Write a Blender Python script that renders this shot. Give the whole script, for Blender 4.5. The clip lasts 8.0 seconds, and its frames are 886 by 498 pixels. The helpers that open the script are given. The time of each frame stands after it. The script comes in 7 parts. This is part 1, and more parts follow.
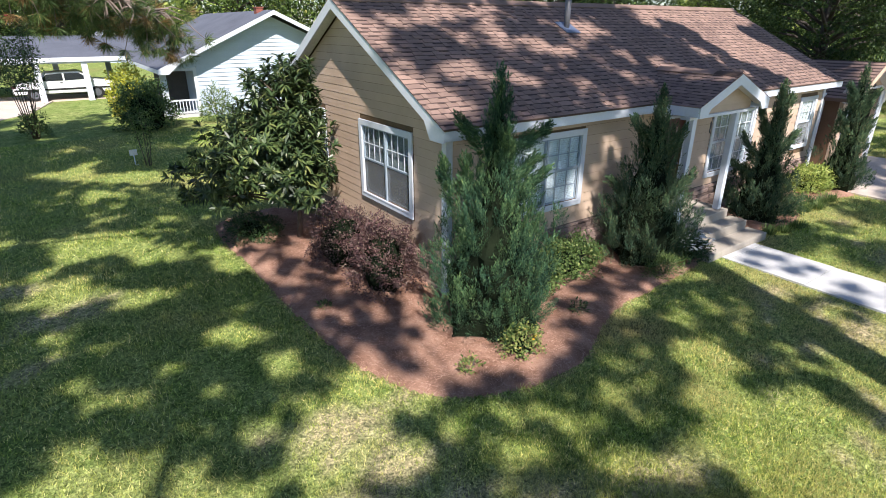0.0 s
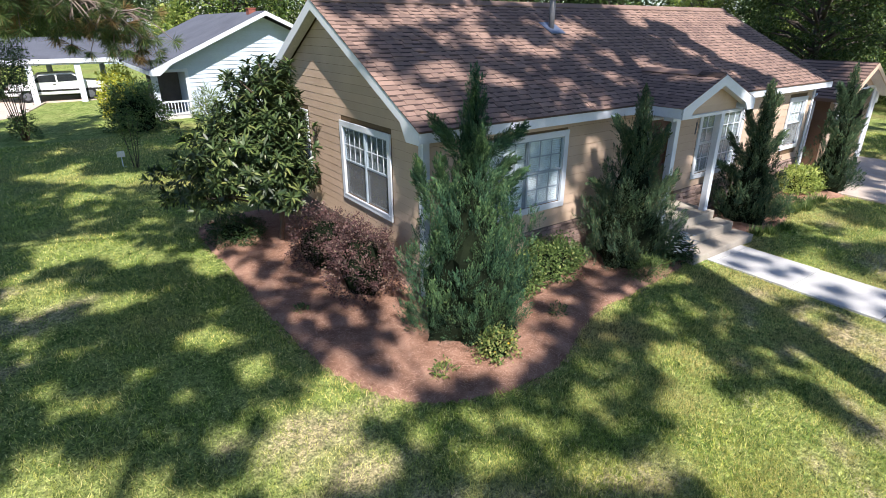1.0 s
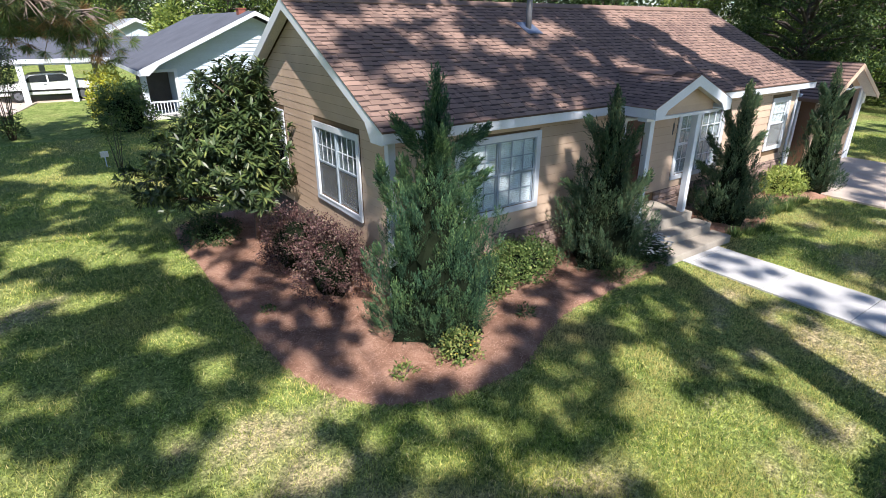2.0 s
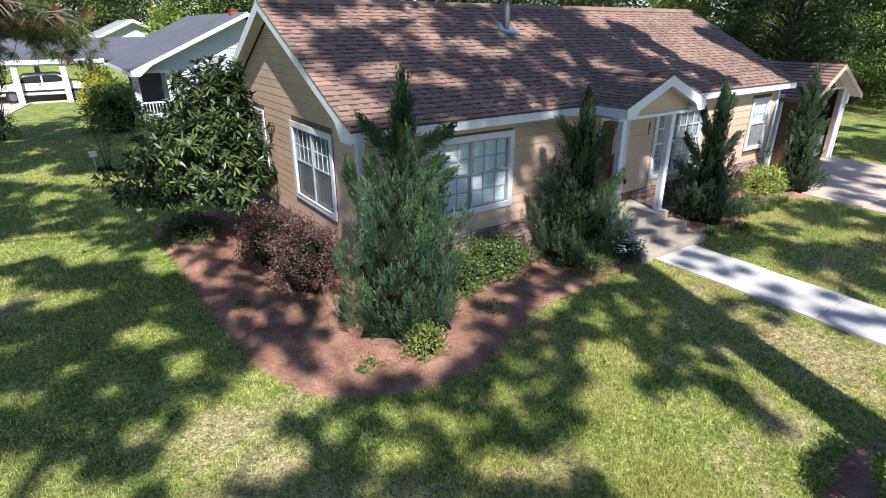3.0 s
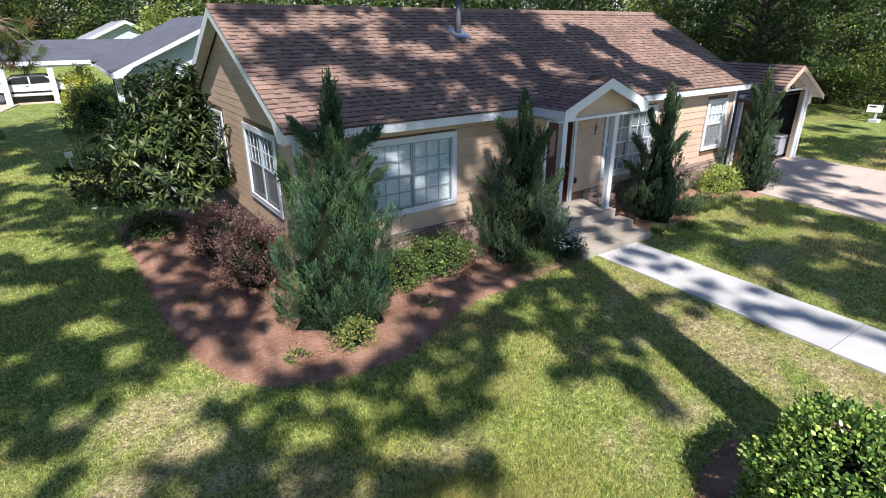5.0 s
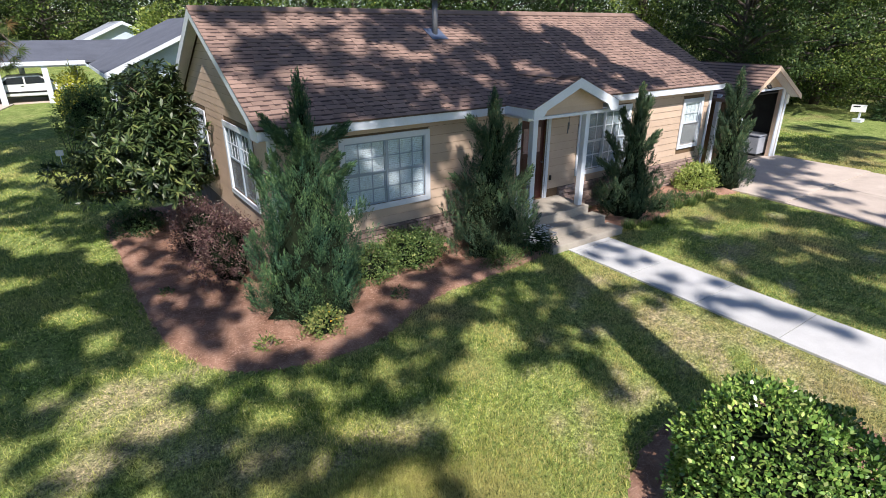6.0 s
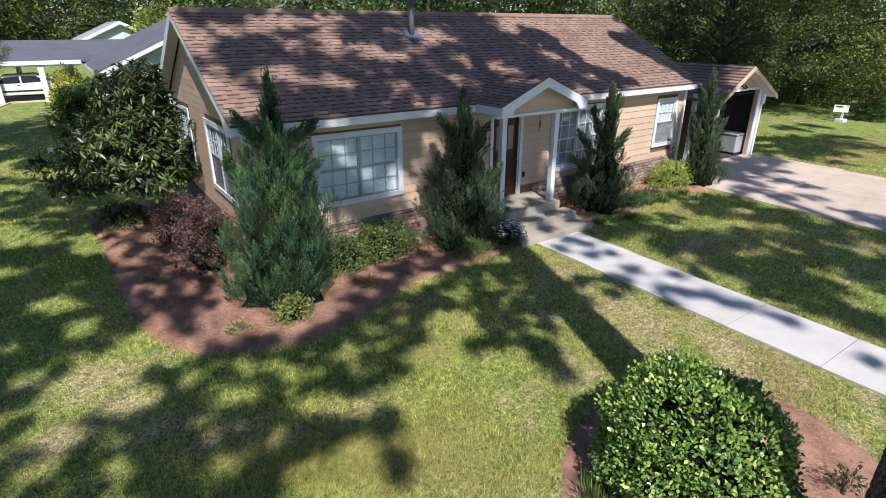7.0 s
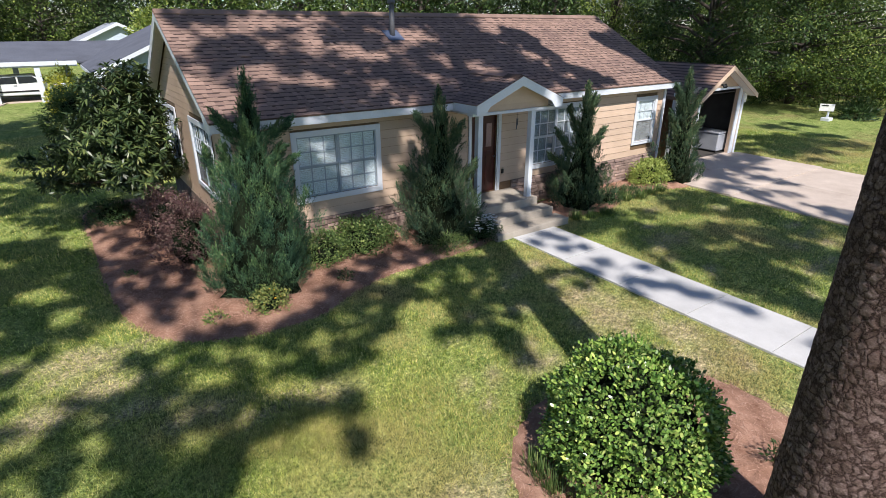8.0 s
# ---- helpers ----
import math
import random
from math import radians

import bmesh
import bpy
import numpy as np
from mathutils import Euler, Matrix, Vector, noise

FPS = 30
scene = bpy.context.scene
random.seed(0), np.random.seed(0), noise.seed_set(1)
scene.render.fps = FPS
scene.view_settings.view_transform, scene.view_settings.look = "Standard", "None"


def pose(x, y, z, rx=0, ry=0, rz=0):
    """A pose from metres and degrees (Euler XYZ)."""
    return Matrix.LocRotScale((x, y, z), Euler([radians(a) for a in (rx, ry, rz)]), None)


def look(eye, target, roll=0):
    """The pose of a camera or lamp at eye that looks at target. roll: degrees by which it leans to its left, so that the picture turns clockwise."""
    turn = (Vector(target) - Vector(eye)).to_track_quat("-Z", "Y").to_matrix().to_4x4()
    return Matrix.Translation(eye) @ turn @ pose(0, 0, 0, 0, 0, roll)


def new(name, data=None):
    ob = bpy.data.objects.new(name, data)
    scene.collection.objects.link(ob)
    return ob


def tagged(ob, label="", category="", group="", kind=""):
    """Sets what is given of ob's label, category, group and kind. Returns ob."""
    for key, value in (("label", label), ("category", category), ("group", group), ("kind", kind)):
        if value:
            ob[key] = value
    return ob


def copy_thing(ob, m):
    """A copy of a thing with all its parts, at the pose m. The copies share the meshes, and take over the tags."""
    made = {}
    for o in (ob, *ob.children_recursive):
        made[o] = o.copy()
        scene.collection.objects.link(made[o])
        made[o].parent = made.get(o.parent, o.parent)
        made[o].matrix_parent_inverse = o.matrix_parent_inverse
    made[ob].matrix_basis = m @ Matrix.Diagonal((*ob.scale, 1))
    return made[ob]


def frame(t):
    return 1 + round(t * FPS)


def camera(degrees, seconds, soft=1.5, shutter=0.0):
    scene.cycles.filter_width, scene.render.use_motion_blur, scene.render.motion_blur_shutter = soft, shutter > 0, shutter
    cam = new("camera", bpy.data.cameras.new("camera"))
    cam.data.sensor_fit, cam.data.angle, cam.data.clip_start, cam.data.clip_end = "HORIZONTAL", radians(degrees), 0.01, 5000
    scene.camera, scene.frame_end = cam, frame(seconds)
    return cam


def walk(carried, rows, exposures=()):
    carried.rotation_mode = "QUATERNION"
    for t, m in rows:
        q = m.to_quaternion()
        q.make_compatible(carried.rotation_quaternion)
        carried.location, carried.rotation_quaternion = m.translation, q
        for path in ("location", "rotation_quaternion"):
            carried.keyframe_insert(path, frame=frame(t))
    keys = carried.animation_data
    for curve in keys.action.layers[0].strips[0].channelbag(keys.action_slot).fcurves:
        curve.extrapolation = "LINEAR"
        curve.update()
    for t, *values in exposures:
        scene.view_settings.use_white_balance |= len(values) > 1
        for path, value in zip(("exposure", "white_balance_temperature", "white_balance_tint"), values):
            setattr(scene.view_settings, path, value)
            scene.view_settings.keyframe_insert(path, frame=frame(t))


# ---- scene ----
cam = camera(78.7, 8.0, 0.35)
PATH = [
    (0, (0.054, -0.254, 4.356), (1.126, 1.25, 3.591), 0.1),
    (0.5, (0.205, -0.285, 4.365), (1.276, 1.22, 3.599), 0.1),
    (1, (0.404, -0.389, 4.36), (1.475, 1.118, 3.596), -0.0),
    (1.5, (0.657, -0.515, 4.353), (1.726, 0.993, 3.589), 0.0),
    (3, (1.185, -1.064, 4.358), (2.25, 0.448, 3.598), -0.0),
    (3.5, (1.355, -1.306, 4.369), (2.419, 0.208, 3.608), -0.1),
    (4, (1.533, -1.535, 4.402), (2.593, -0.02, 3.641), -0.1),
    (4.5, (1.714, -1.751, 4.444), (2.773, -0.236, 3.682), -0.1),
    (6, (2.102, -2.592, 4.462), (3.162, -1.075, 3.702), -0.1),
    (6.5, (2.205, -2.939, 4.476), (3.263, -1.422, 3.716), -0.0),
    (7, (2.337, -3.304, 4.482), (3.395, -1.786, 3.723), -0.0),
    (7.5, (2.466, -3.657, 4.486), (3.522, -2.138, 3.727), -0.1),
    (8, (2.537, -3.891, 4.478), (3.594, -2.371, 3.721), -0.1),
]
walk(cam, [(t, look(eye, target, roll)) for t, eye, target, roll in PATH], [(0.0, 0.9, 6000.0, 15.0), (2.5, 0.88, 6000.0, 15.0), (5.0, 0.74, 6000.0, 15.0), (8.0, 0.5, 6000.0, 15.0)])

# ---------------------------------------------------------------- light
SUN_RATIO, SUN_ELEV = 0.365, radians(48)
_h = math.hypot(SUN_RATIO, 1)
LIGHT = Vector((math.cos(SUN_ELEV) * SUN_RATIO / _h, math.cos(SUN_ELEV) / _h, -math.sin(SUN_ELEV)))
world = bpy.data.worlds.new("sky")
scene.world = world
world.use_nodes = True
_n = world.node_tree.nodes
_sky = _n.new("ShaderNodeTexSky")
_sky.sky_type = 'NISHITA'
_sky.sun_disc = False
_sky.sun_elevation = SUN_ELEV
_sky.ozone_density = 2.6
_sky.dust_density = 0.4
_sky.sun_rotation = math.atan2(-LIGHT.x, -LIGHT.y)
world.node_tree.links.new(_sky.outputs[0], _n["Background"].inputs[0])
_n["Background"].inputs[1].default_value = 0.085
sun = new("sun", bpy.data.lights.new("sun", 'SUN'))
sun.data.energy, sun.data.angle, sun.data.color = 5.0, radians(0.7), (1.0, 0.91, 0.77)
sun.matrix_world = look((0, 0, 30), Vector((0, 0, 30)) + LIGHT)

rng = np.random.default_rng(7)


# ---------------------------------------------------------------- materials
def lin(c):
    return (c[0], c[1], c[2], 1.0)


def material(name, rough=0.7, metal=0.0, spec=0.4):
    m = bpy.data.materials.new(name)
    m.use_nodes = True
    b = m.node_tree.nodes["Principled BSDF"]
    b.inputs["Roughness"].default_value = rough
    b.inputs["Metallic"].default_value = metal
    b.inputs["Specular IOR Level"].default_value = spec
    return m, m.node_tree.nodes, m.node_tree.links, b


def noise_node(n, l, scale, detail=4.0, rough=0.6, stretch=None, world_space=True):
    t = n.new("ShaderNodeTexNoise")
    t.inputs["Scale"].default_value = scale
    t.inputs["Detail"].default_value = detail
    t.inputs["Roughness"].default_value = rough
    src = None
    if world_space:
        src = n.new("ShaderNodeNewGeometry").outputs["Position"]
    else:
        src = n.new("ShaderNodeTexCoord").outputs["Object"]
    if stretch:
        mp = n.new("ShaderNodeMapping")
        mp.inputs["Scale"].default_value = stretch
        l.new(src, mp.inputs["Vector"])
        src = mp.outputs["Vector"]
    l.new(src, t.inputs["Vector"])
    return t


def ramp(n, l, fac, stops):
    r = n.new("ShaderNodeValToRGB")
    while len(r.color_ramp.elements) < len(stops):
        r.color_ramp.elements.new(0.5)
    for e, (p, c) in zip(r.color_ramp.elements, stops):
        e.position, e.color = p, lin(c)
    l.new(fac, r.inputs["Fac"])
    return r.outputs["Color"]


def mix(n, l, fac, a, b, mode='MIX'):
    m = n.new("ShaderNodeMix")
    m.data_type, m.blend_type = 'RGBA', mode
    for sock, v in ((m.inputs[0], fac), (m.inputs[6], a), (m.inputs[7], b)):
        if isinstance(v, (int, float)):
            sock.default_value = v
        elif isinstance(v, tuple):
            sock.default_value = lin(v)
        else:
            l.new(v, sock)
    return m.outputs[2]


def bump(n, l, b, height, strength, distance):
    k = n.new("ShaderNodeBump")
    k.inputs["Strength"].default_value = strength
    k.inputs["Distance"].default_value = distance
    l.new(height, k.inputs["Height"])
    l.new(k.outputs["Normal"], b.inputs["Normal"])


def painted(name, base, dark, rough=0.6, scale=3.0, grain=40.0, bump_d=0.002, stretch=None, random_amount=0.0, spec=0.4, amp=0.2):
    """A surface with a broad stain, a fine grain and, by choice, a tone of its own for each piece."""
    m, n, l, b = material(name, rough, 0, spec)
    big = noise_node(n, l, scale, 5)
    fine = noise_node(n, l, grain, 3, 0.6, stretch)
    c = ramp(n, l, big.outputs["Fac"], [(0.3, dark), (0.65, base)])
    f = ramp(n, l, fine.outputs["Fac"], [(0.3, (1 - amp,) * 3), (0.7, (1 + amp * 0.4,) * 3)])
    c = mix(n, l, 1.0, c, f, 'MULTIPLY')
    if random_amount:
        o = n.new("ShaderNodeObjectInfo")
        rr = ramp(n, l, o.outputs["Random"], [(0, (1 - random_amount,) * 3), (1, (1 + random_amount,) * 3)])
        c = mix(n, l, 1.0, c, rr, 'MULTIPLY')
    l.new(c, b.inputs["Base Color"])
    bump(n, l, b, fine.outputs["Fac"], 0.5, bump_d)
    return m


def dryness(n, l, amount):
    """The lawn is lush at the side and drier towards the front walk."""
    sep, mr, mu = n.new("ShaderNodeSeparateXYZ"), n.new("ShaderNodeMapRange"), n.new("ShaderNodeMath")
    l.new(n.new("ShaderNodeNewGeometry").outputs["Position"], sep.inputs[0])
    for key, v in (("From Min", 0.5), ("From Max", 7.0), ("To Min", 0.7), ("To Max", 1.6)):
        mr.inputs[key].default_value = v
    l.new(sep.outputs["X"], mr.inputs["Value"])
    mu.operation = 'MULTIPLY'
    l.new(amount, mu.inputs[0])
    l.new(mr.outputs[0], mu.inputs[1])
    return mu.outputs[0]


def tufts(n, l, c):
    """Tufts of a hand's width and of a finger's."""
    for scale, lo, hi in ((13.0, (0.58, 0.64, 0.56), (1.38, 1.33, 1.28)), (36.0, (0.66, 0.68, 0.66), (1.34, 1.33, 1.3))):
        t = noise_node(n, l, scale, 2, 0.6)
        c = mix(n, l, 1.0, c, ramp(n, l, t.outputs["Fac"], [(0.34, lo), (0.66, hi)]), 'MULTIPLY')
    return c


def island_material(name, stops, rough=0.7, spec=0.3, subsurface=0.0, tint_scale=0.8, tint=((0.75, 0.8, 0.75), (1.15, 1.1, 1.0)), dry=None, tone=None, clump=False):
    """Leaves, blades, needles, shingles: each island takes its own tone, and a broad drift lies over all."""
    m, n, l, b = material(name, rough, 0, spec)
    g = n.new("ShaderNodeNewGeometry")
    c = ramp(n, l, g.outputs["Random Per Island"], stops)
    big = noise_node(n, l, tint_scale, 3)
    t = ramp(n, l, big.outputs["Fac"], [(0.35, tint[0]), (0.65, tint[1])])
    c = mix(n, l, 1.0, c, t, 'MULTIPLY')
    if tone:                                           # own tone per twig; loquat's young leaves paler; juniper tips lightened as if lit
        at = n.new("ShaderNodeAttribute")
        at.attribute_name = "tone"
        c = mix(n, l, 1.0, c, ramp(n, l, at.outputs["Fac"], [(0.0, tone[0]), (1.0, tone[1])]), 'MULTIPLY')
    if clump:                                          # tufts of a hand's width
        c = tufts(n, l, c)
    if dry:
        far = noise_node(n, l, 0.35, 4)
        k = ramp(n, l, far.outputs["Fac"], [(0.38, (0, 0, 0)), (0.64, (0.6, 0.6, 0.6))])
        mid = noise_node(n, l, 1.9, 5, 0.7)
        k2 = ramp(n, l, mid.outputs["Fac"], [(0.5, (0, 0, 0)), (0.72, (0.4, 0.4, 0.4))])
        c = mix(n, l, dryness(n, l, mix(n, l, 1.0, k, k2, 'SCREEN')), c, dry)
    l.new(c, b.inputs["Base Color"])
    if subsurface:
        tr = n.new("ShaderNodeBsdfTranslucent")
        l.new(c, tr.inputs["Color"])
        ms = n.new("ShaderNodeMixShader")
        ms.inputs[0].default_value = subsurface
        l.new(b.outputs[0], ms.inputs[1])
        l.new(tr.outputs[0], ms.inputs[2])
        l.new(ms.outputs[0], n["Material Output"].inputs["Surface"])
    return m


def lawn_material():
    m, n, l, b = material("lawn_soil", 0.95, 0, 0.03)
    big = noise_node(n, l, 0.35, 4)
    mid = noise_node(n, l, 2.3, 5, 0.65)
    fine = noise_node(n, l, 38, 4, 0.7)
    green = ramp(n, l, mid.outputs["Fac"], [(0.3, (0.145, 0.215, 0.056)), (0.7, (0.335, 0.385, 0.145))])
    dry = ramp(n, l, mid.outputs["Fac"], [(0.3, (0.23, 0.2, 0.09)), (0.7, (0.33, 0.29, 0.15))])
    k = ramp(n, l, big.outputs["Fac"], [(0.5, (0, 0, 0)), (0.72, (0.8, 0.8, 0.8))])
    c = mix(n, l, dryness(n, l, k), green, dry)
    worn = n.new("ShaderNodeAttribute")
    worn.attribute_name = "worn"
    soil = ramp(n, l, mid.outputs["Fac"], [(0.3, (0.34, 0.26, 0.18)), (0.7, (0.54, 0.45, 0.325))])
    c = mix(n, l, worn.outputs["Fac"], c, soil)
    f = ramp(n, l, fine.outputs["Fac"], [(0.3, (0.22, 0.24, 0.22)), (0.7, (1.55, 1.52, 1.5))])
    c = mix(n, l, 1.0, c, f, 'MULTIPLY')
    l.new(tufts(n, l, c), b.inputs["Base Color"])
    bump(n, l, b, fine.outputs["Fac"], 0.9, 0.03)
    return m


def soil_material():
    m, n, l, b = material("bare_soil", 0.95, 0, 0.1)
    mid = noise_node(n, l, 5, 5, 0.65)
    fine = noise_node(n, l, 70, 4, 0.7)
    c = ramp(n, l, mid.outputs["Fac"], [(0.3, (0.2, 0.15, 0.085)), (0.7, (0.36, 0.29, 0.19))])
    f = ramp(n, l, fine.outputs["Fac"], [(0.25, (0.6, 0.6, 0.6)), (0.75, (1.2, 1.2, 1.2))])
    l.new(mix(n, l, 1.0, c, f, 'MULTIPLY'), b.inputs["Base Color"])
    bump(n, l, b, fine.outputs["Fac"], 0.6, 0.01)
    return m


def concrete_material(name, a, c2, rnd=0.05):
    m, n, l, b = material(name, 0.85, 0, 0.25)
    big = noise_node(n, l, 1.3, 6, 0.65)
    fine = noise_node(n, l, 90, 3, 0.7)
    c = ramp(n, l, big.outputs["Fac"], [(0.3, a), (0.7, c2)])
    f = ramp(n, l, fine.outputs["Fac"], [(0.3, (0.85, 0.85, 0.85)), (0.7, (1.08, 1.08, 1.08))])
    c = mix(n, l, 1.0, c, f, 'MULTIPLY')
    o = n.new("ShaderNodeObjectInfo")
    rr = ramp(n, l, o.outputs["Random"], [(0, (1 - rnd,) * 3), (1, (1 + rnd,) * 3)])
    l.new(mix(n, l, 1.0, c, rr, 'MULTIPLY'), b.inputs["Base Color"])
    bump(n, l, b, fine.outputs["Fac"], 0.4, 0.003)
    return m


def glass_material():
    m, n, l, b = material("window_glass", 0.02, 0, 0.5)
    tr, gl, fr, ms = n.new("ShaderNodeBsdfTransparent"), n.new("ShaderNodeBsdfGlossy"), n.new("ShaderNodeLayerWeight"), n.new("ShaderNodeMixShader")
    steep, gloss = n.new("ShaderNodeMath"), n.new("ShaderNodeMath")
    steep.operation, steep.inputs[1].default_value = 'POWER', 4.5
    gloss.operation, gloss.inputs[1].default_value, gloss.inputs[2].default_value = 'MULTIPLY_ADD', 0.7, 0.03
    tr.inputs["Color"].default_value = (0.9, 0.94, 0.95, 1)
    gl.inputs["Roughness"].default_value = 0.02
    l.new(fr.outputs["Facing"], steep.inputs[0])
    l.new(steep.outputs[0], gloss.inputs[0])
    l.new(gloss.outputs[0], ms.inputs[0])
    l.new(tr.outputs[0], ms.inputs[1])
    l.new(gl.outputs[0], ms.inputs[2])
    l.new(ms.outputs[0], n["Material Output"].inputs["Surface"])
    return m


def screen_material():
    m, n, l, b = material("insect_screen", 0.8, 0, 0.2)
    b.inputs["Base Color"].default_value = (0.12, 0.125, 0.13, 1)
    tr = n.new("ShaderNodeBsdfTransparent")
    ms = n.new("ShaderNodeMixShader")
    ms.inputs[0].default_value = 0.55
    l.new(tr.outputs[0], ms.inputs[1])
    l.new(b.outputs[0], ms.inputs[2])
    l.new(ms.outputs[0], n["Material Output"].inputs["Surface"])
    return m


def plate_bark_material():
    """Scaly bark: flaky plates, a hand's breadth or less, between thin dark cracks."""
    m, n, l, b = material("pine_bark", 0.95, 0, 0.12)
    flake = noise_node(n, l, 26, 4, 0.65, (1, 1, 1.8))
    fine = noise_node(n, l, 90, 4, 0.7)
    warp = noise_node(n, l, 9.0, 5, 0.7)
    geo, scale, add = n.new("ShaderNodeNewGeometry"), n.new("ShaderNodeVectorMath"), n.new("ShaderNodeVectorMath")
    scale.operation, add.operation = 'MULTIPLY', 'MULTIPLY_ADD'
    scale.inputs[1].default_value = (15.0, 15.0, 11.5)
    add.inputs[1].default_value = (2.2, 2.2, 2.2)
    l.new(geo.outputs["Position"], scale.inputs[0])
    l.new(warp.outputs["Color"], add.inputs[0])
    l.new(scale.outputs[0], add.inputs[2])
    edge, cell = n.new("ShaderNodeTexVoronoi"), n.new("ShaderNodeTexVoronoi")
    edge.feature = 'DISTANCE_TO_EDGE'
    for v in (edge, cell):
        v.inputs["Scale"].default_value = 1.0
        l.new(add.outputs[0], v.inputs["Vector"])
    c = ramp(n, l, flake.outputs["Fac"], [(0.3, (0.095, 0.064, 0.055)), (0.55, (0.17, 0.122, 0.11)), (0.75, (0.26, 0.205, 0.195))])
    c = mix(n, l, 1.0, c, ramp(n, l, fine.outputs["Fac"], [(0.3, (0.6, 0.6, 0.6)), (0.7, (1.25, 1.25, 1.25))]), 'MULTIPLY')
    sep = n.new("ShaderNodeSeparateColor")
    l.new(cell.outputs["Color"], sep.inputs[0])
    c = mix(n, l, 1.0, c, ramp(n, l, sep.outputs[0], [(0.0, (0.72, 0.68, 0.66)), (1.0, (1.2, 1.2, 1.22))]), 'MULTIPLY')
    k = ramp(n, l, edge.outputs["Distance"], [(0.0, (0.3, 0.26, 0.25)), (0.07, (0.78, 0.75, 0.74)), (0.25, (1.0, 1.0, 1.0))])
    l.new(mix(n, l, 1.0, c, k, 'MULTIPLY'), b.inputs["Base Color"])
    h = ramp(n, l, edge.outputs["Distance"], [(0.0, (0, 0, 0)), (0.12, (0.85, 0.85, 0.85)), (0.3, (1, 1, 1))])
    bump(n, l, b, mix(n, l, 0.3, h, flake.outputs["Fac"]), 0.9, 0.02)
    return m


LAWN = lawn_material()
SOIL = soil_material()
GRASS = island_material("grass_blades", [(0, (0.095, 0.2, 0.03)), (0.4, (0.325, 0.41, 0.092)), (0.75, (0.585, 0.59, 0.2)), (1, (0.85, 0.77, 0.47))], 0.7, 0.05, 0.45, 0.6, ((0.7, 0.86, 0.62), (1.22, 1.1, 1.05)), (0.57, 0.49, 0.21), None, True)
STRAW_BED = painted("straw_bed", (0.42, 0.255, 0.185), (0.19, 0.1, 0.066), 0.95, 3.0, 60, 0.02, None, 0, 0.1)
STRAW = island_material("pine_straw", [(0, (0.11, 0.05, 0.032)), (0.35, (0.31, 0.17, 0.118)), (0.75, (0.5, 0.32, 0.24)), (1, (0.6, 0.42, 0.33))], 0.75, 0.3, 0, 1.2, ((0.8, 0.8, 0.8), (1.15, 1.12, 1.1)))
SIDING = painted("tan_siding", (0.56, 0.425, 0.318), (0.485, 0.365, 0.272), 0.6, 1.4, 60, 0.0015, (1, 1, 6), 0.05, 0.4, 0.1)
SHEATH = painted("dark_sheathing", (0.16, 0.1, 0.055), (0.12, 0.08, 0.04), 0.8)
TRIM = painted("white_trim_paint", (0.63, 0.67, 0.73), (0.57, 0.61, 0.67), 0.5, 1.6, 25, 0.0006, None, 0, 0.4, 0.05)
SOFFIT = painted("soffit_paint", (0.76, 0.73, 0.69), (0.69, 0.66, 0.62), 0.6)
SHINGLE = painted("brown_shingle", (0.26, 0.18, 0.148), (0.215, 0.149, 0.124), 0.95, 1.1, 120, 0.004, None, 0.1, 0.12)
SHINGLE_FAR = island_material("brown_shingles", [(0, (0.196, 0.135, 0.114)), (0.5, (0.24, 0.165, 0.137)), (1, (0.29, 0.199, 0.164))], 0.95, 0.12, 0, 0.9, ((0.86, 0.86, 0.88), (1.1, 1.09, 1.06)))
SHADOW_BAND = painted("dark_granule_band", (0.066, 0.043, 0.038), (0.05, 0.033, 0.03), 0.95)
FELT = painted("roof_felt", (0.1, 0.065, 0.05), (0.07, 0.045, 0.035), 0.95)
STONE = painted("ledge_stone", (0.36, 0.265, 0.22), (0.21, 0.155, 0.14), 0.9, 5, 45, 0.008, None, 0.35, 0.2)
MORTAR = painted("stone_mortar", (0.16, 0.13, 0.11), (0.1, 0.08, 0.07), 0.95)
WALK = concrete_material("pale_walkway_concrete", (0.44, 0.44, 0.44), (0.55, 0.55, 0.548))
STEP = concrete_material("weathered_step_concrete", (0.27, 0.24, 0.2), (0.42, 0.38, 0.32))
DRIVE = concrete_material("driveway_concrete", (0.44, 0.37, 0.315), (0.56, 0.48, 0.415), 0.06)
GLASS = glass_material()
SCREEN = screen_material()
SASH = painted("sash_paint", (0.33, 0.39, 0.45), (0.28, 0.34, 0.4), 0.45)
BLIND = painted("blind_slats", (0.84, 0.88, 0.92), (0.79, 0.84, 0.88), 0.55)
BLIND_GREY = painted("grey_blind_slats", (0.27, 0.29, 0.31), (0.22, 0.24, 0.26), 0.6)
BLIND_MID = painted("dim_blind_slats", (0.34, 0.38, 0.42), (0.29, 0.33, 0.37), 0.6)
FROSTED = painted("dim_door_glass", (0.3, 0.2, 0.19), (0.25, 0.17, 0.16), 0.2)
PALE_ROOF = painted("pale_grey_roof", (0.34, 0.37, 0.42), (0.28, 0.31, 0.36), 0.8, 0.8, 14, 0.01)
ROOM = painted("room_dark", (0.12, 0.11, 0.1), (0.09, 0.085, 0.08), 0.9)
DOOR = painted("dark_red_door_paint", (0.06, 0.014, 0.013), (0.042, 0.01, 0.009), 0.35, 2, 40)
METAL = painted("dull_vent_metal", (0.12, 0.125, 0.14), (0.08, 0.085, 0.1), 0.45)
FLASH = painted("blue_grey_flashing", (0.1, 0.13, 0.2), (0.07, 0.09, 0.15), 0.4)
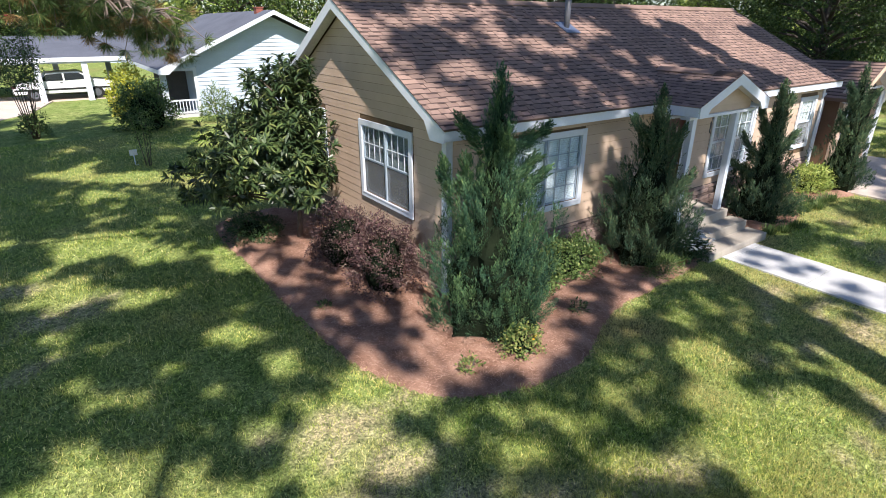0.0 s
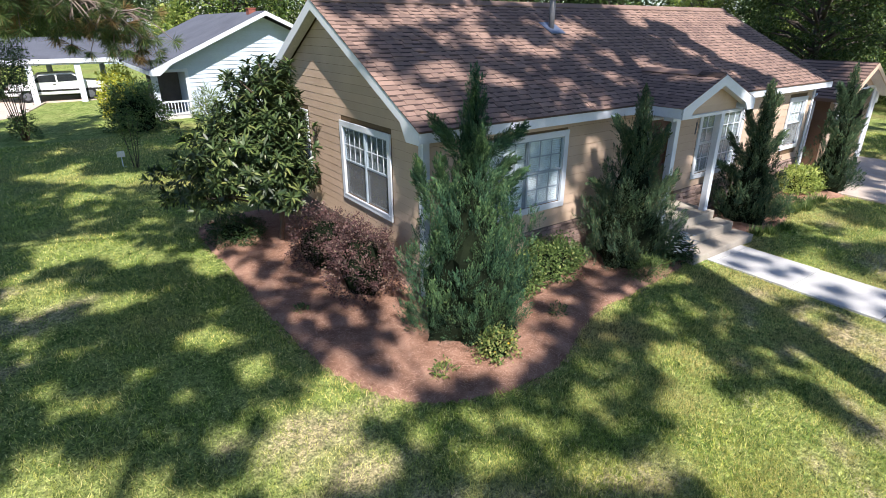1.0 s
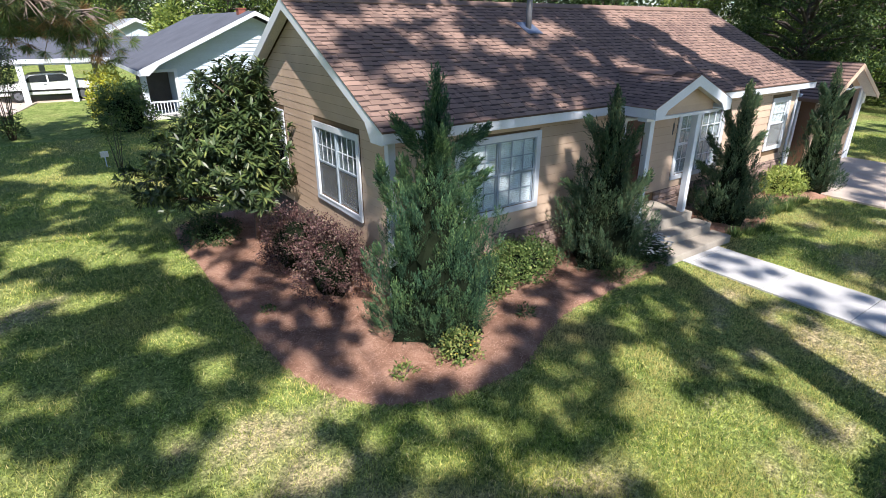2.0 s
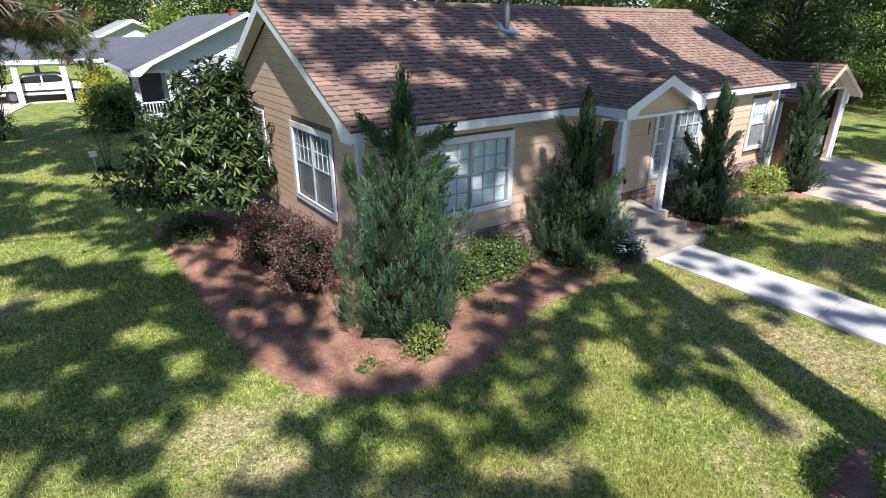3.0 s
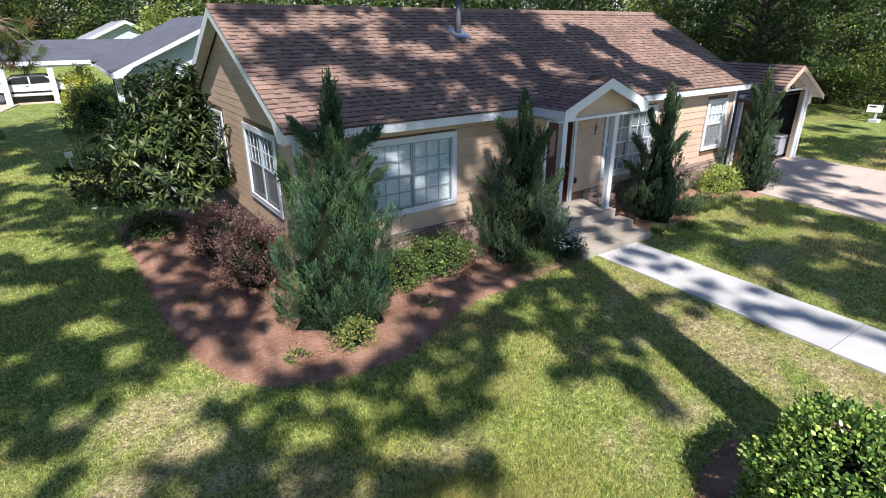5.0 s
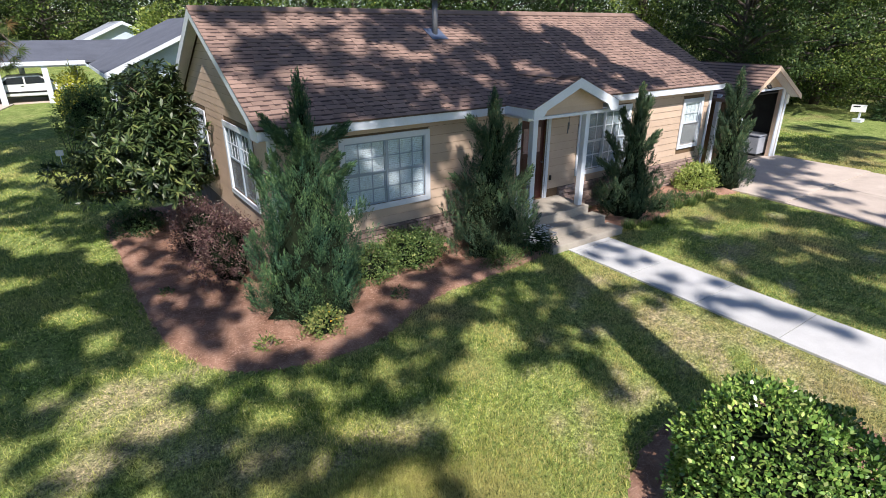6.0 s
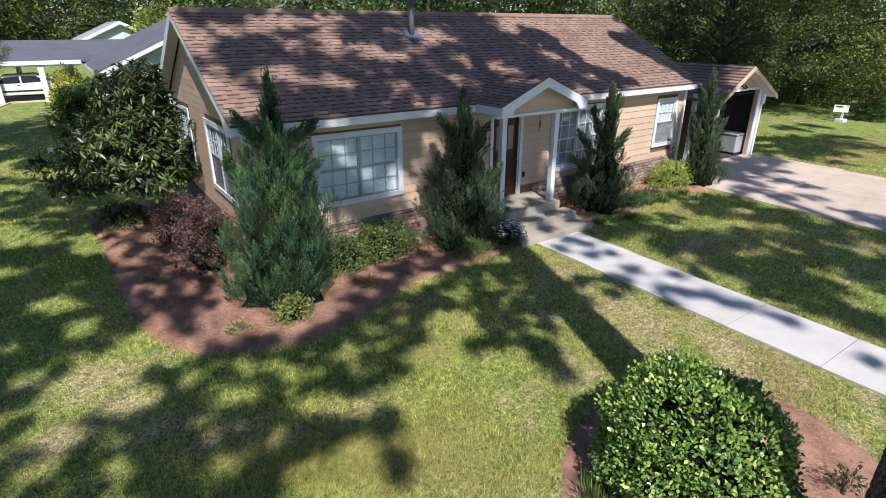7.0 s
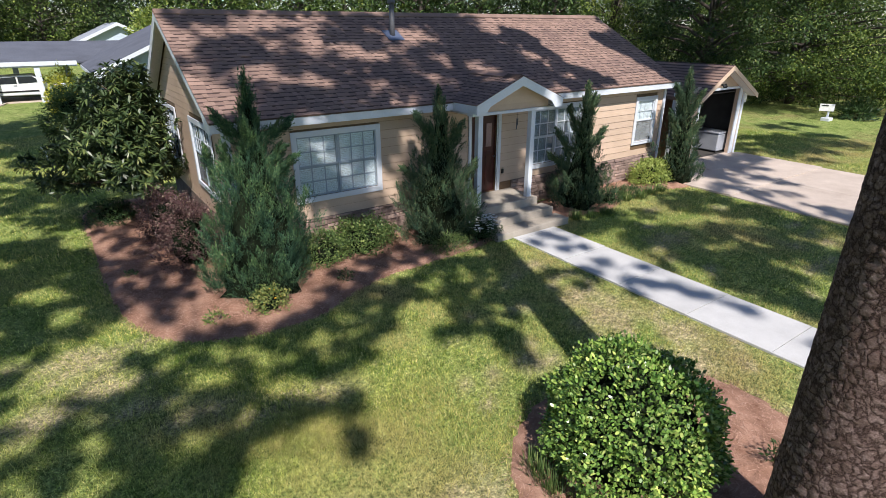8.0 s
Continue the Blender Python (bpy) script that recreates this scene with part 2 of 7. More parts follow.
BLACK = painted("black_iron", (0.02, 0.02, 0.02), (0.012, 0.012, 0.012), 0.5)
PINE_BARK = plate_bark_material()
TWIG = painted("twig_bark", (0.12, 0.09, 0.065), (0.07, 0.052, 0.04), 0.9, 6, 40)
FREEZER = painted("grey_enamel", (0.36, 0.38, 0.42), (0.3, 0.32, 0.36), 0.35)
OAK_BARK = painted("dark_oak_bark", (0.09, 0.075, 0.065), (0.05, 0.04, 0.035), 0.95, 5, 25, 0.015)
GREY_BARK = painted("grey_bark", (0.25, 0.2, 0.175), (0.16, 0.125, 0.108), 0.9, 5, 30, 0.01)
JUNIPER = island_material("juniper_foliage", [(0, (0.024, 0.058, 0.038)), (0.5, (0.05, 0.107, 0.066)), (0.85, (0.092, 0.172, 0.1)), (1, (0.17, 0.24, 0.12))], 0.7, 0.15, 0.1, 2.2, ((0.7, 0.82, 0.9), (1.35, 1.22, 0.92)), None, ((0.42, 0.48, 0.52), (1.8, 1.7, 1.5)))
CORE_SHADE = painted("core_shade", (0.014, 0.02, 0.011), (0.009, 0.013, 0.008), 1.0, 3.0, 40.0, 0.002, None, 0, 0.0)
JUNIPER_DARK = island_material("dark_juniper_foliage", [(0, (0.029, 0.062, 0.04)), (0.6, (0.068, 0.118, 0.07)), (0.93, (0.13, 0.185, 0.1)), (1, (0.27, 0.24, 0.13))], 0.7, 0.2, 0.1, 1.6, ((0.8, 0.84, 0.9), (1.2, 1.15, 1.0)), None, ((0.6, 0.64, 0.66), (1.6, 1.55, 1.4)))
LOQUAT = island_material("loquat_leaf", [(0, (0.022, 0.044, 0.02)), (0.5, (0.048, 0.08, 0.034)), (0.85, (0.088, 0.13, 0.048)), (1, (0.18, 0.21, 0.08))], 0.4, 0.45, 0.16, 1.5, ((0.8, 0.85, 0.85), (1.15, 1.12, 1.0)), None, ((0.7, 0.72, 0.75), (1.6, 1.5, 1.25)))
MAROON = island_material("maroon_leaf", [(0, (0.035, 0.017, 0.019)), (0.5, (0.075, 0.038, 0.038)), (0.85, (0.135, 0.082, 0.076)), (1, (0.2, 0.17, 0.12))], 0.5, 0.4, 0.12, 2, ((0.85, 0.85, 0.85), (1.15, 1.1, 1.1)), None, ((0.55, 0.5, 0.52), (1.7, 1.75, 1.7)))
CAMELLIA = island_material("camellia_leaf", [(0, (0.07, 0.145, 0.036)), (0.5, (0.155, 0.265, 0.062)), (0.85, (0.28, 0.39, 0.1)), (1, (0.48, 0.53, 0.18))], 0.22, 0.5, 0.18, 1.5, ((0.8, 0.85, 0.85), (1.2, 1.15, 1.05)), None, ((0.7, 0.72, 0.75), (1.4, 1.38, 1.2)))
SHRUB = island_material("green_shrub_leaf", [(0, (0.045, 0.085, 0.028)), (0.5, (0.095, 0.155, 0.045)), (0.9, (0.19, 0.26, 0.085)), (1, (0.34, 0.37, 0.15))], 0.5, 0.35, 0.25, 2.5)
LIME = island_material("lime_shrub_leaf", [(0, (0.13, 0.2, 0.04)), (0.5, (0.29, 0.37, 0.085)), (1, (0.48, 0.53, 0.17))], 0.5, 0.35, 0.25, 2.5)
PALE_SHRUB = island_material("pale_shrub_leaf", [(0, (0.07, 0.12, 0.034)), (0.5, (0.16, 0.22, 0.065)), (1, (0.36, 0.34, 0.12))], 0.5, 0.3, 0.2, 2.5)
YELLOW = island_material("yellow_shrub_leaf", [(0, (0.2, 0.24, 0.03)), (0.5, (0.4, 0.42, 0.05)), (1, (0.55, 0.5, 0.06))], 0.5, 0.35, 0.25, 2.5)
DARK_SHRUB = island_material("dark_shrub_leaf", [(0, (0.02, 0.05, 0.018)), (0.6, (0.045, 0.09, 0.03)), (1, (0.09, 0.15, 0.045))], 0.5, 0.35, 0.2, 2.0)
HEDGE = island_material("hedge_leaf", [(0, (0.035, 0.075, 0.026)), (0.6, (0.075, 0.14, 0.045)), (1, (0.16, 0.22, 0.07))], 0.5, 0.35, 0.25, 1.2)
TREE_LEAF = island_material("tree_leaf", [(0, (0.03, 0.06, 0.016)), (0.5, (0.068, 0.118, 0.03)), (0.9, (0.155, 0.225, 0.053)), (1, (0.3, 0.34, 0.1))], 0.55, 0.3, 0.24, 0.45, ((0.5, 0.58, 0.52), (1.5, 1.36, 1.1)))
BRIGHT_LEAF = island_material("bright_tree_leaf", [(0, (0.08, 0.13, 0.025)), (0.5, (0.17, 0.24, 0.05)), (0.9, (0.32, 0.4, 0.09)), (1, (0.46, 0.48, 0.13))], 0.55, 0.3, 0.28, 0.6, ((0.55, 0.65, 0.55), (1.3, 1.2, 1.05)))
OAK_LEAF = island_material("oak_leaf", [(0, (0.022, 0.045, 0.014)), (0.6, (0.045, 0.085, 0.025)), (0.95, (0.09, 0.14, 0.038)), (1, (0.18, 0.21, 0.06))], 0.5, 0.3, 0.2, 0.35)
NEEDLE = island_material("pine_needles", [(0, (0.04, 0.075, 0.02)), (0.6, (0.075, 0.125, 0.035)), (0.9, (0.13, 0.17, 0.05)), (1, (0.28, 0.19, 0.08))], 0.55, 0.35, 0.15, 1.0)
DEAD_NEEDLE = island_material("dead_needles", [(0, (0.1, 0.06, 0.025)), (0.6, (0.2, 0.13, 0.055)), (1, (0.3, 0.21, 0.1))], 0.7, 0.2, 0.15)
PETAL = painted("white_petals", (0.8, 0.8, 0.76), (0.7, 0.7, 0.66), 0.6)
YELLOW_PETAL = painted("yellow_petals", (0.75, 0.5, 0.03), (0.65, 0.38, 0.02), 0.6)
PINK_PETAL = painted("pink_petals", (0.7, 0.15, 0.25), (0.6, 0.1, 0.2), 0.6)
BLUE_SIDING = painted("pale_blue_siding", (0.5, 0.58, 0.68), (0.45, 0.53, 0.63), 0.6, 1.0, 40, 0.001, None, 0.04)
GREY_ROOF = painted("grey_roof_shingle", (0.115, 0.125, 0.155), (0.085, 0.092, 0.115), 0.9, 0.8, 14, 0.01, (1, 1, 5))
BRICK = painted("red_brick", (0.3, 0.1, 0.07), (0.2, 0.07, 0.05), 0.9)
CARPAINT = painted("white_car_paint", (0.75, 0.76, 0.77), (0.7, 0.71, 0.72), 0.25)
CARGLASS = painted("dark_car_glass", (0.03, 0.035, 0.04), (0.02, 0.025, 0.03), 0.08)
TYRE = painted("tyre_rubber", (0.02, 0.02, 0.02), (0.013, 0.013, 0.013), 0.9)
PLASTIC = painted("white_plastic", (0.78, 0.78, 0.77), (0.7, 0.7, 0.69), 0.4)
# near-black paint that stands for the shade inside the garage
GARAGE_DARK = painted("garage_shade_paint", (0.06, 0.055, 0.05), (0.04, 0.037, 0.033), 0.9)
BROWN_WALL = painted("brown_breezeway_siding", (0.2, 0.115, 0.07), (0.15, 0.085, 0.05), 0.7, 1.4, 50, 0.002)


# ---------------------------------------------------------------- mesh tools
class Geo:
    """Collects vertices and faces for one mesh."""

    def __init__(self):
        self.v, self.f = [], []

    def add(self, verts, faces):
        k = len(self.v)
        self.v.extend(verts)
        self.f.extend([tuple(i + k for i in f) for f in faces])
        return self

    def box(self, x0, x1, y0, y1, z0, z1):
        x0, x1 = min(x0, x1), max(x0, x1)
        y0, y1 = min(y0, y1), max(y0, y1)
        z0, z1 = min(z0, z1), max(z0, z1)
        v = [(x, y, z) for z in (z0, z1) for x, y in ((x0, y0), (x1, y0), (x1, y1), (x0, y1))]
        return self.add(v, [(3, 2, 1, 0), (4, 5, 6, 7), (0, 1, 5, 4), (1, 2, 6, 5), (2, 3, 7, 6), (3, 0, 4, 7)])

    def prism(self, outline, a, b):
        """outline: 3D points of one flat face; a and b: offsets of its two copies."""
        n = len(outline)
        lo = [tuple(Vector(p) + Vector(a)) for p in outline]
        hi = [tuple(Vector(p) + Vector(b)) for p in outline]
        return self.add(lo + hi, [tuple(range(n - 1, -1, -1)), tuple(range(n, 2 * n))] + [(i, (i + 1) % n, (i + 1) % n + n, i + n) for i in range(n)])

    def tube(self, pts, radii, seg=8, cap=True):
        pts = [Vector(p) for p in pts]
        rings = []
        for i, p in enumerate(pts):
            d = (pts[min(i + 1, len(pts) - 1)] - pts[max(i - 1, 0)]).normalized()
            u = d.orthogonal().normalized() if abs(d.z) < 0.9 else Vector((1, 0, 0)) - d * d.x
            u.normalize()
            w = d.cross(u)
            rings.append([tuple(p + (u * math.cos(2 * math.pi * k / seg) + w * math.sin(2 * math.pi * k / seg)) * radii[i]) for k in range(seg)])
        v = [q for r in rings for q in r]
        f = []
        for i in range(len(pts) - 1):
            for k in range(seg):
                a, c = i * seg + k, i * seg + (k + 1) % seg
                f.append((a, c, c + seg, a + seg))
        if cap:
            f.append(tuple(range(seg - 1, -1, -1)))
            f.append(tuple(range((len(pts) - 1) * seg, len(pts) * seg)))
        return self.add(v, f)

    def mesh(self, name, origin=(0, 0, 0), fix=True):
        me = bpy.data.meshes.new(name)
        o = Vector(origin)
        me.from_pydata([tuple(Vector(p) - o) for p in self.v], [], self.f)
        if fix:
            bm = bmesh.new()
            bm.from_mesh(me)
            bmesh.ops.recalc_face_normals(bm, faces=bm.faces)
            bm.to_mesh(me)
            bm.free()
        return me


def fast_mesh(name, verts, quads):
    """A mesh from arrays: verts (n, 3), quads (m, k)."""
    me = bpy.data.meshes.new(name)
    n, m, k = len(verts), len(quads), quads.shape[1]
    me.vertices.add(n)
    me.vertices.foreach_set("co", np.asarray(verts, np.float32).ravel())
    me.loops.add(m * k)
    me.loops.foreach_set("vertex_index", np.asarray(quads, np.int32).ravel())
    me.polygons.add(m)
    me.polygons.foreach_set("loop_start", np.arange(0, m * k, k, dtype=np.int32))
    me.update(calc_edges=True)
    return me


def world_origin(ob):
    o = Vector((0, 0, 0))
    while ob is not None:
        o += ob.location
        ob = ob.parent
    return o


def thing(name, at, label, category, group="", kind=""):
    ob = new(name)
    ob.location = at
    ob.empty_display_size = 0.1
    return tagged(ob, label, category, group, kind)


def part(name, geo, mat, parent, label="", soft=0.0, smooth=False, kind=""):
    """Links world-space geometry, a Geo or a mesh, as one mesh object under parent."""
    o = world_origin(parent)
    if isinstance(geo, Geo):
        me = geo.mesh(name, o)
    else:
        me = geo
        me.transform(Matrix.Translation(-o))
    me.materials.append(mat)
    ob = new(name, me)
    ob.parent = parent
    if label:
        ob["label"] = label
    if kind:
        ob["kind"] = kind
    if soft:
        md = ob.modifiers.new("bevel", 'BEVEL')
        md.width, md.segments, md.limit_method = soft, 2, 'ANGLE'
    if smooth:
        me.polygons.foreach_set("use_smooth", [True] * len(me.polygons))
    return ob


def structure(name, geo, mat, label, category, smooth=False):
    me = geo.mesh(name) if isinstance(geo, Geo) else geo
    me.materials.append(mat)
    ob = new(name, me)
    if smooth:
        me.polygons.foreach_set("use_smooth", [True] * len(me.polygons))
    return tagged(ob, label, category, "", "structure")


def unit(v):
    return v / np.maximum(np.linalg.norm(v, axis=1, keepdims=True), 1e-9)


def leaves(P, D, N, L, W, fold=0.12):
    """Diamond leaves from base P along D, lying across N; lengths L, widths W. Returns verts and quads."""
    D, S = unit(D), None
    S = unit(np.cross(D, N))
    U = np.cross(S, D)
    L, W = np.broadcast_to(L, len(P))[:, None], np.broadcast_to(W, len(P))[:, None]
    mid = P + D * L * 0.45 + U * L * fold
    v = np.stack([P, mid + S * W / 2, P + D * L - U * L * fold * 0.5, mid - S * W / 2], 1).reshape(-1, 3)
    return v, np.arange(len(P) * 4).reshape(-1, 4)


def round_leaves(P, D, N, L, W, fold=0.1):
    """Six-sided oval leaves."""
    D = unit(D)
    S = unit(np.cross(D, N))
    U = np.cross(S, D)
    L, W = np.broadcast_to(L, len(P))[:, None], np.broadcast_to(W, len(P))[:, None]
    a, b = P + D * L * 0.3 + U * L * fold, P + D * L * 0.68 + U * L * fold * 0.8
    v = np.stack([P, a + S * W * 0.47, b + S * W * 0.42, P + D * L - U * L * fold * 0.3, b - S * W * 0.42, a - S * W * 0.47], 1).reshape(-1, 3)
    return v, np.arange(len(P) * 6).reshape(-1, 6)


def leaf_mesh(name, sets, tones=None):
    """Joins sets of leaves; tones, one number a leaf, becomes the attribute "tone"."""
    vs, qs, k = [], [], 0
    for v, q in sets:
        vs.append(v)
        qs.append(q + k)
        k += len(v)
    me = fast_mesh(name, np.concatenate(vs), np.concatenate(qs))
    if tones is not None:
        me.attributes.new("tone", 'FLOAT', 'POINT').data.foreach_set("value", np.repeat(tones, qs[0].shape[1]).astype(np.float32))
    return me


def sphere_dirs(n):
    return unit(rng.normal(size=(n, 3)))


def ground_z(x, y):
    """The lawn rises gently towards the back."""
    t = (np.asarray(y, float) - 5.0) / 3.0
    rise = 0.02 * 3.0 * np.log1p(np.exp(np.clip(t, -30, 30))) * np.where(t > 30, 0, 1) + np.where(t > 30, 0.02 * (np.asarray(y, float) - 5.0), 0)
    return np.minimum(rise, 1.3)


def gz(x, y):
    return float(ground_z(x, y))


def inside(poly, x, y):
    res = np.zeros(np.shape(x), bool)
    n = len(poly)
    for i in range(n):
        x0, y0 = poly[i]
        x1, y1 = poly[(i + 1) % n]
        cross = ((y0 > y) != (y1 > y)) & (x < (x1 - x0) * (y - y0) / ((y1 - y0) or 1e-9) + x0)
        res ^= cross
    return res


def edge_distance(poly, x, y):
    d = np.full(np.shape(x), 1e9)
    for i in range(len(poly)):
        ax, ay = poly[i]
        bx, by = poly[(i + 1) % len(poly)]
        t = np.clip(((x - ax) * (bx - ax) + (y - ay) * (by - ay)) / ((bx - ax) ** 2 + (by - ay) ** 2 + 1e-9), 0, 1)
        d = np.minimum(d, np.hypot(x - ax - t * (bx - ax), y - ay - t * (by - ay)))
    return d


def rounded(poly, times=2):
    for _ in range(times):
        out = []
        for i in range(len(poly)):
            a, b = Vector(poly[i]), Vector(poly[(i + 1) % len(poly)])
            out += [tuple(a.lerp(b, 0.25)), tuple(a.lerp(b, 0.75))]
        poly = out
    return poly


def wave(x, y, s):
    """A smooth uneven field between about -1 and 1."""
    x, y = np.asarray(x) * s, np.asarray(y) * s
    return (np.sin(x * 1.7 + 2.1 * np.sin(y * 0.9 + 1)) + np.sin(y * 2.1 + 1.7 * np.sin(x * 1.3 + 4)) + np.sin((x + y) * 1.1 + 1.3 * np.sin((x - y) * 1.9))) / 3


# ---------------------------------------------------------------- ground
BED = rounded([(4.9, 12.7), (2.6, 12.5), (2.35, 11.3), (2.5, 9.9), (2.5, 8.1), (2.55, 6.7), (2.65, 5.6), (2.9, 4.75), (3.3, 4.2), (3.85, 3.9), (4.55, 3.7),
               (5.4, 3.75), (6.15, 4.15), (7.0, 4.5), (7.9, 4.55), (8.9, 4.6), (10.2, 4.75), (10.2, 6.5), (4.9, 6.5)], 2)
BED_EAST = rounded([(12.2, 6.5), (12.2, 5.1), (13.0, 4.75), (14.3, 4.75), (15.2, 5.3), (16.6, 5.2), (17.4, 4.75), (18.3, 4.9), (18.4, 6.5)], 2)
RING = [(7.35 + 1.85 * math.cos(a) * (1 + 0.05 * math.sin(3 * a)), -1.6 + 1.88 * math.sin(a) * (1 + 0.06 * math.cos(2 * a))) for a in np.linspace(0, 2 * math.pi, 40, endpoint=False)]
BARE = [(2.2, 3.6, 0.55, 0.35), (2.05, 4.4, 0.6, 0.4), (2.6, 2.9, 0.4, 0.2), (4.6, 1.75, 0.5, 0.22), (1.5, 3.3, 0.4, 0.3), (0.06, 9.64, 0.3, 0.22), (-1.14, 10.7, 0.4, 0.3), (-0.95, 7.84, 0.3, 0.2), (4.2, 1.9, 0.75, 0.28), (3.2, 2.35, 0.5, 0.25), (9.3, 0.9, 0.6, 0.35), (9.2, -0.6, 0.55, 0.3), (9.6, 1.9, 0.45, 0.3), (9.9, 0.1, 0.3, 0.5), (7.4, 0.75, 0.35, 0.25), (-0.6, 9.3, 0.8, 0.4), (9.7, 3.3, 0.35, 0.3), (5.2, -0.7, 0.5, 0.4), (13.2, 2.6, 0.7, 0.35)]
_spots = np.random.default_rng(31)
BARE += [(_spots.uniform(8.7, 10.3), _spots.uniform(-2.2, 3.2), _spots.uniform(0.1, 0.3), _spots.uniform(0.08, 0.2)) for _ in range(34)]
BARE += [(_spots.uniform(4.6, 8.8), _spots.uniform(-0.9, 2.4), _spots.uniform(0.05, 0.13), _spots.uniform(0.04, 0.1)) for _ in range(20)]
BARE += [(_spots.uniform(0.6, 3.2), _spots.uniform(2.6, 5.0), _spots.uniform(0.1, 0.35), _spots.uniform(0.08, 0.25)) for _ in range(8)]
BARE += [(_spots.uniform(12.2, 17), _spots.uniform(-1, 4.4), _spots.uniform(0.12, 0.4), _spots.uniform(0.08, 0.22)) for _ in range(18)]


def bare_amount(x, y):
    k = np.zeros(np.shape(x))
    ragged = 0.35 * wave(x, y, 6.0) + 0.4 * wave(x + 5, y - 2, 15.0)
    for bx, by, rx, ry in BARE:
        d = np.hypot((x - bx) / rx, (y - by) / ry) + ragged
        k = np.maximum(k, np.clip(1.3 - d, 0, 0.72))
    return k


def ground_sheet():
    def axis(c, near, far):
        a = np.concatenate([np.linspace(0, near, 92), near + (far - near) * np.linspace(0, 1, 26)[1:] ** 2.5])
        return np.concatenate([c - a[::-1], c + a[1:]])
    xs, ys = axis(6, 22, 900), axis(6, 22, 900)
    X, Y = np.meshgrid(xs, ys)
    Z = ground_z(X, Y) + 0.012 * wave(X, Y, 0.9)
    v = np.stack([X, Y, Z], -1).reshape(-1, 3)
    n = len(xs)
    i = (np.arange(len(ys) - 1)[:, None] * n + np.arange(n - 1)).ravel()
    me = fast_mesh("ground", v, np.stack([i, i + 1, i + n + 1, i + n], 1))
    me.attributes.new("worn", 'FLOAT', 'POINT').data.foreach_set("value", bare_amount(v[:, 0], v[:, 1]).astype(np.float32))
    return me


structure("ground", ground_sheet(), LAWN, "mown green lawn with dry yellowish patches", "lawn", True)


def patch(name, poly, mat, label, category, lift, step=0.07):
    a = np.array(poly)
    xs = np.arange(a[:, 0].min(), a[:, 0].max() + step, step)
    ys = np.arange(a[:, 1].min(), a[:, 1].max() + step, step)
    X, Y = np.meshgrid(xs, ys)
    inn, d = inside(poly, X, Y), edge_distance(poly, X, Y)
    Z = ground_z(X, Y) + 0.012 * wave(X, Y, 0.9) + np.where(inn, lift * np.clip(d / 0.25, 0, 1) + 0.006, -0.05) + np.where(inn, 0.012 * wave(X, Y, 7), 0)
    n = len(xs)
    keep = (inn[:-1, :-1] | inn[1:, :-1] | inn[:-1, 1:] | inn[1:, 1:]).ravel()
    i = (np.arange(len(ys) - 1)[:, None] * n + np.arange(n - 1)).ravel()[keep]
    return structure(name, fast_mesh(name, np.stack([X, Y, Z], -1).reshape(-1, 3), np.stack([i, i + 1, i + n + 1, i + n], 1)), mat, label, category, True)


patch("mulch_bed", BED, STRAW_BED, "reddish brown pine straw bed along the house", "mulch bed", 0.05)
patch("mulch_bed", BED_EAST, STRAW_BED, "reddish brown pine straw bed beside the steps", "mulch bed", 0.05)
patch("mulch_bed", RING, STRAW_BED, "pine straw ring round the pine and the round shrub", "mulch bed", 0.04)

# ---------------------------------------------------------------- the house
WX, EX, FY, BY = 4.885, 18.13, 6.43, 12.89          # west and east wall, front and back wall
EAVE_Y, EAVE_X0, EAVE_X1 = 6.13, 4.6, 18.36
RIDGE_Y, RIDGE_Z, EAVE_TOP = 9.66, 4.83, 2.97
SLOPE = (RIDGE_Z - EAVE_TOP) / (RIDGE_Y - EAVE_Y)
STONE_TOP = 0.8


def roof_z(y):
    return EAVE_TOP + SLOPE * ((y if y <= RIDGE_Y else 2 * RIDGE_Y - y) - EAVE_Y)


house = thing("house", (WX, FY, 0), "single-storey tan cottage with a brown shingle roof and white trim", "house")
# openings: lower and upper edge along the wall, and heights, of the outer trim
FRONT = {"w1": (6.10, 8.06, 1.16, 2.61), "door": (10.44, 11.45, 0.6, 2.62), "w5": (12.42, 14.4, 0.98, 2.62), "w3": (16.72, 17.74, 1.13, 2.56)}
GABLE = {"w2": (7.37, 9.28, 1.18, 2.71), "w4": (10.85, 12.62, 1.18, 2.71)}
T = 0.11                                             # trim width


def on_front(g, u0, u1, w0, w1, z0, z1):
    return g.box(u0, u1, FY - w0, FY - w1, z0, z1)


def on_gable(g, u0, u1, w0, w1, z0, z1):
    return g.box(WX - w0, WX - w1, u0, u1, z0, z1)


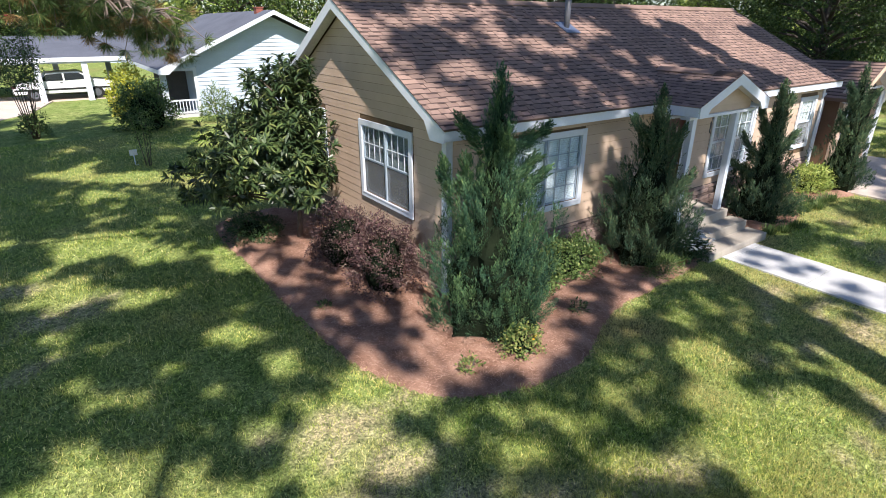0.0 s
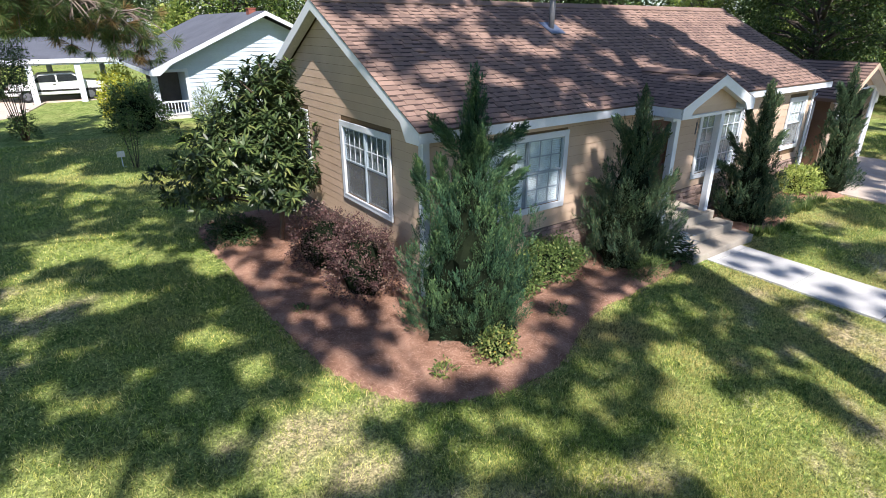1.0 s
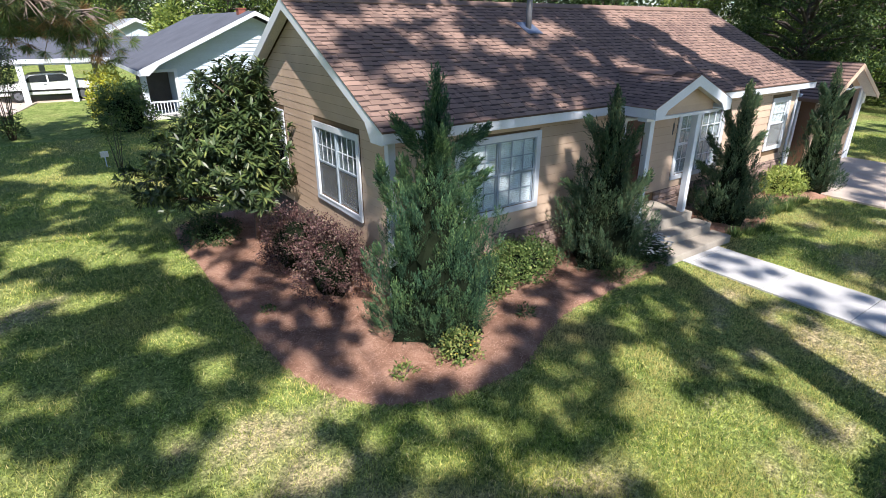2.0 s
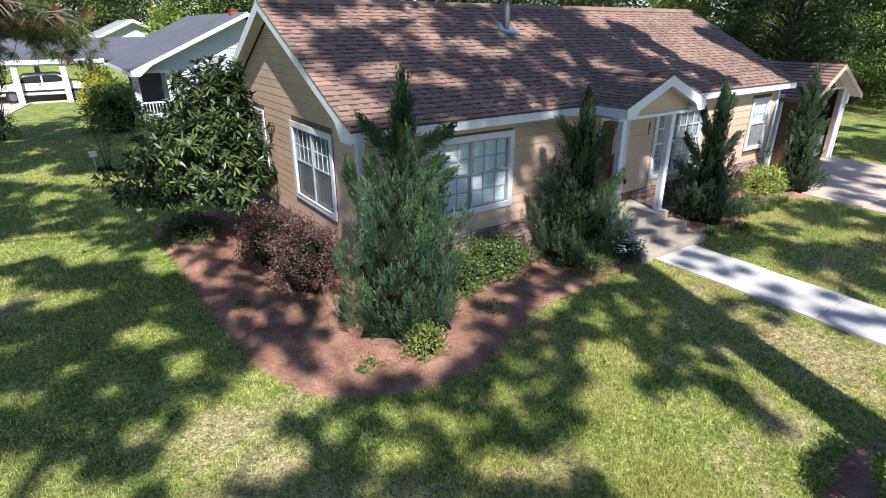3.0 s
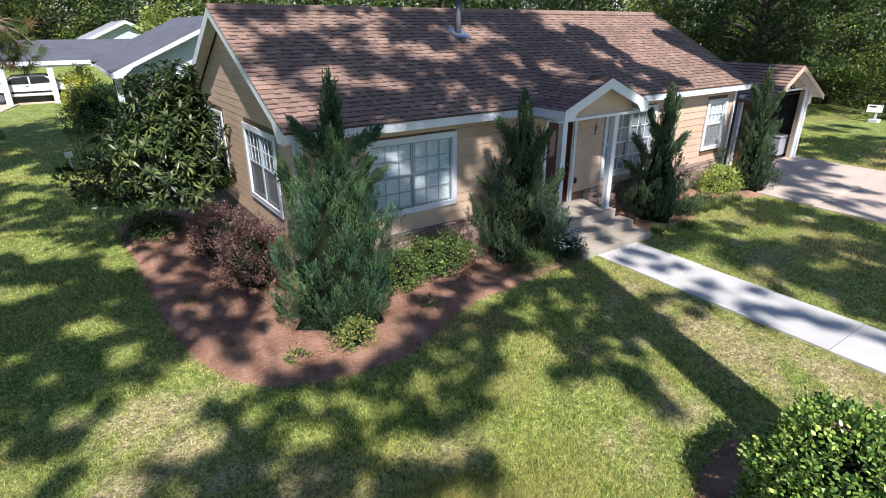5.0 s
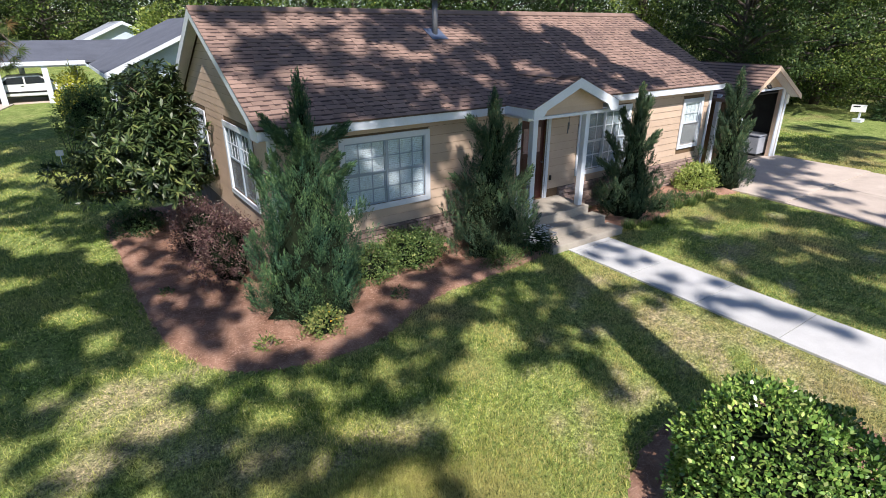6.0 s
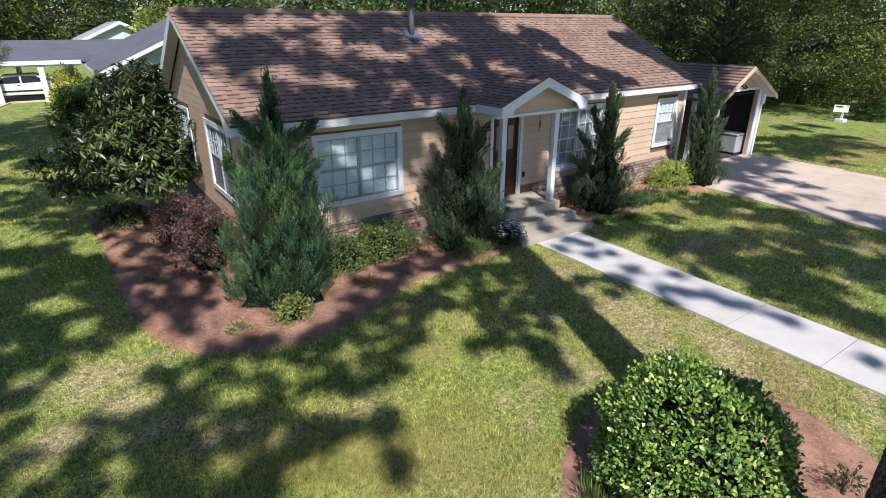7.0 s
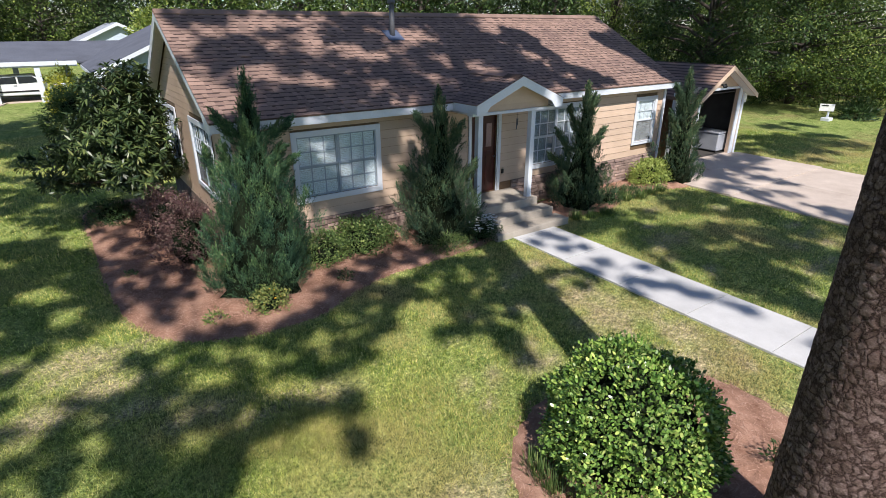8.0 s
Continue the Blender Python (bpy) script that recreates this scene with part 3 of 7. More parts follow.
def wall_with_holes(put, a, b, z0, z1, holes):
    """One solid wall, 0.14 thick, with openings through it."""
    us = sorted({a, b} | {h[0] for h in holes} | {h[1] for h in holes})
    zs = sorted({z0, z1} | {h[2] for h in holes if z0 < h[2] < z1} | {h[3] for h in holes if z0 < h[3] < z1})
    solid = {(i, k): not any(h[0] < (us[i] + us[i + 1]) / 2 < h[1] and h[2] < (zs[k] + zs[k + 1]) / 2 < h[3] for h in holes) for i in range(len(us) - 1) for k in range(len(zs) - 1)}
    g, at = Geo(), {}

    def p(i, k, w):
        key = (i, k, w)
        if key not in at:
            at[key] = len(g.v)
            g.v.append((us[i], FY + w, zs[k]) if put is on_front else (WX + w, us[i], zs[k]))
        return at[key]
    for (i, k), s in solid.items():
        if not s:
            continue
        for w in (0.0, 0.14):
            g.f.append((p(i, k, w), p(i + 1, k, w), p(i + 1, k + 1, w), p(i, k + 1, w)))
        for di, dk, e in ((-1, 0, ((i, k), (i, k + 1))), (1, 0, ((i + 1, k), (i + 1, k + 1))), (0, -1, ((i, k), (i + 1, k))), (0, 1, ((i, k + 1), (i + 1, k + 1)))):
            if not solid.get((i + di, k + dk), False):
                (q0, r0), (q1, r1) = e
                g.f.append((p(q0, r0, 0.0), p(q1, r1, 0.0), p(q1, r1, 0.14), p(q0, r0, 0.14)))
    return g


def inner(o, t=T):
    return (o[0] + t, o[1] - t, o[2] + (t if o[2] > 0.7 else 0), o[3] - t)


front_wall = part("wall", wall_with_holes(on_front, WX, EX, 0.0, 2.86, [inner(o) for o in FRONT.values()]), SHEATH, house, "tan lap-sided front wall")
_g = wall_with_holes(on_gable, FY + 0.14, BY, 0.0, 2.86, [inner(o) for o in GABLE.values()])
part("gable", Geo().prism([(WX, FY + 0.15, 2.861), (WX, BY, 2.861), (WX, RIDGE_Y, RIDGE_Z - 0.24)], (0, 0, 0), (0.14, 0, 0)), SHEATH, house, "tan gable end under the rake")
gable_wall = part("wall", _g, SHEATH, house, "tan lap-sided gable wall")
part("wall", Geo().box(WX + 0.14, EX, BY - 0.14, BY, 0, 2.86), SIDING, house, "tan back wall")
_g = Geo().box(EX - 0.14, EX, FY + 0.14, BY - 0.14, 0, 2.86)
_g.prism([(EX, FY + 0.15, 2.86), (EX, BY, 2.86), (EX, RIDGE_Y, RIDGE_Z - 0.24)], (0, 0, 0), (-0.14, 0, 0))
part("wall", _g, SIDING, house, "tan east gable wall")
part("floor", Geo().box(WX + 0.15, EX - 0.15, FY + 0.15, BY - 0.15, 0.3, 0.55), ROOM, house)
part("ceiling", Geo().box(WX + 0.15, EX - 0.15, FY + 0.15, BY - 0.15, 2.7, 2.8), ROOM, house)
part("partition", Geo().box(WX + 0.15, EX - 0.15, 8.6, 8.7, 0.55, 2.7).box(9.6, 9.7, FY + 0.2, 8.6, 0.55, 2.7), ROOM, house)

# roof deck, front and back slope, 0.1 thick
_d = Geo()
for y0, y1 in ((EAVE_Y, RIDGE_Y), (2 * RIDGE_Y - EAVE_Y, RIDGE_Y)):
    _d.prism([(EAVE_X0, y0, EAVE_TOP - 0.015), (EAVE_X0, y1, RIDGE_Z - 0.015), (EAVE_X0, y1, RIDGE_Z - 0.12), (EAVE_X0, y0, EAVE_TOP - 0.12)], (0.03, 0, 0), (EAVE_X1 - EAVE_X0 - 0.03, 0, 0))
roof = part("roof", _d, FELT, house, "brown architectural shingle roof")

# fascia and rake boards, soffits
PX0, PX1, PYF, PAPEX = 9.78, 12.34, 5.28, 3.5        # porch gable
part("fascia", Geo().box(EAVE_X0, PX0, EAVE_Y - 0.025, EAVE_Y, EAVE_TOP - 0.19, EAVE_TOP - 0.01), TRIM, house, "", 0.004)
part("fascia", Geo().box(PX1, EAVE_X1, EAVE_Y - 0.025, EAVE_Y, EAVE_TOP - 0.19, EAVE_TOP - 0.01), TRIM, house, "", 0.004)
part("soffit", Geo().box(EAVE_X0 + 0.03, EAVE_X1 - 0.03, EAVE_Y + 0.002, FY - 0.02, EAVE_TOP - 0.185, EAVE_TOP - 0.165), SOFFIT, house)
for x0, x1 in ((EAVE_X0, EAVE_X0 + 0.03), (EAVE_X1 - 0.03, EAVE_X1)):
    for side in (0, 1):
        ya, yb = (EAVE_Y, RIDGE_Y) if side == 0 else (2 * RIDGE_Y - EAVE_Y, RIDGE_Y)
        yk = ya + (0.5 if side == 0 else -0.5)
        o = [(x0, ya, EAVE_TOP - 0.01), (x0, yb, RIDGE_Z - 0.01), (x0, yb, RIDGE_Z - 0.2), (x0, yk, roof_z(yk) - 0.2), (x0, yk - (0.16 if side == 0 else -0.16), EAVE_TOP - 0.21), (x0, ya, EAVE_TOP - 0.21)]
        part("rake_board", Geo().prism(o, (0, 0, 0), (x1 - x0, 0, 0)), TRIM, house)
        s = [(x0, ya, EAVE_TOP - 0.125), (x0, yb, RIDGE_Z - 0.125), (x0, yb, RIDGE_Z - 0.15), (x0, ya, EAVE_TOP - 0.15)]
        w = (WX - EAVE_X0 - 0.04) if x0 < 10 else -(EAVE_X1 - EX - 0.04)
        part("rake_soffit", Geo().prism(s, (0.03 if x0 < 10 else 0, 0, 0), (w, 0, 0)), SOFFIT, house)
part("drip_edge", Geo().box(EAVE_X0, PX0, EAVE_Y - 0.04, EAVE_Y - 0.026, EAVE_TOP - 0.035, EAVE_TOP - 0.004).box(PX1, EAVE_X1, EAVE_Y - 0.04, EAVE_Y - 0.026, EAVE_TOP - 0.035, EAVE_TOP - 0.004), FELT, house)
part("corner_board", Geo().box(WX - 0.035, WX + 0.09, FY - 0.035, FY - 0.0, 0.1, EAVE_TOP - 0.19).box(WX - 0.035, WX - 0.0, FY + 0.001, FY + 0.09, 0.1, EAVE_TOP - 0.19), TRIM, house, "", 0.004)
part("corner_board", Geo().box(EX - 0.09, EX + 0.035, FY - 0.035, FY, 0.1, EAVE_TOP - 0.19), TRIM, house, "", 0.004)

# vent pipe with its flashing
_pz = roof_z(8.67)
part("vent_pipe", Geo().tube([(9.75, 8.67, _pz - 0.15), (9.75, 8.67, _pz + 0.72)], [0.065, 0.065], 16).tube([(9.75, 8.67, _pz + 0.72), (9.75, 8.67, _pz + 0.8)], [0.095, 0.095], 16), METAL, house, "dark metal vent pipe", 0, True)
part("flashing", Geo().prism([(9.55, 8.45, roof_z(8.45) + 0.025), (9.98, 8.45, roof_z(8.45) + 0.025), (9.98, 8.86, roof_z(8.86) + 0.025), (9.55, 8.86, roof_z(8.86) + 0.025)], (0, 0, 0), (0, 0, -0.015)), FLASH, house, "blue grey pipe flashing")


# windows
def window(put, o, label, grid_rows, lower_screen, cols=3, single=False, muntin=None, slats=None, bars=None, bar=0.012):
    u0, u1, z0, z1 = o
    at = (u0 + u1) / 2
    w = part("window", put(put(put(put(Geo(), u0, u1, 0.02, 0.05, z1 - T, z1), u0, u0 + T, 0.02, 0.05, z0 + T, z1 - T), u1 - T, u1, 0.02, 0.05, z0 + T, z1 - T), u0, u1, 0.02, 0.05, z0, z0 + T), TRIM, house, label, 0.004)
    part("sill", put(Geo(), u0 + T - 0.03, u1 - T + 0.03, 0.05, 0.058, z0 + T - 0.03, z0 + T + 0.004), TRIM, w, "", 0.004)
    a, b, c, d = u0 + T, u1 - T, z0 + T, z1 - T
    sash = muntin or SASH
    mid = (c + d) / 2
    spans = [(a, b)] if single else [(a, at - 0.02), (at + 0.02, b)]
    if not single:
        part("mullion", put(Geo(), at - 0.02, at + 0.02, 0.03, -0.06, c, d), sash, w)
    fr = Geo()
    for s0, s1 in spans:
        for zz0, zz1, dep in ((mid, d, 0.012), (c, mid, -0.012)):
            put(fr, s0, s1, dep, dep - 0.03, zz0, zz0 + 0.03)
            put(fr, s0, s1, dep, dep - 0.03, zz1 - 0.03, zz1)
            put(fr, s0, s0 + 0.025, dep, dep - 0.03, zz0 + 0.03, zz1 - 0.03)
            put(fr, s1 - 0.025, s1, dep, dep - 0.03, zz0 + 0.03, zz1 - 0.03)
    part("sash_frame", fr, sash, w)
    for s0, s1 in spans:
        for zz0, zz1, dep, low in ((mid, d, 0.0, False), (c, mid, -0.024, True)):
            part("pane", put(Geo(), s0 + 0.02, s1 - 0.02, dep - 0.002, dep - 0.006, zz0 + 0.025, zz1 - 0.025), GLASS, w).visible_shadow = False
            if low and lower_screen:
                part("insect_screen", put(Geo(), s0 + 0.012, s1 - 0.012, 0.006, 0.004, zz0 + 0.012, zz1 - 0.012), SCREEN, w, "grey insect screen").visible_shadow = False
                continue
            mu = Geo()
            for k in range(1, cols):
                p = s0 + (s1 - s0) * k / cols
                put(mu, p - bar, p + bar, dep + 0.006, dep - 0.001, zz0 + 0.03, zz1 - 0.03)
            for k in range(1, grid_rows):
                p = zz0 + (zz1 - zz0) * k / grid_rows
                put(mu, s0 + 0.025, s1 - 0.025, dep + 0.008, dep - 0.001, p - bar, p + bar)
            part("muntin_grid", mu, bars or sash, w)
    bl = Geo()
    n = int((d - c) / 0.036)
    for k in range(n):
        p = c + (d - c) * (k + 0.5) / n
        put(bl, a + 0.01, b - 0.01, -0.035, -0.038, p - 0.0175, p + 0.0155)
    part("blind", bl, slats or BLIND, w, "pale slatted blind")
    part("jamb_liner", put(Geo(), a - 0.004, a, 0.019, -0.14, c, d), TRIM, w)
    part("jamb_liner", put(Geo(), b, b + 0.004, 0.019, -0.14, c, d), TRIM, w)
    return w


window(on_front, FRONT["w1"], "white-trimmed front picture window with closed blinds", 2, False)
window(on_front, FRONT["w5"], "white-trimmed window behind the porch post", 2, False, 3, False, TRIM, BLIND_MID)
window(on_front, FRONT["w3"], "narrow white-framed window with a grey screen below", 2, True, 4, True, TRIM, BLIND, None, 0.009)
window(on_gable, GABLE["w2"], "white-trimmed gable window with grey screens below", 2, True, 4, False, None, BLIND_GREY, TRIM, 0.008)
window(on_gable, GABLE["w4"], "white-trimmed rear gable window with blinds", 2, True, 4, False, None, BLIND_GREY, TRIM, 0.008)

# front door
u0, u1, z0, z1 = FRONT["door"]
dt = 0.085
door = part("door", Geo().box(u0 + T + 0.0, u1 - T, FY + 0.05, FY + 0.09, z0, z1 - T), DOOR, house, "dark red panelled front door with two narrow panes", 0.004)
part("door_casing", Geo().box(u0, u0 + dt, FY - 0.05, FY - 0.02, z0, z1).box(u1 - dt, u1, FY - 0.05, FY - 0.02, z0, z1).box(u0 + dt, u1 - dt, FY - 0.05, FY - 0.02, z1 - dt, z1), TRIM, door, "white casing")
part("door_jamb", Geo().box(u0 + dt, u0 + T - 0.002, FY - 0.018, FY + 0.1, z0, z1 - T).box(u1 - T + 0.002, u1 - dt, FY - 0.018, FY + 0.1, z0, z1 - T), TRIM, door)
for dx0, dx1 in ((u0 + T + 0.13, u0 + T + 0.3), (u1 - T - 0.3, u1 - T - 0.13)):
    part("door_pane", Geo().box(dx0, dx1, FY + 0.035, FY + 0.049, 1.75, 2.32), FROSTED, door, "narrow dim glass pane")
    part("door_panel", Geo().box(dx0, dx1, FY + 0.035, FY + 0.049, 0.78, 1.65), DOOR, door, "", 0.008)
part("door_knob", Geo().tube([(u1 - T - 0.06, FY + 0.05, 1.5), (u1 - T - 0.06, FY + 0.0, 1.5)], [0.014, 0.028], 10), METAL, door, "", 0, True)
part("wall_box", Geo().box(11.52, 11.58, FY - 0.055, FY - 0.02, 1.02, 1.14), BLACK, house, "small black doorbell box", 0.006)
part("wind_chime", Geo().tube([(11.62, 6.0, 2.72), (11.62, 6.0, 2.45)], [0.004, 0.004], 6).tube([(11.6, 6.0, 2.45), (11.6, 6.0, 2.2)], [0.012, 0.012], 6).tube([(11.65, 6.02, 2.45), (11.65, 6.02, 2.28)], [0.012, 0.012], 6), METAL, house, "small hanging wind chime")

# porch: gable roof, posts, slab and steps
PCX = (PX0 + PX1) / 2
PEAVE = EAVE_TOP - 0.005


def porch_z(x):
    return PAPEX - abs(x - PCX) * (PAPEX - PEAVE) / (PX1 - PCX)


def back_y(z):
    return EAVE_Y + (z - EAVE_TOP) / SLOPE


_pd = Geo()
for xe in (PX0, PX1):
    a, b = (xe, PYF, PEAVE - 0.01), (PCX, PYF, PAPEX - 0.01)
    c, d = (PCX, back_y(PAPEX) + 0.1, PAPEX - 0.01), (xe, EAVE_Y + 0.1, PEAVE - 0.01)
    _pd.add([a, b, c, d] + [(p[0], p[1], p[2] - 0.1) for p in (a, b, c, d)], [(0, 1, 2, 3), (7, 6, 5, 4), (0, 4, 5, 1), (1, 5, 6, 2), (2, 6, 7, 3), (3, 7, 4, 0)])
porch_roof = part("porch_roof", _pd, FELT, house, "small brown shingle gable over the entrance")
for xe, sg in ((PX0, 1), (PX1, -1)):
    xk = xe + sg * 0.36
    o = [(xe, PYF, PEAVE), (PCX, PYF, PAPEX), (PCX, PYF, PAPEX - 0.2), (xk, PYF, porch_z(xk) - 0.2), (xk - sg * 0.12, PYF, PEAVE - 0.2), (xe, PYF, PEAVE - 0.2)]
    part("porch_rake", Geo().prism(o, (0, -0.03, 0), (0, 0, 0)), TRIM, house)
    part("porch_fascia", Geo().box(xe - 0.012, xe + 0.012, PYF + 0.002, EAVE_Y, PEAVE - 0.19, PEAVE - 0.004), TRIM, house)
    part("porch_soffit", Geo().prism([(xe, PYF, PEAVE - 0.115), (PCX, PYF, PAPEX - 0.115), (PCX, PYF, PAPEX - 0.14), (xe, PYF, PEAVE - 0.14)], (0, 0.003, 0), (0, 0.24, 0)), SOFFIT, house)
part("pediment", Geo().prism([(PX0 + 0.2, 5.52, 2.76), (PX1 - 0.2, 5.52, 2.76), (PX1 - 0.2, 5.52, porch_z(PX1 - 0.2) - 0.14), (PCX, 5.52, PAPEX - 0.14), (PX0 + 0.2, 5.52, porch_z(PX0 + 0.2) - 0.14)], (0, 0, 0), (0, 0.08, 0)), SIDING, house, "tan boarded gable end")
for k in range(3):
    zz = 2.9 + k * 0.15
    hw = (PAPEX - 0.14 - zz) / ((PAPEX - PEAVE) / (PX1 - PCX))
    hw = min(hw, PX1 - PCX - 0.2)
    if hw > 0.1:
        part("siding_board", Geo().prism([(PCX - hw, 5.519, zz), (PCX + hw, 5.519, zz), (PCX + hw * 0.93, 5.519, zz + 0.15), (PCX - hw * 0.93, 5.519, zz + 0.15)], (0, -0.012, 0), (0, 0, 0)), SIDING, house)
part("beam_trim", Geo().box(PX0 + 0.05, PX1 - 0.05, 5.46, 5.66, 2.70, 2.76), TRIM, house, "", 0.004)
part("porch_ceiling", Geo().box(PX0 + 0.05, PX1 - 0.05, 5.67, FY - 0.06, 2.72, 2.75), SOFFIT, house)
for px in (10.08, 11.66):
    part("porch_post", Geo().box(px - 0.065, px + 0.065, 5.49, 5.62, 0.6, 2.7), TRIM, house, "square white porch post", 0.006)
part("ridge_cap", Geo().prism([(PCX - 0.13, PYF, PAPEX - 0.035), (PCX, PYF, PAPEX + 0.03), (PCX + 0.13, PYF, PAPEX - 0.035)], (0, 0.0, 0), (0, back_y(PAPEX) - PYF + 0.1, 0)), FELT, house)

steps = thing("entrance_steps", (11.0, 5.4, 0), "weathered concrete stoop with two wide steps", "steps")
part("slab", Geo().box(9.98, 11.85, 5.38, FY - 0.02, -0.1, 0.6), STEP, steps, "", 0.012)
part("tread", Geo().box(9.9, 12.05, 5.02, 5.42, -0.1, 0.4), STEP, steps, "", 0.015)
part("tread", Geo().box(9.95, 12.2, 4.62, 5.06, -0.1, 0.2), STEP, steps, "", 0.015)

# front walk and driveway, slab by slab
walkway = structure("walkway", Geo().box(10.4, 11.7, -40, 4.62, -0.12, 0.005), SOIL, "pale concrete front walk with tooled joints", "walkway")
_y = 4.46
part("slab", Geo().box(10.4, 11.7, 4.472, 4.61, -0.1, gz(11, 4.6) + 0.03), WALK, walkway)
while _y > -16:
    _l = 1.385
    part("slab", Geo().box(10.4, 11.7, _y - _l + 0.012, _y, -0.1, gz(11, _y) + 0.03), WALK, walkway)
    _y -= _l
driveway = structure("driveway", Geo().box(17.65, 23.45, -40, 6.6, -0.12, 0.02), SOIL, "sunlit beige concrete driveway", "driveway")
for _x0, _x1 in ((17.65, 20.5), (20.515, 23.45)):
    _y = 6.55
    while _y > -20:
        part("slab", Geo().box(_x0, _x1, _y - 3.0 + 0.015, _y, -0.1, gz(20, _y) + 0.03), DRIVE, driveway)
        _y -= 3.0

part("apron", Geo().prism([(19.9, 5.3, 0.0), (19.9, 5.3, gz(20, 5.3) + 0.034), (19.9, 6.35, 0.19), (19.9, 6.52, 0.19), (19.9, 6.52, 0.0)], (0, 0, 0), (2.85, 0, 0)), DRIVE, driveway, "sloped concrete apron")

# ---------------------------------------------------------------- garage beside the house
garage = thing("garage", (21.2, 6.4, 0.1), "small tan gabled garage with an open front", "garage")
GX0, GX1, GYF, GYB, GAP, GEV = 19.75, 22.9, 6.4, 13.0, 3.32, 2.42
g0, g1 = 20.15, 22.5
GZ = 0.19                                            # its floor
part("wall", Geo().box(GX0, g0, GYF, GYF + 0.12, 0, 2.5).box(g1, GX1, GYF, GYF + 0.12, 0, 2.5).prism([(GX0, GYF, 2.5), (GX1, GYF, 2.5), (21.2, GYF, GAP - 0.08)], (0, 0, 0), (0, 0.12, 0)), SIDING, garage, "tan boarded front")
part("wall", Geo().box(GX0, GX0 + 0.1, GYF + 0.12, GYB, 0, GEV), BROWN_WALL, garage)
part("wall", Geo().box(GX1 - 0.1, GX1, GYF + 0.12, GYB, 0, GEV), BROWN_WALL, garage)
part("wall", Geo().box(GX0, GX1, GYB, GYB + 0.1, 0, GEV), GARAGE_DARK, garage)
# sheets added to keep the opening dark, shade put in as colour
part("lining", Geo().box(GX0 + 0.11, GX1 - 0.11, GYF + 0.13, GYB - 0.01, 2.36, 2.4), GARAGE_DARK, garage)
for _a, _b in ((GX0 + 0.102, GX0 + 0.12), (GX1 - 0.12, GX1 - 0.102)):
    part("lining", Geo().box(_a, _b, GYF + 0.13, GYB - 0.01, 0.05, 2.36), GARAGE_DARK, garage)
part("floor", Geo().box(GX0 + 0.1, GX1 - 0.1, GYF + 0.121, GYB - 0.01, -0.05, GZ), GARAGE_DARK, garage)
part("door_casing", Geo().box(g1, g1 + 0.2, GYF - 0.04, GYF - 0.002, 0, 2.499).box(g0 - 0.1, g0, GYF - 0.04, GYF - 0.002, 0, 2.499).box(g0 - 0.1, g1 + 0.2, GYF - 0.04, GYF - 0.002, 2.5, 2.58), TRIM, garage, "white door casing", 0.004)
part("corner_board", Geo().box(GX1 - 0.1, GX1 + 0.02, GYF - 0.03, GYF - 0.002, 0, 2.45), TRIM, garage)
_gr = Geo()
for xe in (GX0 - 0.22, GX1 + 0.22):
    ze = GEV - 0.1
    a, b, c, d = (xe, GYF - 0.35, ze), (21.2, GYF - 0.35, GAP), (21.2, GYB + 0.2, GAP), (xe, GYB + 0.2, ze)
    _gr.add([a, b, c, d] + [(p[0], p[1], p[2] - 0.08) for p in (a, b, c, d)], [(0, 1, 2, 3), (7, 6, 5, 4), (0, 4, 5, 1), (1, 5, 6, 2), (2, 6, 7, 3), (3, 7, 4, 0)])
part("roof", _gr, SHINGLE, garage, "brown shingle garage roof")
_gs, _gb = Geo(), Geo()
for xe, sg in ((GX0 - 0.22, 1), (GX1 + 0.22, -1)):
    for k in range(12):                                # shingle courses, each butt over the one below
        f0, f1 = k / 12, (k + 1) / 12
        x0, x1 = xe + (21.2 - xe) * f0, xe + (21.2 - xe) * f1
        z0, z1 = GEV - 0.1 + (GAP - GEV + 0.1) * f0, GEV - 0.1 + (GAP - GEV + 0.1) * f1
        _gs.prism([(x0, GYF - 0.352, z0 + 0.022), (x1, GYF - 0.352, z1 + 0.008), (x1, GYF - 0.352, z1 + 0.002), (x0, GYF - 0.352, z0 + 0.002)], (0, 0, 0), (0, GYB - GYF + 0.55, 0))
        xm, zm = x0 + (x1 - x0) * 0.72, z0 + (z1 - z0) * 0.72
        _gb.prism([(xm, GYF - 0.35, zm + 0.016), (x1, GYF - 0.35, z1 + 0.0125), (x1, GYF - 0.35, z1 + 0.004), (xm, GYF - 0.35, zm + 0.004)], (0, 0, 0), (0, GYB - GYF + 0.54, 0))
part("shingle_sheet", _gs, SHINGLE_FAR, garage, "", 0, False, "stuff")
part("shadow_band", _gb, SHADOW_BAND, garage, "", 0, False, "stuff")
for xe, sg in ((GX0 - 0.22, 1), (GX1 + 0.22, -1)):
    o = [(xe, GYF - 0.36, GEV - 0.11), (21.2, GYF - 0.36, GAP - 0.01), (21.2, GYF - 0.36, GAP - 0.16), (xe, GYF - 0.36, GEV - 0.26)]
    part("rake_board", Geo().prism(o, (0, -0.025, 0), (0, 0, 0)), SIDING, garage)
    part("rake_soffit", Geo().prism([(xe, GYF - 0.34, GEV - 0.19), (21.2, GYF - 0.34, GAP - 0.09), (21.2, GYF - 0.34, GAP - 0.11), (xe, GYF - 0.34, GEV - 0.21)], (0, 0, 0), (0, 0.33, 0)), SOFFIT, garage)
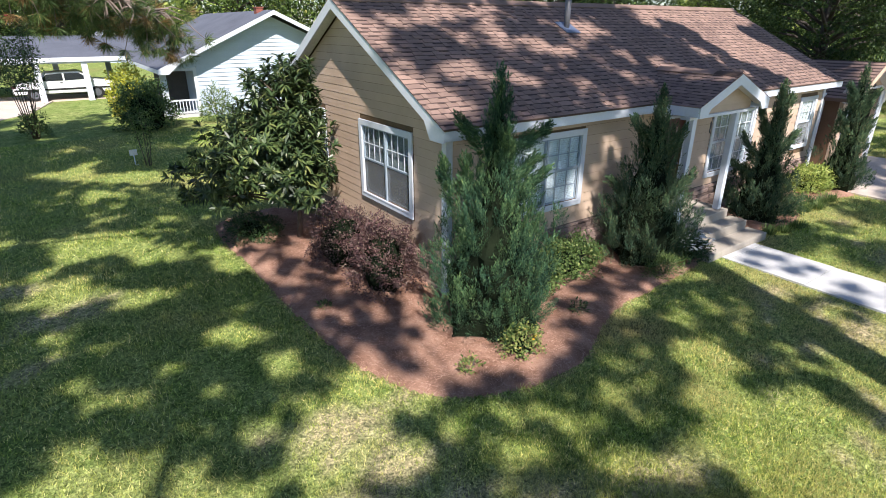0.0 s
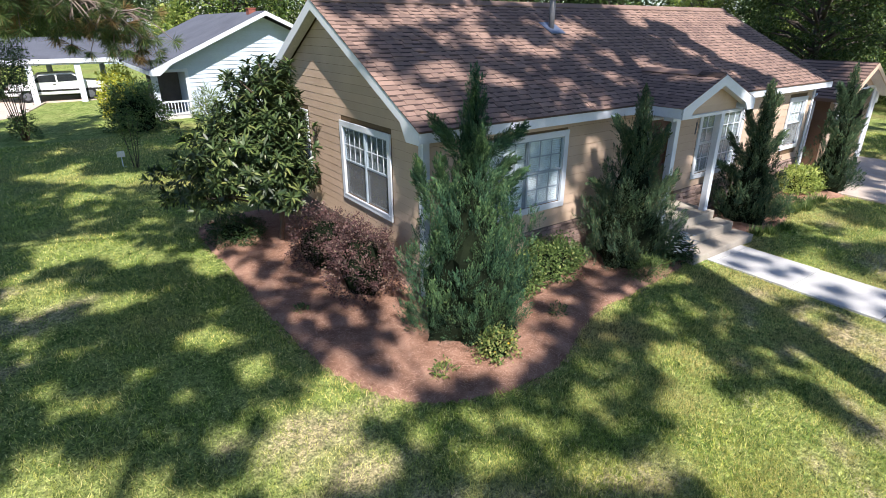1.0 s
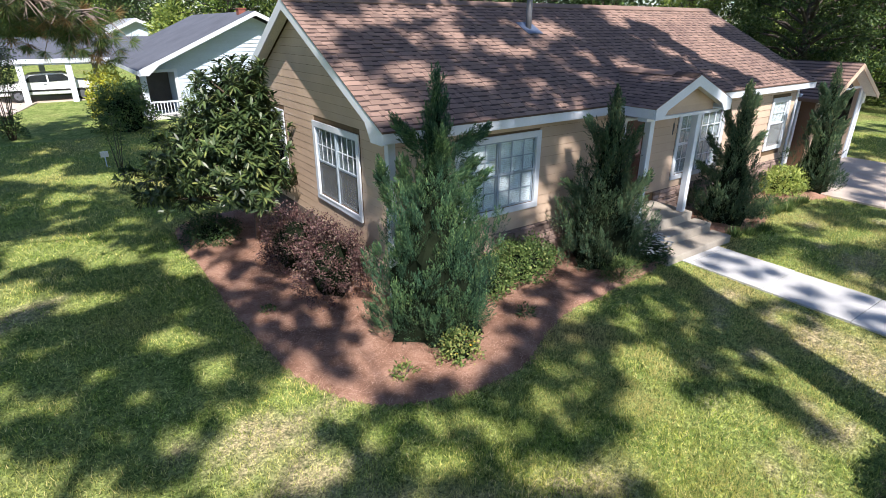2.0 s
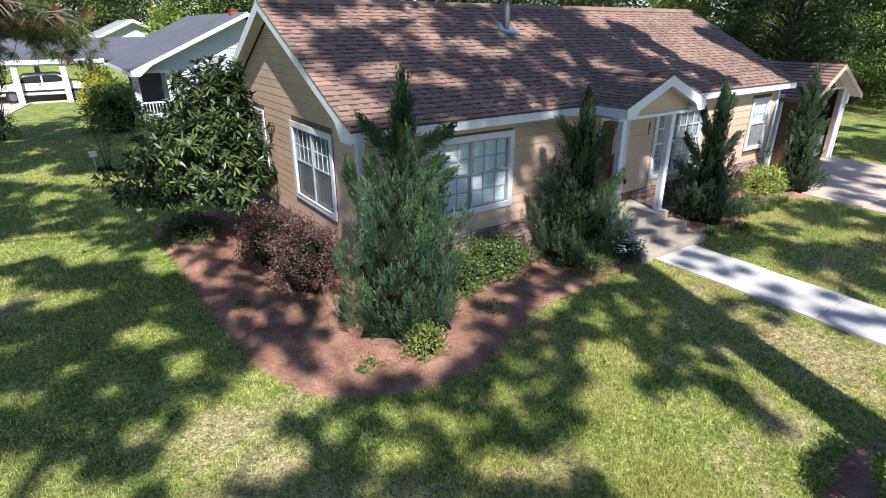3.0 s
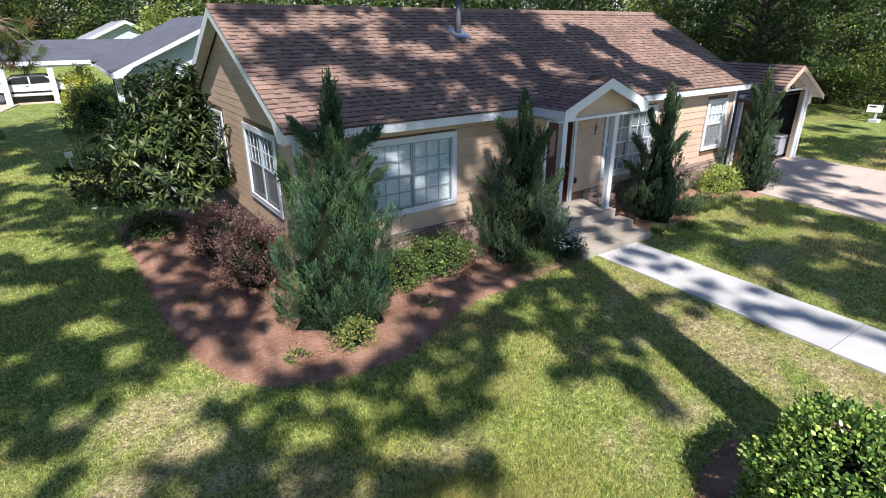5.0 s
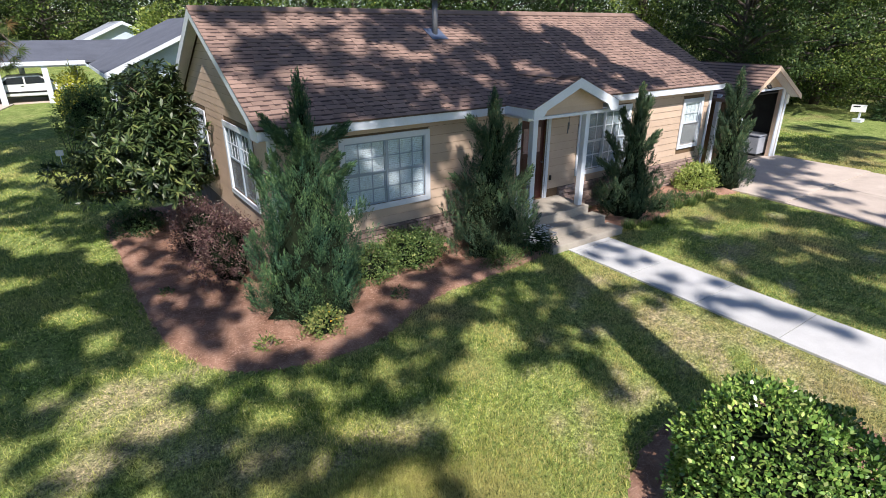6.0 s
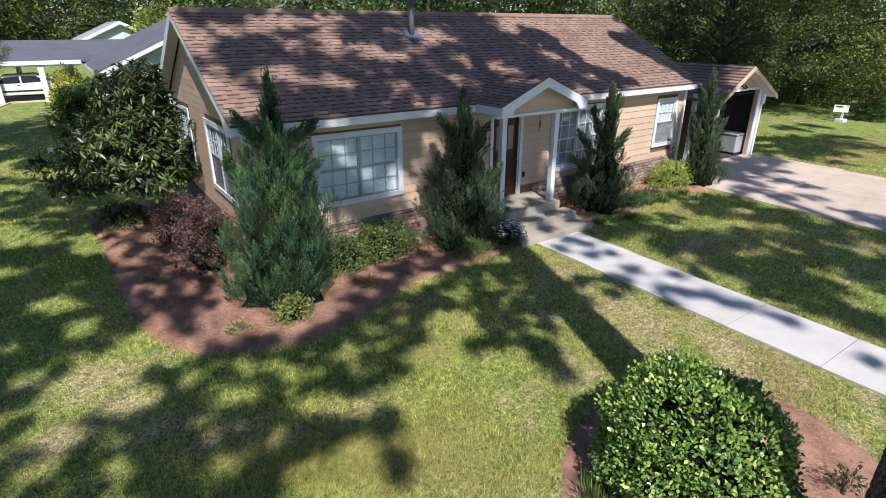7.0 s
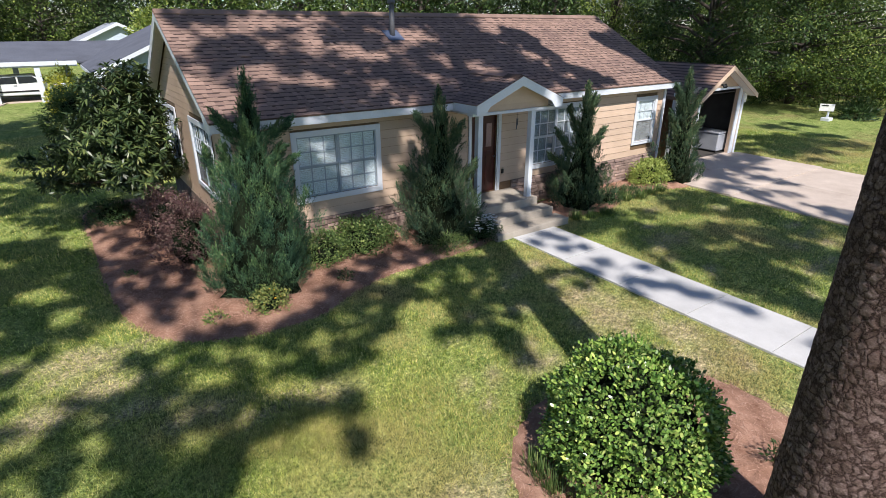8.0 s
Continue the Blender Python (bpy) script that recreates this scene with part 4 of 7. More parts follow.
# two black ornaments on the gable, each built as a pair of arms
for zz, xx in ((2.98, 21.2), (2.68, 21.25)):
    part("lamp", Geo().tube([(xx, GYF - 0.005, zz), (xx, GYF - 0.1, zz - 0.02)], [0.03, 0.03], 8).tube([(xx - 0.1, GYF - 0.1, zz + 0.02), (xx - 0.03, GYF - 0.15, zz - 0.06)], [0.03, 0.06], 8).tube([(xx + 0.1, GYF - 0.1, zz + 0.02), (xx + 0.03, GYF - 0.15, zz - 0.06)], [0.03, 0.06], 8), BLACK, garage, "black gable ornament with two tapered arms")
part("lantern", Geo().box(22.83, 23.02, GYF - 0.06, GYF + 0.14, 1.98, 2.32), PLASTIC, garage, "white box lamp on the garage corner", 0.02)
freezer = thing("chest_freezer", (22.4, 7.6, GZ), "pale grey chest freezer against the garage's side wall", "freezer")
part("body", Geo().box(22.1, 22.74, 6.62, 8.6, 0.25, 0.86), FREEZER, freezer, "", 0.03)
part("lid", Geo().box(22.08, 22.75, 6.6, 8.62, 0.865, 0.94), FREEZER, freezer, "", 0.03)
part("plinth", Geo().box(22.14, 22.72, 6.66, 8.56, GZ, 0.25), BLACK, freezer)
breezeway = thing("breezeway", (19.0, 9.0, 0), "shaded brown boarded passage between house and garage", "passage")
part("wall", Geo().box(EX + 0.01, GX0 - 0.01, 8.4, 8.5, 0, 2.4), BROWN_WALL, breezeway)
part("roof", Geo().prism([(EX + 0.25, 7.9, 2.45), (GX0 - 0.3, 7.9, 2.45), (GX0 - 0.3, 12.5, 2.75), (EX + 0.25, 12.5, 2.75)], (0, 0, 0), (0, 0, 0.08)), SHINGLE, breezeway)
part("white_post", Geo().box(19.55, 19.68, 6.9, 7.03, 0, 2.45), TRIM, breezeway, "white post", 0.005)

# ---------------------------------------------------------------- plants
def stems(name, parent, pts, mat=TWIG, seg=7):
    g = Geo()
    for path, radii in pts:
        g.tube(path, radii, seg)
    return part(name, g, mat, parent, "", 0, True)


def plumes(base, axis, face, length, width, per, leaf, tone):
    """Slim pointed sprays of scale leaves; face: the way their shown side looks. Returns leaves and a tone for each."""
    n = len(base)
    t = rng.random((n, per)) ** 0.9
    side = rng.normal(size=(n, per, 3))
    side = side - axis[:, None, :] * (side * axis[:, None, :]).sum(2, keepdims=True)
    side = side / np.linalg.norm(side, axis=2, keepdims=True)
    wide = width[:, None] * np.interp(t, [0, 0.12, 0.4, 0.75, 1], [0.6, 0.9, 1.0, 0.5, 0.02]) * rng.uniform(0.35, 1.05, (n, per))
    P = base[:, None, :] + axis[:, None, :] * (t * length[:, None])[:, :, None] + side * wide[:, :, None]
    D = axis[:, None, :] + side * (0.5 * (1 - t))[:, :, None] + rng.normal(scale=0.12, size=P.shape)
    N = face[:, None, :] + side * 0.55 + rng.normal(scale=0.2, size=P.shape)
    # tips lighter, bases darker: light painted into the leaf tone over the spray's own
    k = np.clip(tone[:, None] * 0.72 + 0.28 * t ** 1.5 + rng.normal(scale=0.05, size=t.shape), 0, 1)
    m = n * per
    return leaves(P.reshape(-1, 3), D.reshape(-1, 3), N.reshape(-1, 3), leaf * rng.uniform(0.6, 1.35, m), leaf * 0.26 * rng.uniform(0.7, 1.3, m), 0.05), k.ravel()


def lumps(base, axis, length, width, sprays, per, leaf, tone):
    """Teardrop masses with a pointed top, each clothed in upright sprays."""
    n = len(base)
    t = (np.arange(sprays)[None, :] + rng.random((n, sprays))) / sprays
    t = t ** 0.8
    side = rng.normal(size=(n, sprays, 3))
    side = side - axis[:, None, :] * (side * axis[:, None, :]).sum(2, keepdims=True)
    side = side / np.linalg.norm(side, axis=2, keepdims=True)
    w = width[:, None] * np.interp(t, [0, 0.15, 0.4, 0.75, 1], [0.7, 0.95, 1.0, 0.5, 0.03])
    P = base[:, None, :] + axis[:, None, :] * (t * length[:, None] * 0.9)[:, :, None] + side * w[:, :, None]
    A = axis[:, None, :] + side * (0.6 * (1 - t) ** 0.8)[:, :, None] + rng.normal(scale=0.1, size=P.shape)
    ln = (0.13 + 0.3 * length[:, None]) * rng.uniform(0.65, 1.25, t.shape) * (1 - 0.3 * t)
    P, A, side, ln = P.reshape(-1, 3), unit(A.reshape(-1, 3)), side.reshape(-1, 3), ln.ravel()
    # the lump's upper sprays are toned lighter, as if they caught the light
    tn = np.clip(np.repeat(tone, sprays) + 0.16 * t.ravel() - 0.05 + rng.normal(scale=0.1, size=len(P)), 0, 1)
    return plumes(P - A * (ln * 0.3)[:, None], A, side, ln, ln * 0.135 + 0.012, per, leaf, tn)


def juniper(x, y, height, radius, mat, label, count, profile, arms=(), lean=(0, 0), sprays=11, per=56, leaf=0.034, size=0.62, ragged=0.09, core=0.66):
    z = gz(x, y)
    t = thing("juniper", (x, y, z), label, "juniper", "junipers along the house")
    stems("trunk", t, [([(x, y, z - 0.05), (x + lean[0] * 0.5, y + lean[1] * 0.5, z + height * 0.5), (x + lean[0], y + lean[1], z + height * 0.93)], [0.07, 0.045, 0.012])])
    ph, pr = [p[0] for p in profile], [p[1] for p in profile]

    def rad(h, a):
        return radius * np.interp(h, ph, pr) * (1 + ragged * (np.sin(3 * a + 9 * h + x) + 0.8 * np.sin(5 * a - 17 * h) + 0.7 * np.sin(2 * a + 31 * h))) + 0.015
    hs = np.linspace(0.01, 0.95, 240)
    prof = np.interp(hs, ph, pr)
    weight = np.cumsum((prof + 0.1) * np.sqrt(1 + (radius / height * np.gradient(prof, hs)) ** 2))
    h = np.interp((np.arange(count) + rng.random(count)) / count, weight / weight[-1], hs)
    a = np.arange(count) * 2.39996 + rng.uniform(-0.4, 0.4, count)
    ln = size * (1 - 0.5 * h) * rng.uniform(0.6, 1.3, count)
    wd = np.minimum(ln * 0.23 + 0.025, 0.03 + 0.35 * radius * np.interp(h, ph, pr))
    r = np.maximum(rad(h, a) * rng.uniform(0.68, 1.07, count) - wd, 0.0)
    out = np.stack([np.cos(a), np.sin(a), np.zeros(count)], 1)
    F = np.array([x, y, z]) + out * r[:, None] + np.stack([lean[0] * h, lean[1] * h, h * height], 1)
    axis = unit(out * (0.3 - 0.26 * h + 0.3 * np.exp(-h * 14))[:, None] + np.array([0, 0, 1.0]) + rng.normal(scale=0.1, size=(count, 3)))
    F = F - axis * (ln * 0.6)[:, None]
    F[:, 2] = np.maximum(F[:, 2], z + 0.0 + 0.1 * rng.random(count))
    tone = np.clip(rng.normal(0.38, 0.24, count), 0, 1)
    deep = np.arange(count) % 4 == 0                    # one in four stands further in and fills the gaps
    F[deep] -= out[deep] * (0.3 * r[deep])[:, None]
    made = [lumps(F, axis, ln, wd, sprays, per, leaf, tone)]
    for ax, ay, z0, bx, by, z1 in arms:                 # long arms that stand out of the outline
        k = 9
        tt = np.linspace(0.0, 0.82, k)
        q = np.stack([x + lean[0] * 0.75 + ax + (bx - ax) * tt, y + lean[1] * 0.75 + ay + (by - ay) * tt, z + z0 + (z1 - z0) * tt ** 1.25], 1) + rng.normal(scale=0.02, size=(k, 3))
        way = np.array([bx - ax, by - ay, 0])
        wx = unit(way + np.array([0, 0, 1.0]) * ((z1 - z0) * (0.7 + 0.6 * tt[:, None]) + 0.06) + rng.normal(scale=0.1, size=(k, 3)))
        al = (0.3 - 0.1 * tt) * rng.uniform(0.85, 1.2, k)
        made.append(lumps(q - wx * (al * 0.3)[:, None], wx, al, 0.095 - 0.055 * tt, sprays, per, leaf, np.clip(rng.normal(0.46, 0.18, k), 0, 1)))
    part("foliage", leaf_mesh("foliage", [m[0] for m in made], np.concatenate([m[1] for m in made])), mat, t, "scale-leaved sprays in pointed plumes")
    # near-black solid core, painted as the deep shade in the gaps between plumes
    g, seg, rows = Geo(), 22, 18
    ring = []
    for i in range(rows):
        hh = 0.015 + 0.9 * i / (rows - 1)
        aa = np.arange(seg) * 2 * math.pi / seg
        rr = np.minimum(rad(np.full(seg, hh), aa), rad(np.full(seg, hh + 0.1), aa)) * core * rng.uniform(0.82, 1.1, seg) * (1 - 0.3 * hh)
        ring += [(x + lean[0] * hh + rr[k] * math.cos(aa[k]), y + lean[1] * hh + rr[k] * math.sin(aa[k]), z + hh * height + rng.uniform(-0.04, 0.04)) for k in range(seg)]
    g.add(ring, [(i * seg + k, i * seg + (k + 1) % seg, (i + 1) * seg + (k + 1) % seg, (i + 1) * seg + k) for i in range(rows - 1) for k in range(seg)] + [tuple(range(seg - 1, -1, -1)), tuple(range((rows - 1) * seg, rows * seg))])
    part("inner_mass", g, CORE_SHADE, t)
    return t


juniper(4.93, 5.25, 3.86, 1.02, JUNIPER, "tall blue-green juniper with feathery sprays at the bed's corner", 215,
        ((0, .95), (.1, 1), (.32, .98), (.42, .87), (.5, .66), (.57, .44), (.64, .35), (.72, .28), (.79, .21), (.86, .13), (.93, .06), (1, .0)),
        ((-0.12, 0.1, 2.7, -0.46, 0.32, 3.1), (0.15, -0.1, 2.7, 0.56, -0.4, 3.02), (0.12, -0.08, 2.25, 0.46, -0.33, 2.58), (0.15, -0.1, 1.98, 0.56, -0.4, 2.42), (-0.5, 0.36, 1.95, -0.68, 0.48, 2.56), (-0.1, -0.2, 2.5, -0.16, -0.34, 3.05), (0.1, 0.2, 2.4, 0.2, 0.4, 2.95), (-0.35, 0.2, 2.0, -0.42, 0.22, 2.55)), (0.21, 0.27), size=0.74, per=50, leaf=0.038)
juniper(9.0, 5.5, 3.38, 0.92, JUNIPER_DARK, "dark green pyramidal juniper beside the steps", 180,
        ((0, .92), (.12, 1), (.26, .92), (.42, .72), (.56, .52), (.7, .38), (.82, .22), (.92, .09), (1, .01)),
        ((-0.1, 0.05, 2.3, -0.42, 0.26, 2.78), (0.12, -0.1, 2.1, 0.42, -0.28, 2.6), (0.3, -0.2, 1.3, 0.66, -0.46, 1.8), (-0.3, 0.2, 1.2, -0.7, 0.4, 1.65)), (0.02, 0.06), per=36, leaf=0.044, ragged=0.15)
juniper(13.42, 5.45, 3.26, 0.86, JUNIPER_DARK, "dark green juniper with two leaders under the window", 140,
        ((0, .9), (.1, 1), (.24, .88), (.38, .64), (.5, .44), (.62, .34), (.77, .24), (.88, .14), (.95, .07), (1, .01)),
        ((-0.1, 0.05, 1.9, -0.36, 0.26, 2.65), (-0.2, 0.1, 1.4, -0.6, 0.42, 2.05), (0.15, -0.1, 1.6, 0.42, -0.28, 2.05), (0.1, 0.0, 2.3, 0.2, -0.1, 2.9), (-0.25, 0.1, 1.0, -0.72, 0.42, 1.4)), (0.08, 0.05), per=34, leaf=0.048, ragged=0.18)
juniper(17.75, 5.35, 3.4, 0.68, JUNIPER_DARK, "slim open-crowned dark juniper at the driveway's edge", 85,
        ((0, .9), (.14, 1), (.34, .9), (.46, .6), (.6, .48), (.76, .36), (.88, .2), (1, .02)),
        ((0.05, 0, 2.0, 0.4, -0.28, 2.75), (-0.05, 0, 1.5, -0.42, 0.25, 2.15), (-0.05, 0, 2.3, -0.3, 0.2, 2.9), (0.1, -0.1, 1.4, 0.46, -0.3, 1.9)), (-0.1, 0.03), per=34, leaf=0.054, ragged=0.22, core=0.58)


def shell(n, radii, inner=0.7, lump=0.14, seed=0.0, up=-0.35):
    """Points in the outer shell of a lumpy dome, and their outward ways."""
    d = sphere_dirs(int(n * 1.7))
    d = d[d[:, 2] > up][:n]
    s = 1 + lump * (np.sin(4.1 * d[:, 0] * 2 + seed) * np.sin(3.7 * d[:, 1] * 2 + 1.3 * seed) + 0.6 * np.sin(9 * d[:, 2] + 5 * d[:, 0] + seed))
    r = (inner + (1 - inner) * np.sqrt(rng.random(len(d)))) * s
    return d * r[:, None] * np.array(radii), unit(d / np.array(radii))


def shrub(name, x, y, radii, mat, label, category, n, leaf_l, leaf_w, base=0.0, lump=0.14, inner=0.6, core=True, group="", trunks=5, up=-0.35, flat=0.55, oval=False, twig=1, spread=0.07):
    z = gz(x, y)
    t = thing(name, (x, y, z), label, category, group)
    c = np.array([x, y, z + base + radii[2] * 0.42])
    st = []
    for k in range(trunks):
        a = 2 * math.pi * k / trunks + 0.4
        st.append(([(x + 0.06 * math.cos(a), y + 0.06 * math.sin(a), z - 0.03), (x + radii[0] * 0.25 * math.cos(a), y + radii[1] * 0.25 * math.sin(a), z + base + radii[2] * 0.3), (x + radii[0] * 0.6 * math.cos(a), y + radii[1] * 0.6 * math.sin(a), z + base + radii[2] * 0.85)], [0.03, 0.02, 0.006]))
    stems("stem_cluster", t, st)
    make = round_leaves if oval else leaves
    P, D = shell(n // twig, radii, inner, lump, x * 3 + y, up)
    tw = rng.random(len(P))
    if twig > 1:                                       # leaves sit round the ends of twigs
        P, D, tw = np.repeat(P, twig, 0), np.repeat(D, twig, 0), np.repeat(tw, twig)
        P = P + rng.normal(scale=spread, size=P.shape) * np.array([1, 1, 0.75])
    d = unit(D * 0.7 + rng.normal(scale=0.55, size=P.shape) + np.array([0, 0, 0.18]))
    nrm = D * flat + np.array([0, 0, 1 - flat]) + rng.normal(scale=0.35, size=P.shape)
    P = P + c
    P[:, 2] = np.maximum(P[:, 2], z + 0.03)
    part("leaves", leaf_mesh("leaves", [make(P, d, nrm, leaf_l * rng.uniform(0.65, 1.25, len(P)), leaf_w * rng.uniform(0.7, 1.25, len(P)))], np.clip(tw + rng.normal(scale=0.12, size=len(P)), 0, 1)), mat, t)
    # near-black body put in as the shade seen between the leaves
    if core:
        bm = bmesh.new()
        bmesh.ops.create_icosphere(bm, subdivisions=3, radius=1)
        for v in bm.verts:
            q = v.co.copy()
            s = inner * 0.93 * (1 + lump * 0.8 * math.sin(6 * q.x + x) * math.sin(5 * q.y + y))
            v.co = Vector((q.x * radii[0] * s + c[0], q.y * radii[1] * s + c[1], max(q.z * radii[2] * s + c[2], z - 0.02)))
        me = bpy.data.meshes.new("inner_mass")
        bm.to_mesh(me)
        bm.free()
        part("inner_mass", me, CORE_SHADE, t)
    return t


def rosette_tree(x, y, height, label):
    """A broad evergreen, wider on its open side, with drooping leaves in whorls on open limbs."""
    z = gz(x, y)
    t = thing("loquat_tree", (x, y, z), label, "tree")
    top = Vector((x + 0.25, y - 0.16, z + height * 0.93))
    st = [([(x, y, z - 0.05), (x + 0.04, y - 0.05, z + 0.5), (x + 0.02, y, z + 1.5), top], [0.06, 0.05, 0.035, 0.01])]
    tips, ways = [], []
    nb = 60
    for k in range(nb):
        f = k / nb
        a = k * 2.4 + 0.3
        ln = (1.36 * (1 - f) ** 0.55 + 0.12) * random.uniform(0.74, 1.1)
        cx, cy = x - 0.55 * (1 - f) + 0.1 * f, y + 0.38 * (1 - f) - 0.07 * f
        h = 1.16 + (height - 1.28) * f
        e = Vector((cx + ln * math.cos(a), cy + ln * math.sin(a), z + h + random.uniform(-0.16, 0.18)))
        east = 0.82 * (e.x - x) - 0.57 * (e.y - y)      # the crown keeps clear of the wall
        over = east - np.interp(h, [1.0, 1.6, 2.2, 2.7, 3.2, 3.7], [0.42, 0.68, 0.66, 0.46, 0.4, 0.38])
        if over > 0:
            e.x, e.y = e.x - 0.82 * over, e.y + 0.57 * over
        e.x = min(e.x, WX - 0.35)
        s0 = Vector((x + 0.1 * f, y - 0.06 * f, z + 0.75 + (height - 1.5) * f))
        st.append(([s0, s0.lerp(e, 0.5) + Vector((0, 0, 0.1)), e], [0.026, 0.017, 0.007]))
        for j in range(18 if f < 0.5 else 10 if f < 0.8 else 7):
            q = 1.03 - 0.62 * random.random() ** 1.4
            p = s0.lerp(e, q) + Vector((random.gauss(0, 0.13), random.gauss(0, 0.13), random.gauss(0.03, 0.13)))
            p.z = max(p.z, z + 1.0)
            tips.append(p)
            ways.append((p - Vector((x - 0.2, y + 0.1, z + height * 0.4))).normalized() * 0.75 + Vector((0, 0, 0.5)))
    for j in range(9):
        a = j * 2.4
        tips.append(top + Vector((0.14 * math.cos(a), 0.14 * math.sin(a), random.uniform(-0.3, 0.12))))
        ways.append(Vector((math.cos(a) * 0.4, math.sin(a) * 0.4, 1)))
    stems("branchwork", t, st)
    k = 20
    tone = np.repeat(np.clip(rng.normal(0.36, 0.22, len(tips)), 0, 1), k)
    P = np.repeat(np.array(tips), k, 0)
    W = unit(np.repeat(np.array(ways), k, 0))
    side = unit(np.cross(W, sphere_dirs(len(P))))
    lift = np.tile(np.linspace(-0.25, 1.5, k), len(tips))[:, None] + rng.normal(scale=0.12, size=(len(P), 1))
    d = unit(side + W * lift + np.array([0, 0, -0.4]))
    P = P + W * (0.06 * lift - 0.02)
    young = np.clip(lift[:, 0] - 0.8, 0, 1)             # the upright inner leaves are young and paler
    ln = 0.2 * rng.uniform(0.7, 1.2, len(P)) * (1 - 0.25 * young)
    part("leaves", leaf_mesh("leaves", [round_leaves(P, d, W + side * 0.2, ln, 0.044 * rng.uniform(0.8, 1.2, len(P)), 0.13)], np.clip(tone + 0.3 * young, 0, 1)), LOQUAT, t, "long dark glossy leaves in whorls")
    return t


rosette_tree(3.8, 10.28, 3.62, "broad dark evergreen loquat with whorled glossy leaves")
shrub("loropetalum", 4.0, 8.55, (0.62, 0.62, 0.82), MAROON, "maroon-leaved loropetalum against the gable wall", "shrub", 6400, 0.04, 0.026, 0.12, 0.24, 0.62, group="maroon shrubs", twig=16, spread=0.05, flat=0.3)
shrub("loropetalum", 4.15, 7.25, (0.62, 0.72, 0.85), MAROON, "dense maroon loropetalum at the bed's corner", "shrub", 8400, 0.04, 0.026, 0.1, 0.26, 0.62, group="maroon shrubs", twig=16, spread=0.05, flat=0.3)
shrub("hydrangea", 7.2, 5.85, (0.82, 0.46, 0.5), SHRUB, "leafy light green shrub under the front window", "shrub", 5600, 0.048, 0.032, 0.05, 0.2, 0.55, oval=True, twig=9, spread=0.05, flat=0.35)
shrub("hydrangea", 6.3, 5.75, (0.58, 0.44, 0.43), SHRUB, "small light green shrub beside the juniper", "shrub", 3400, 0.044, 0.03, 0.05, 0.2, 0.55, oval=True, twig=9, spread=0.05, flat=0.35)
shrub("camellia", 6.89, -1.2, (0.93, 0.94, 0.96), CAMELLIA, "clipped round camellia with glossy green leaves", "shrub", 17500, 0.053, 0.03, 0.03, 0.09, 0.8, up=-0.45, oval=True, flat=0.6, twig=5, spread=0.028)
shrub("lime_shrub", 16.95, 5.75, (0.74, 0.52, 0.48), LIME, "bright lime green shrub under the narrow window", "shrub", 4800, 0.055, 0.034, 0.05, 0.1, 0.6, oval=True, twig=8, spread=0.05)
shrub("low_rose", 4.76, 4.42, (0.3, 0.26, 0.3), PALE_SHRUB, "small pale leafed shrub at the juniper's foot", "shrub", 1400, 0.04, 0.028, 0.02, 0.3, 0.5, oval=True, twig=7, spread=0.045, flat=0.3)
shrub("flowering_shrub", 9.75, 4.95, (0.42, 0.34, 0.36), DARK_SHRUB, "low shrub dotted with white flowers by the steps", "shrub", 1700, 0.05, 0.026, 0.05, 0.2, 0.5)
# this dark leaf mass is added in place of the shade beneath the loquat
shrub("low_evergreen", 3.05, 11.0, (0.6, 0.75, 0.35), DARK_SHRUB, "low dark leaf mass put in for shade at the bed's edge", "shrub", 3000, 0.06, 0.022, 0, 0.2, 0.5)
shrub("low_evergreen", 14.3, 5.15, (0.5, 0.35, 0.3), DARK_SHRUB, "low dark groundcover in the bed beside the juniper", "shrub", 1600, 0.05, 0.02, 0, 0.2, 0.5)
shrub("small_weed", 3.9, 4.5, (0.18, 0.17, 0.16), PALE_SHRUB, "small yellowish seedling in the pine straw", "weed", 130, 0.07, 0.03, 0, 0.2, 0.3, False, trunks=2)
shrub("small_weed", 3.0, 7.2, (0.12, 0.12, 0.1), SHRUB, "small green weed in the pine straw", "weed", 120, 0.05, 0.025, 0, 0.2, 0.3, False, trunks=2)
shrub("small_weed", 6.3, 4.75, (0.16, 0.15, 0.16), DARK_SHRUB, "small dark seedling in the pine straw", "weed", 120, 0.07, 0.02, 0, 0.2, 0.3, False, trunks=2)
shrub("small_weed", 8.15, -2.2, (0.14, 0.14, 0.24), DARK_SHRUB, "thin dark seedling near the pine", "weed", 110, 0.07, 0.02, 0.05, 0.2, 0.2, False, trunks=2)
shrub("small_weed", 6.55, -2.35, (0.2, 0.18, 0.2), SHRUB, "small leafy seedling under the camellia", "weed", 200, 0.07, 0.035, 0, 0.2, 0.3, False, trunks=2)
shrub("low_evergreen", 8.8, 4.85, (0.5, 0.25, 0.25), SHRUB, "low grassy plants at the bed's edge", "shrub", 1300, 0.1, 0.012, 0, 0.2, 0.3, False)
shrub("low_evergreen", 15.4, 5.3, (0.6, 0.35, 0.18), DARK_SHRUB, "sparse low groundcover in the straw bed", "shrub", 1500, 0.06, 0.02, 0, 0.25, 0.4, False)


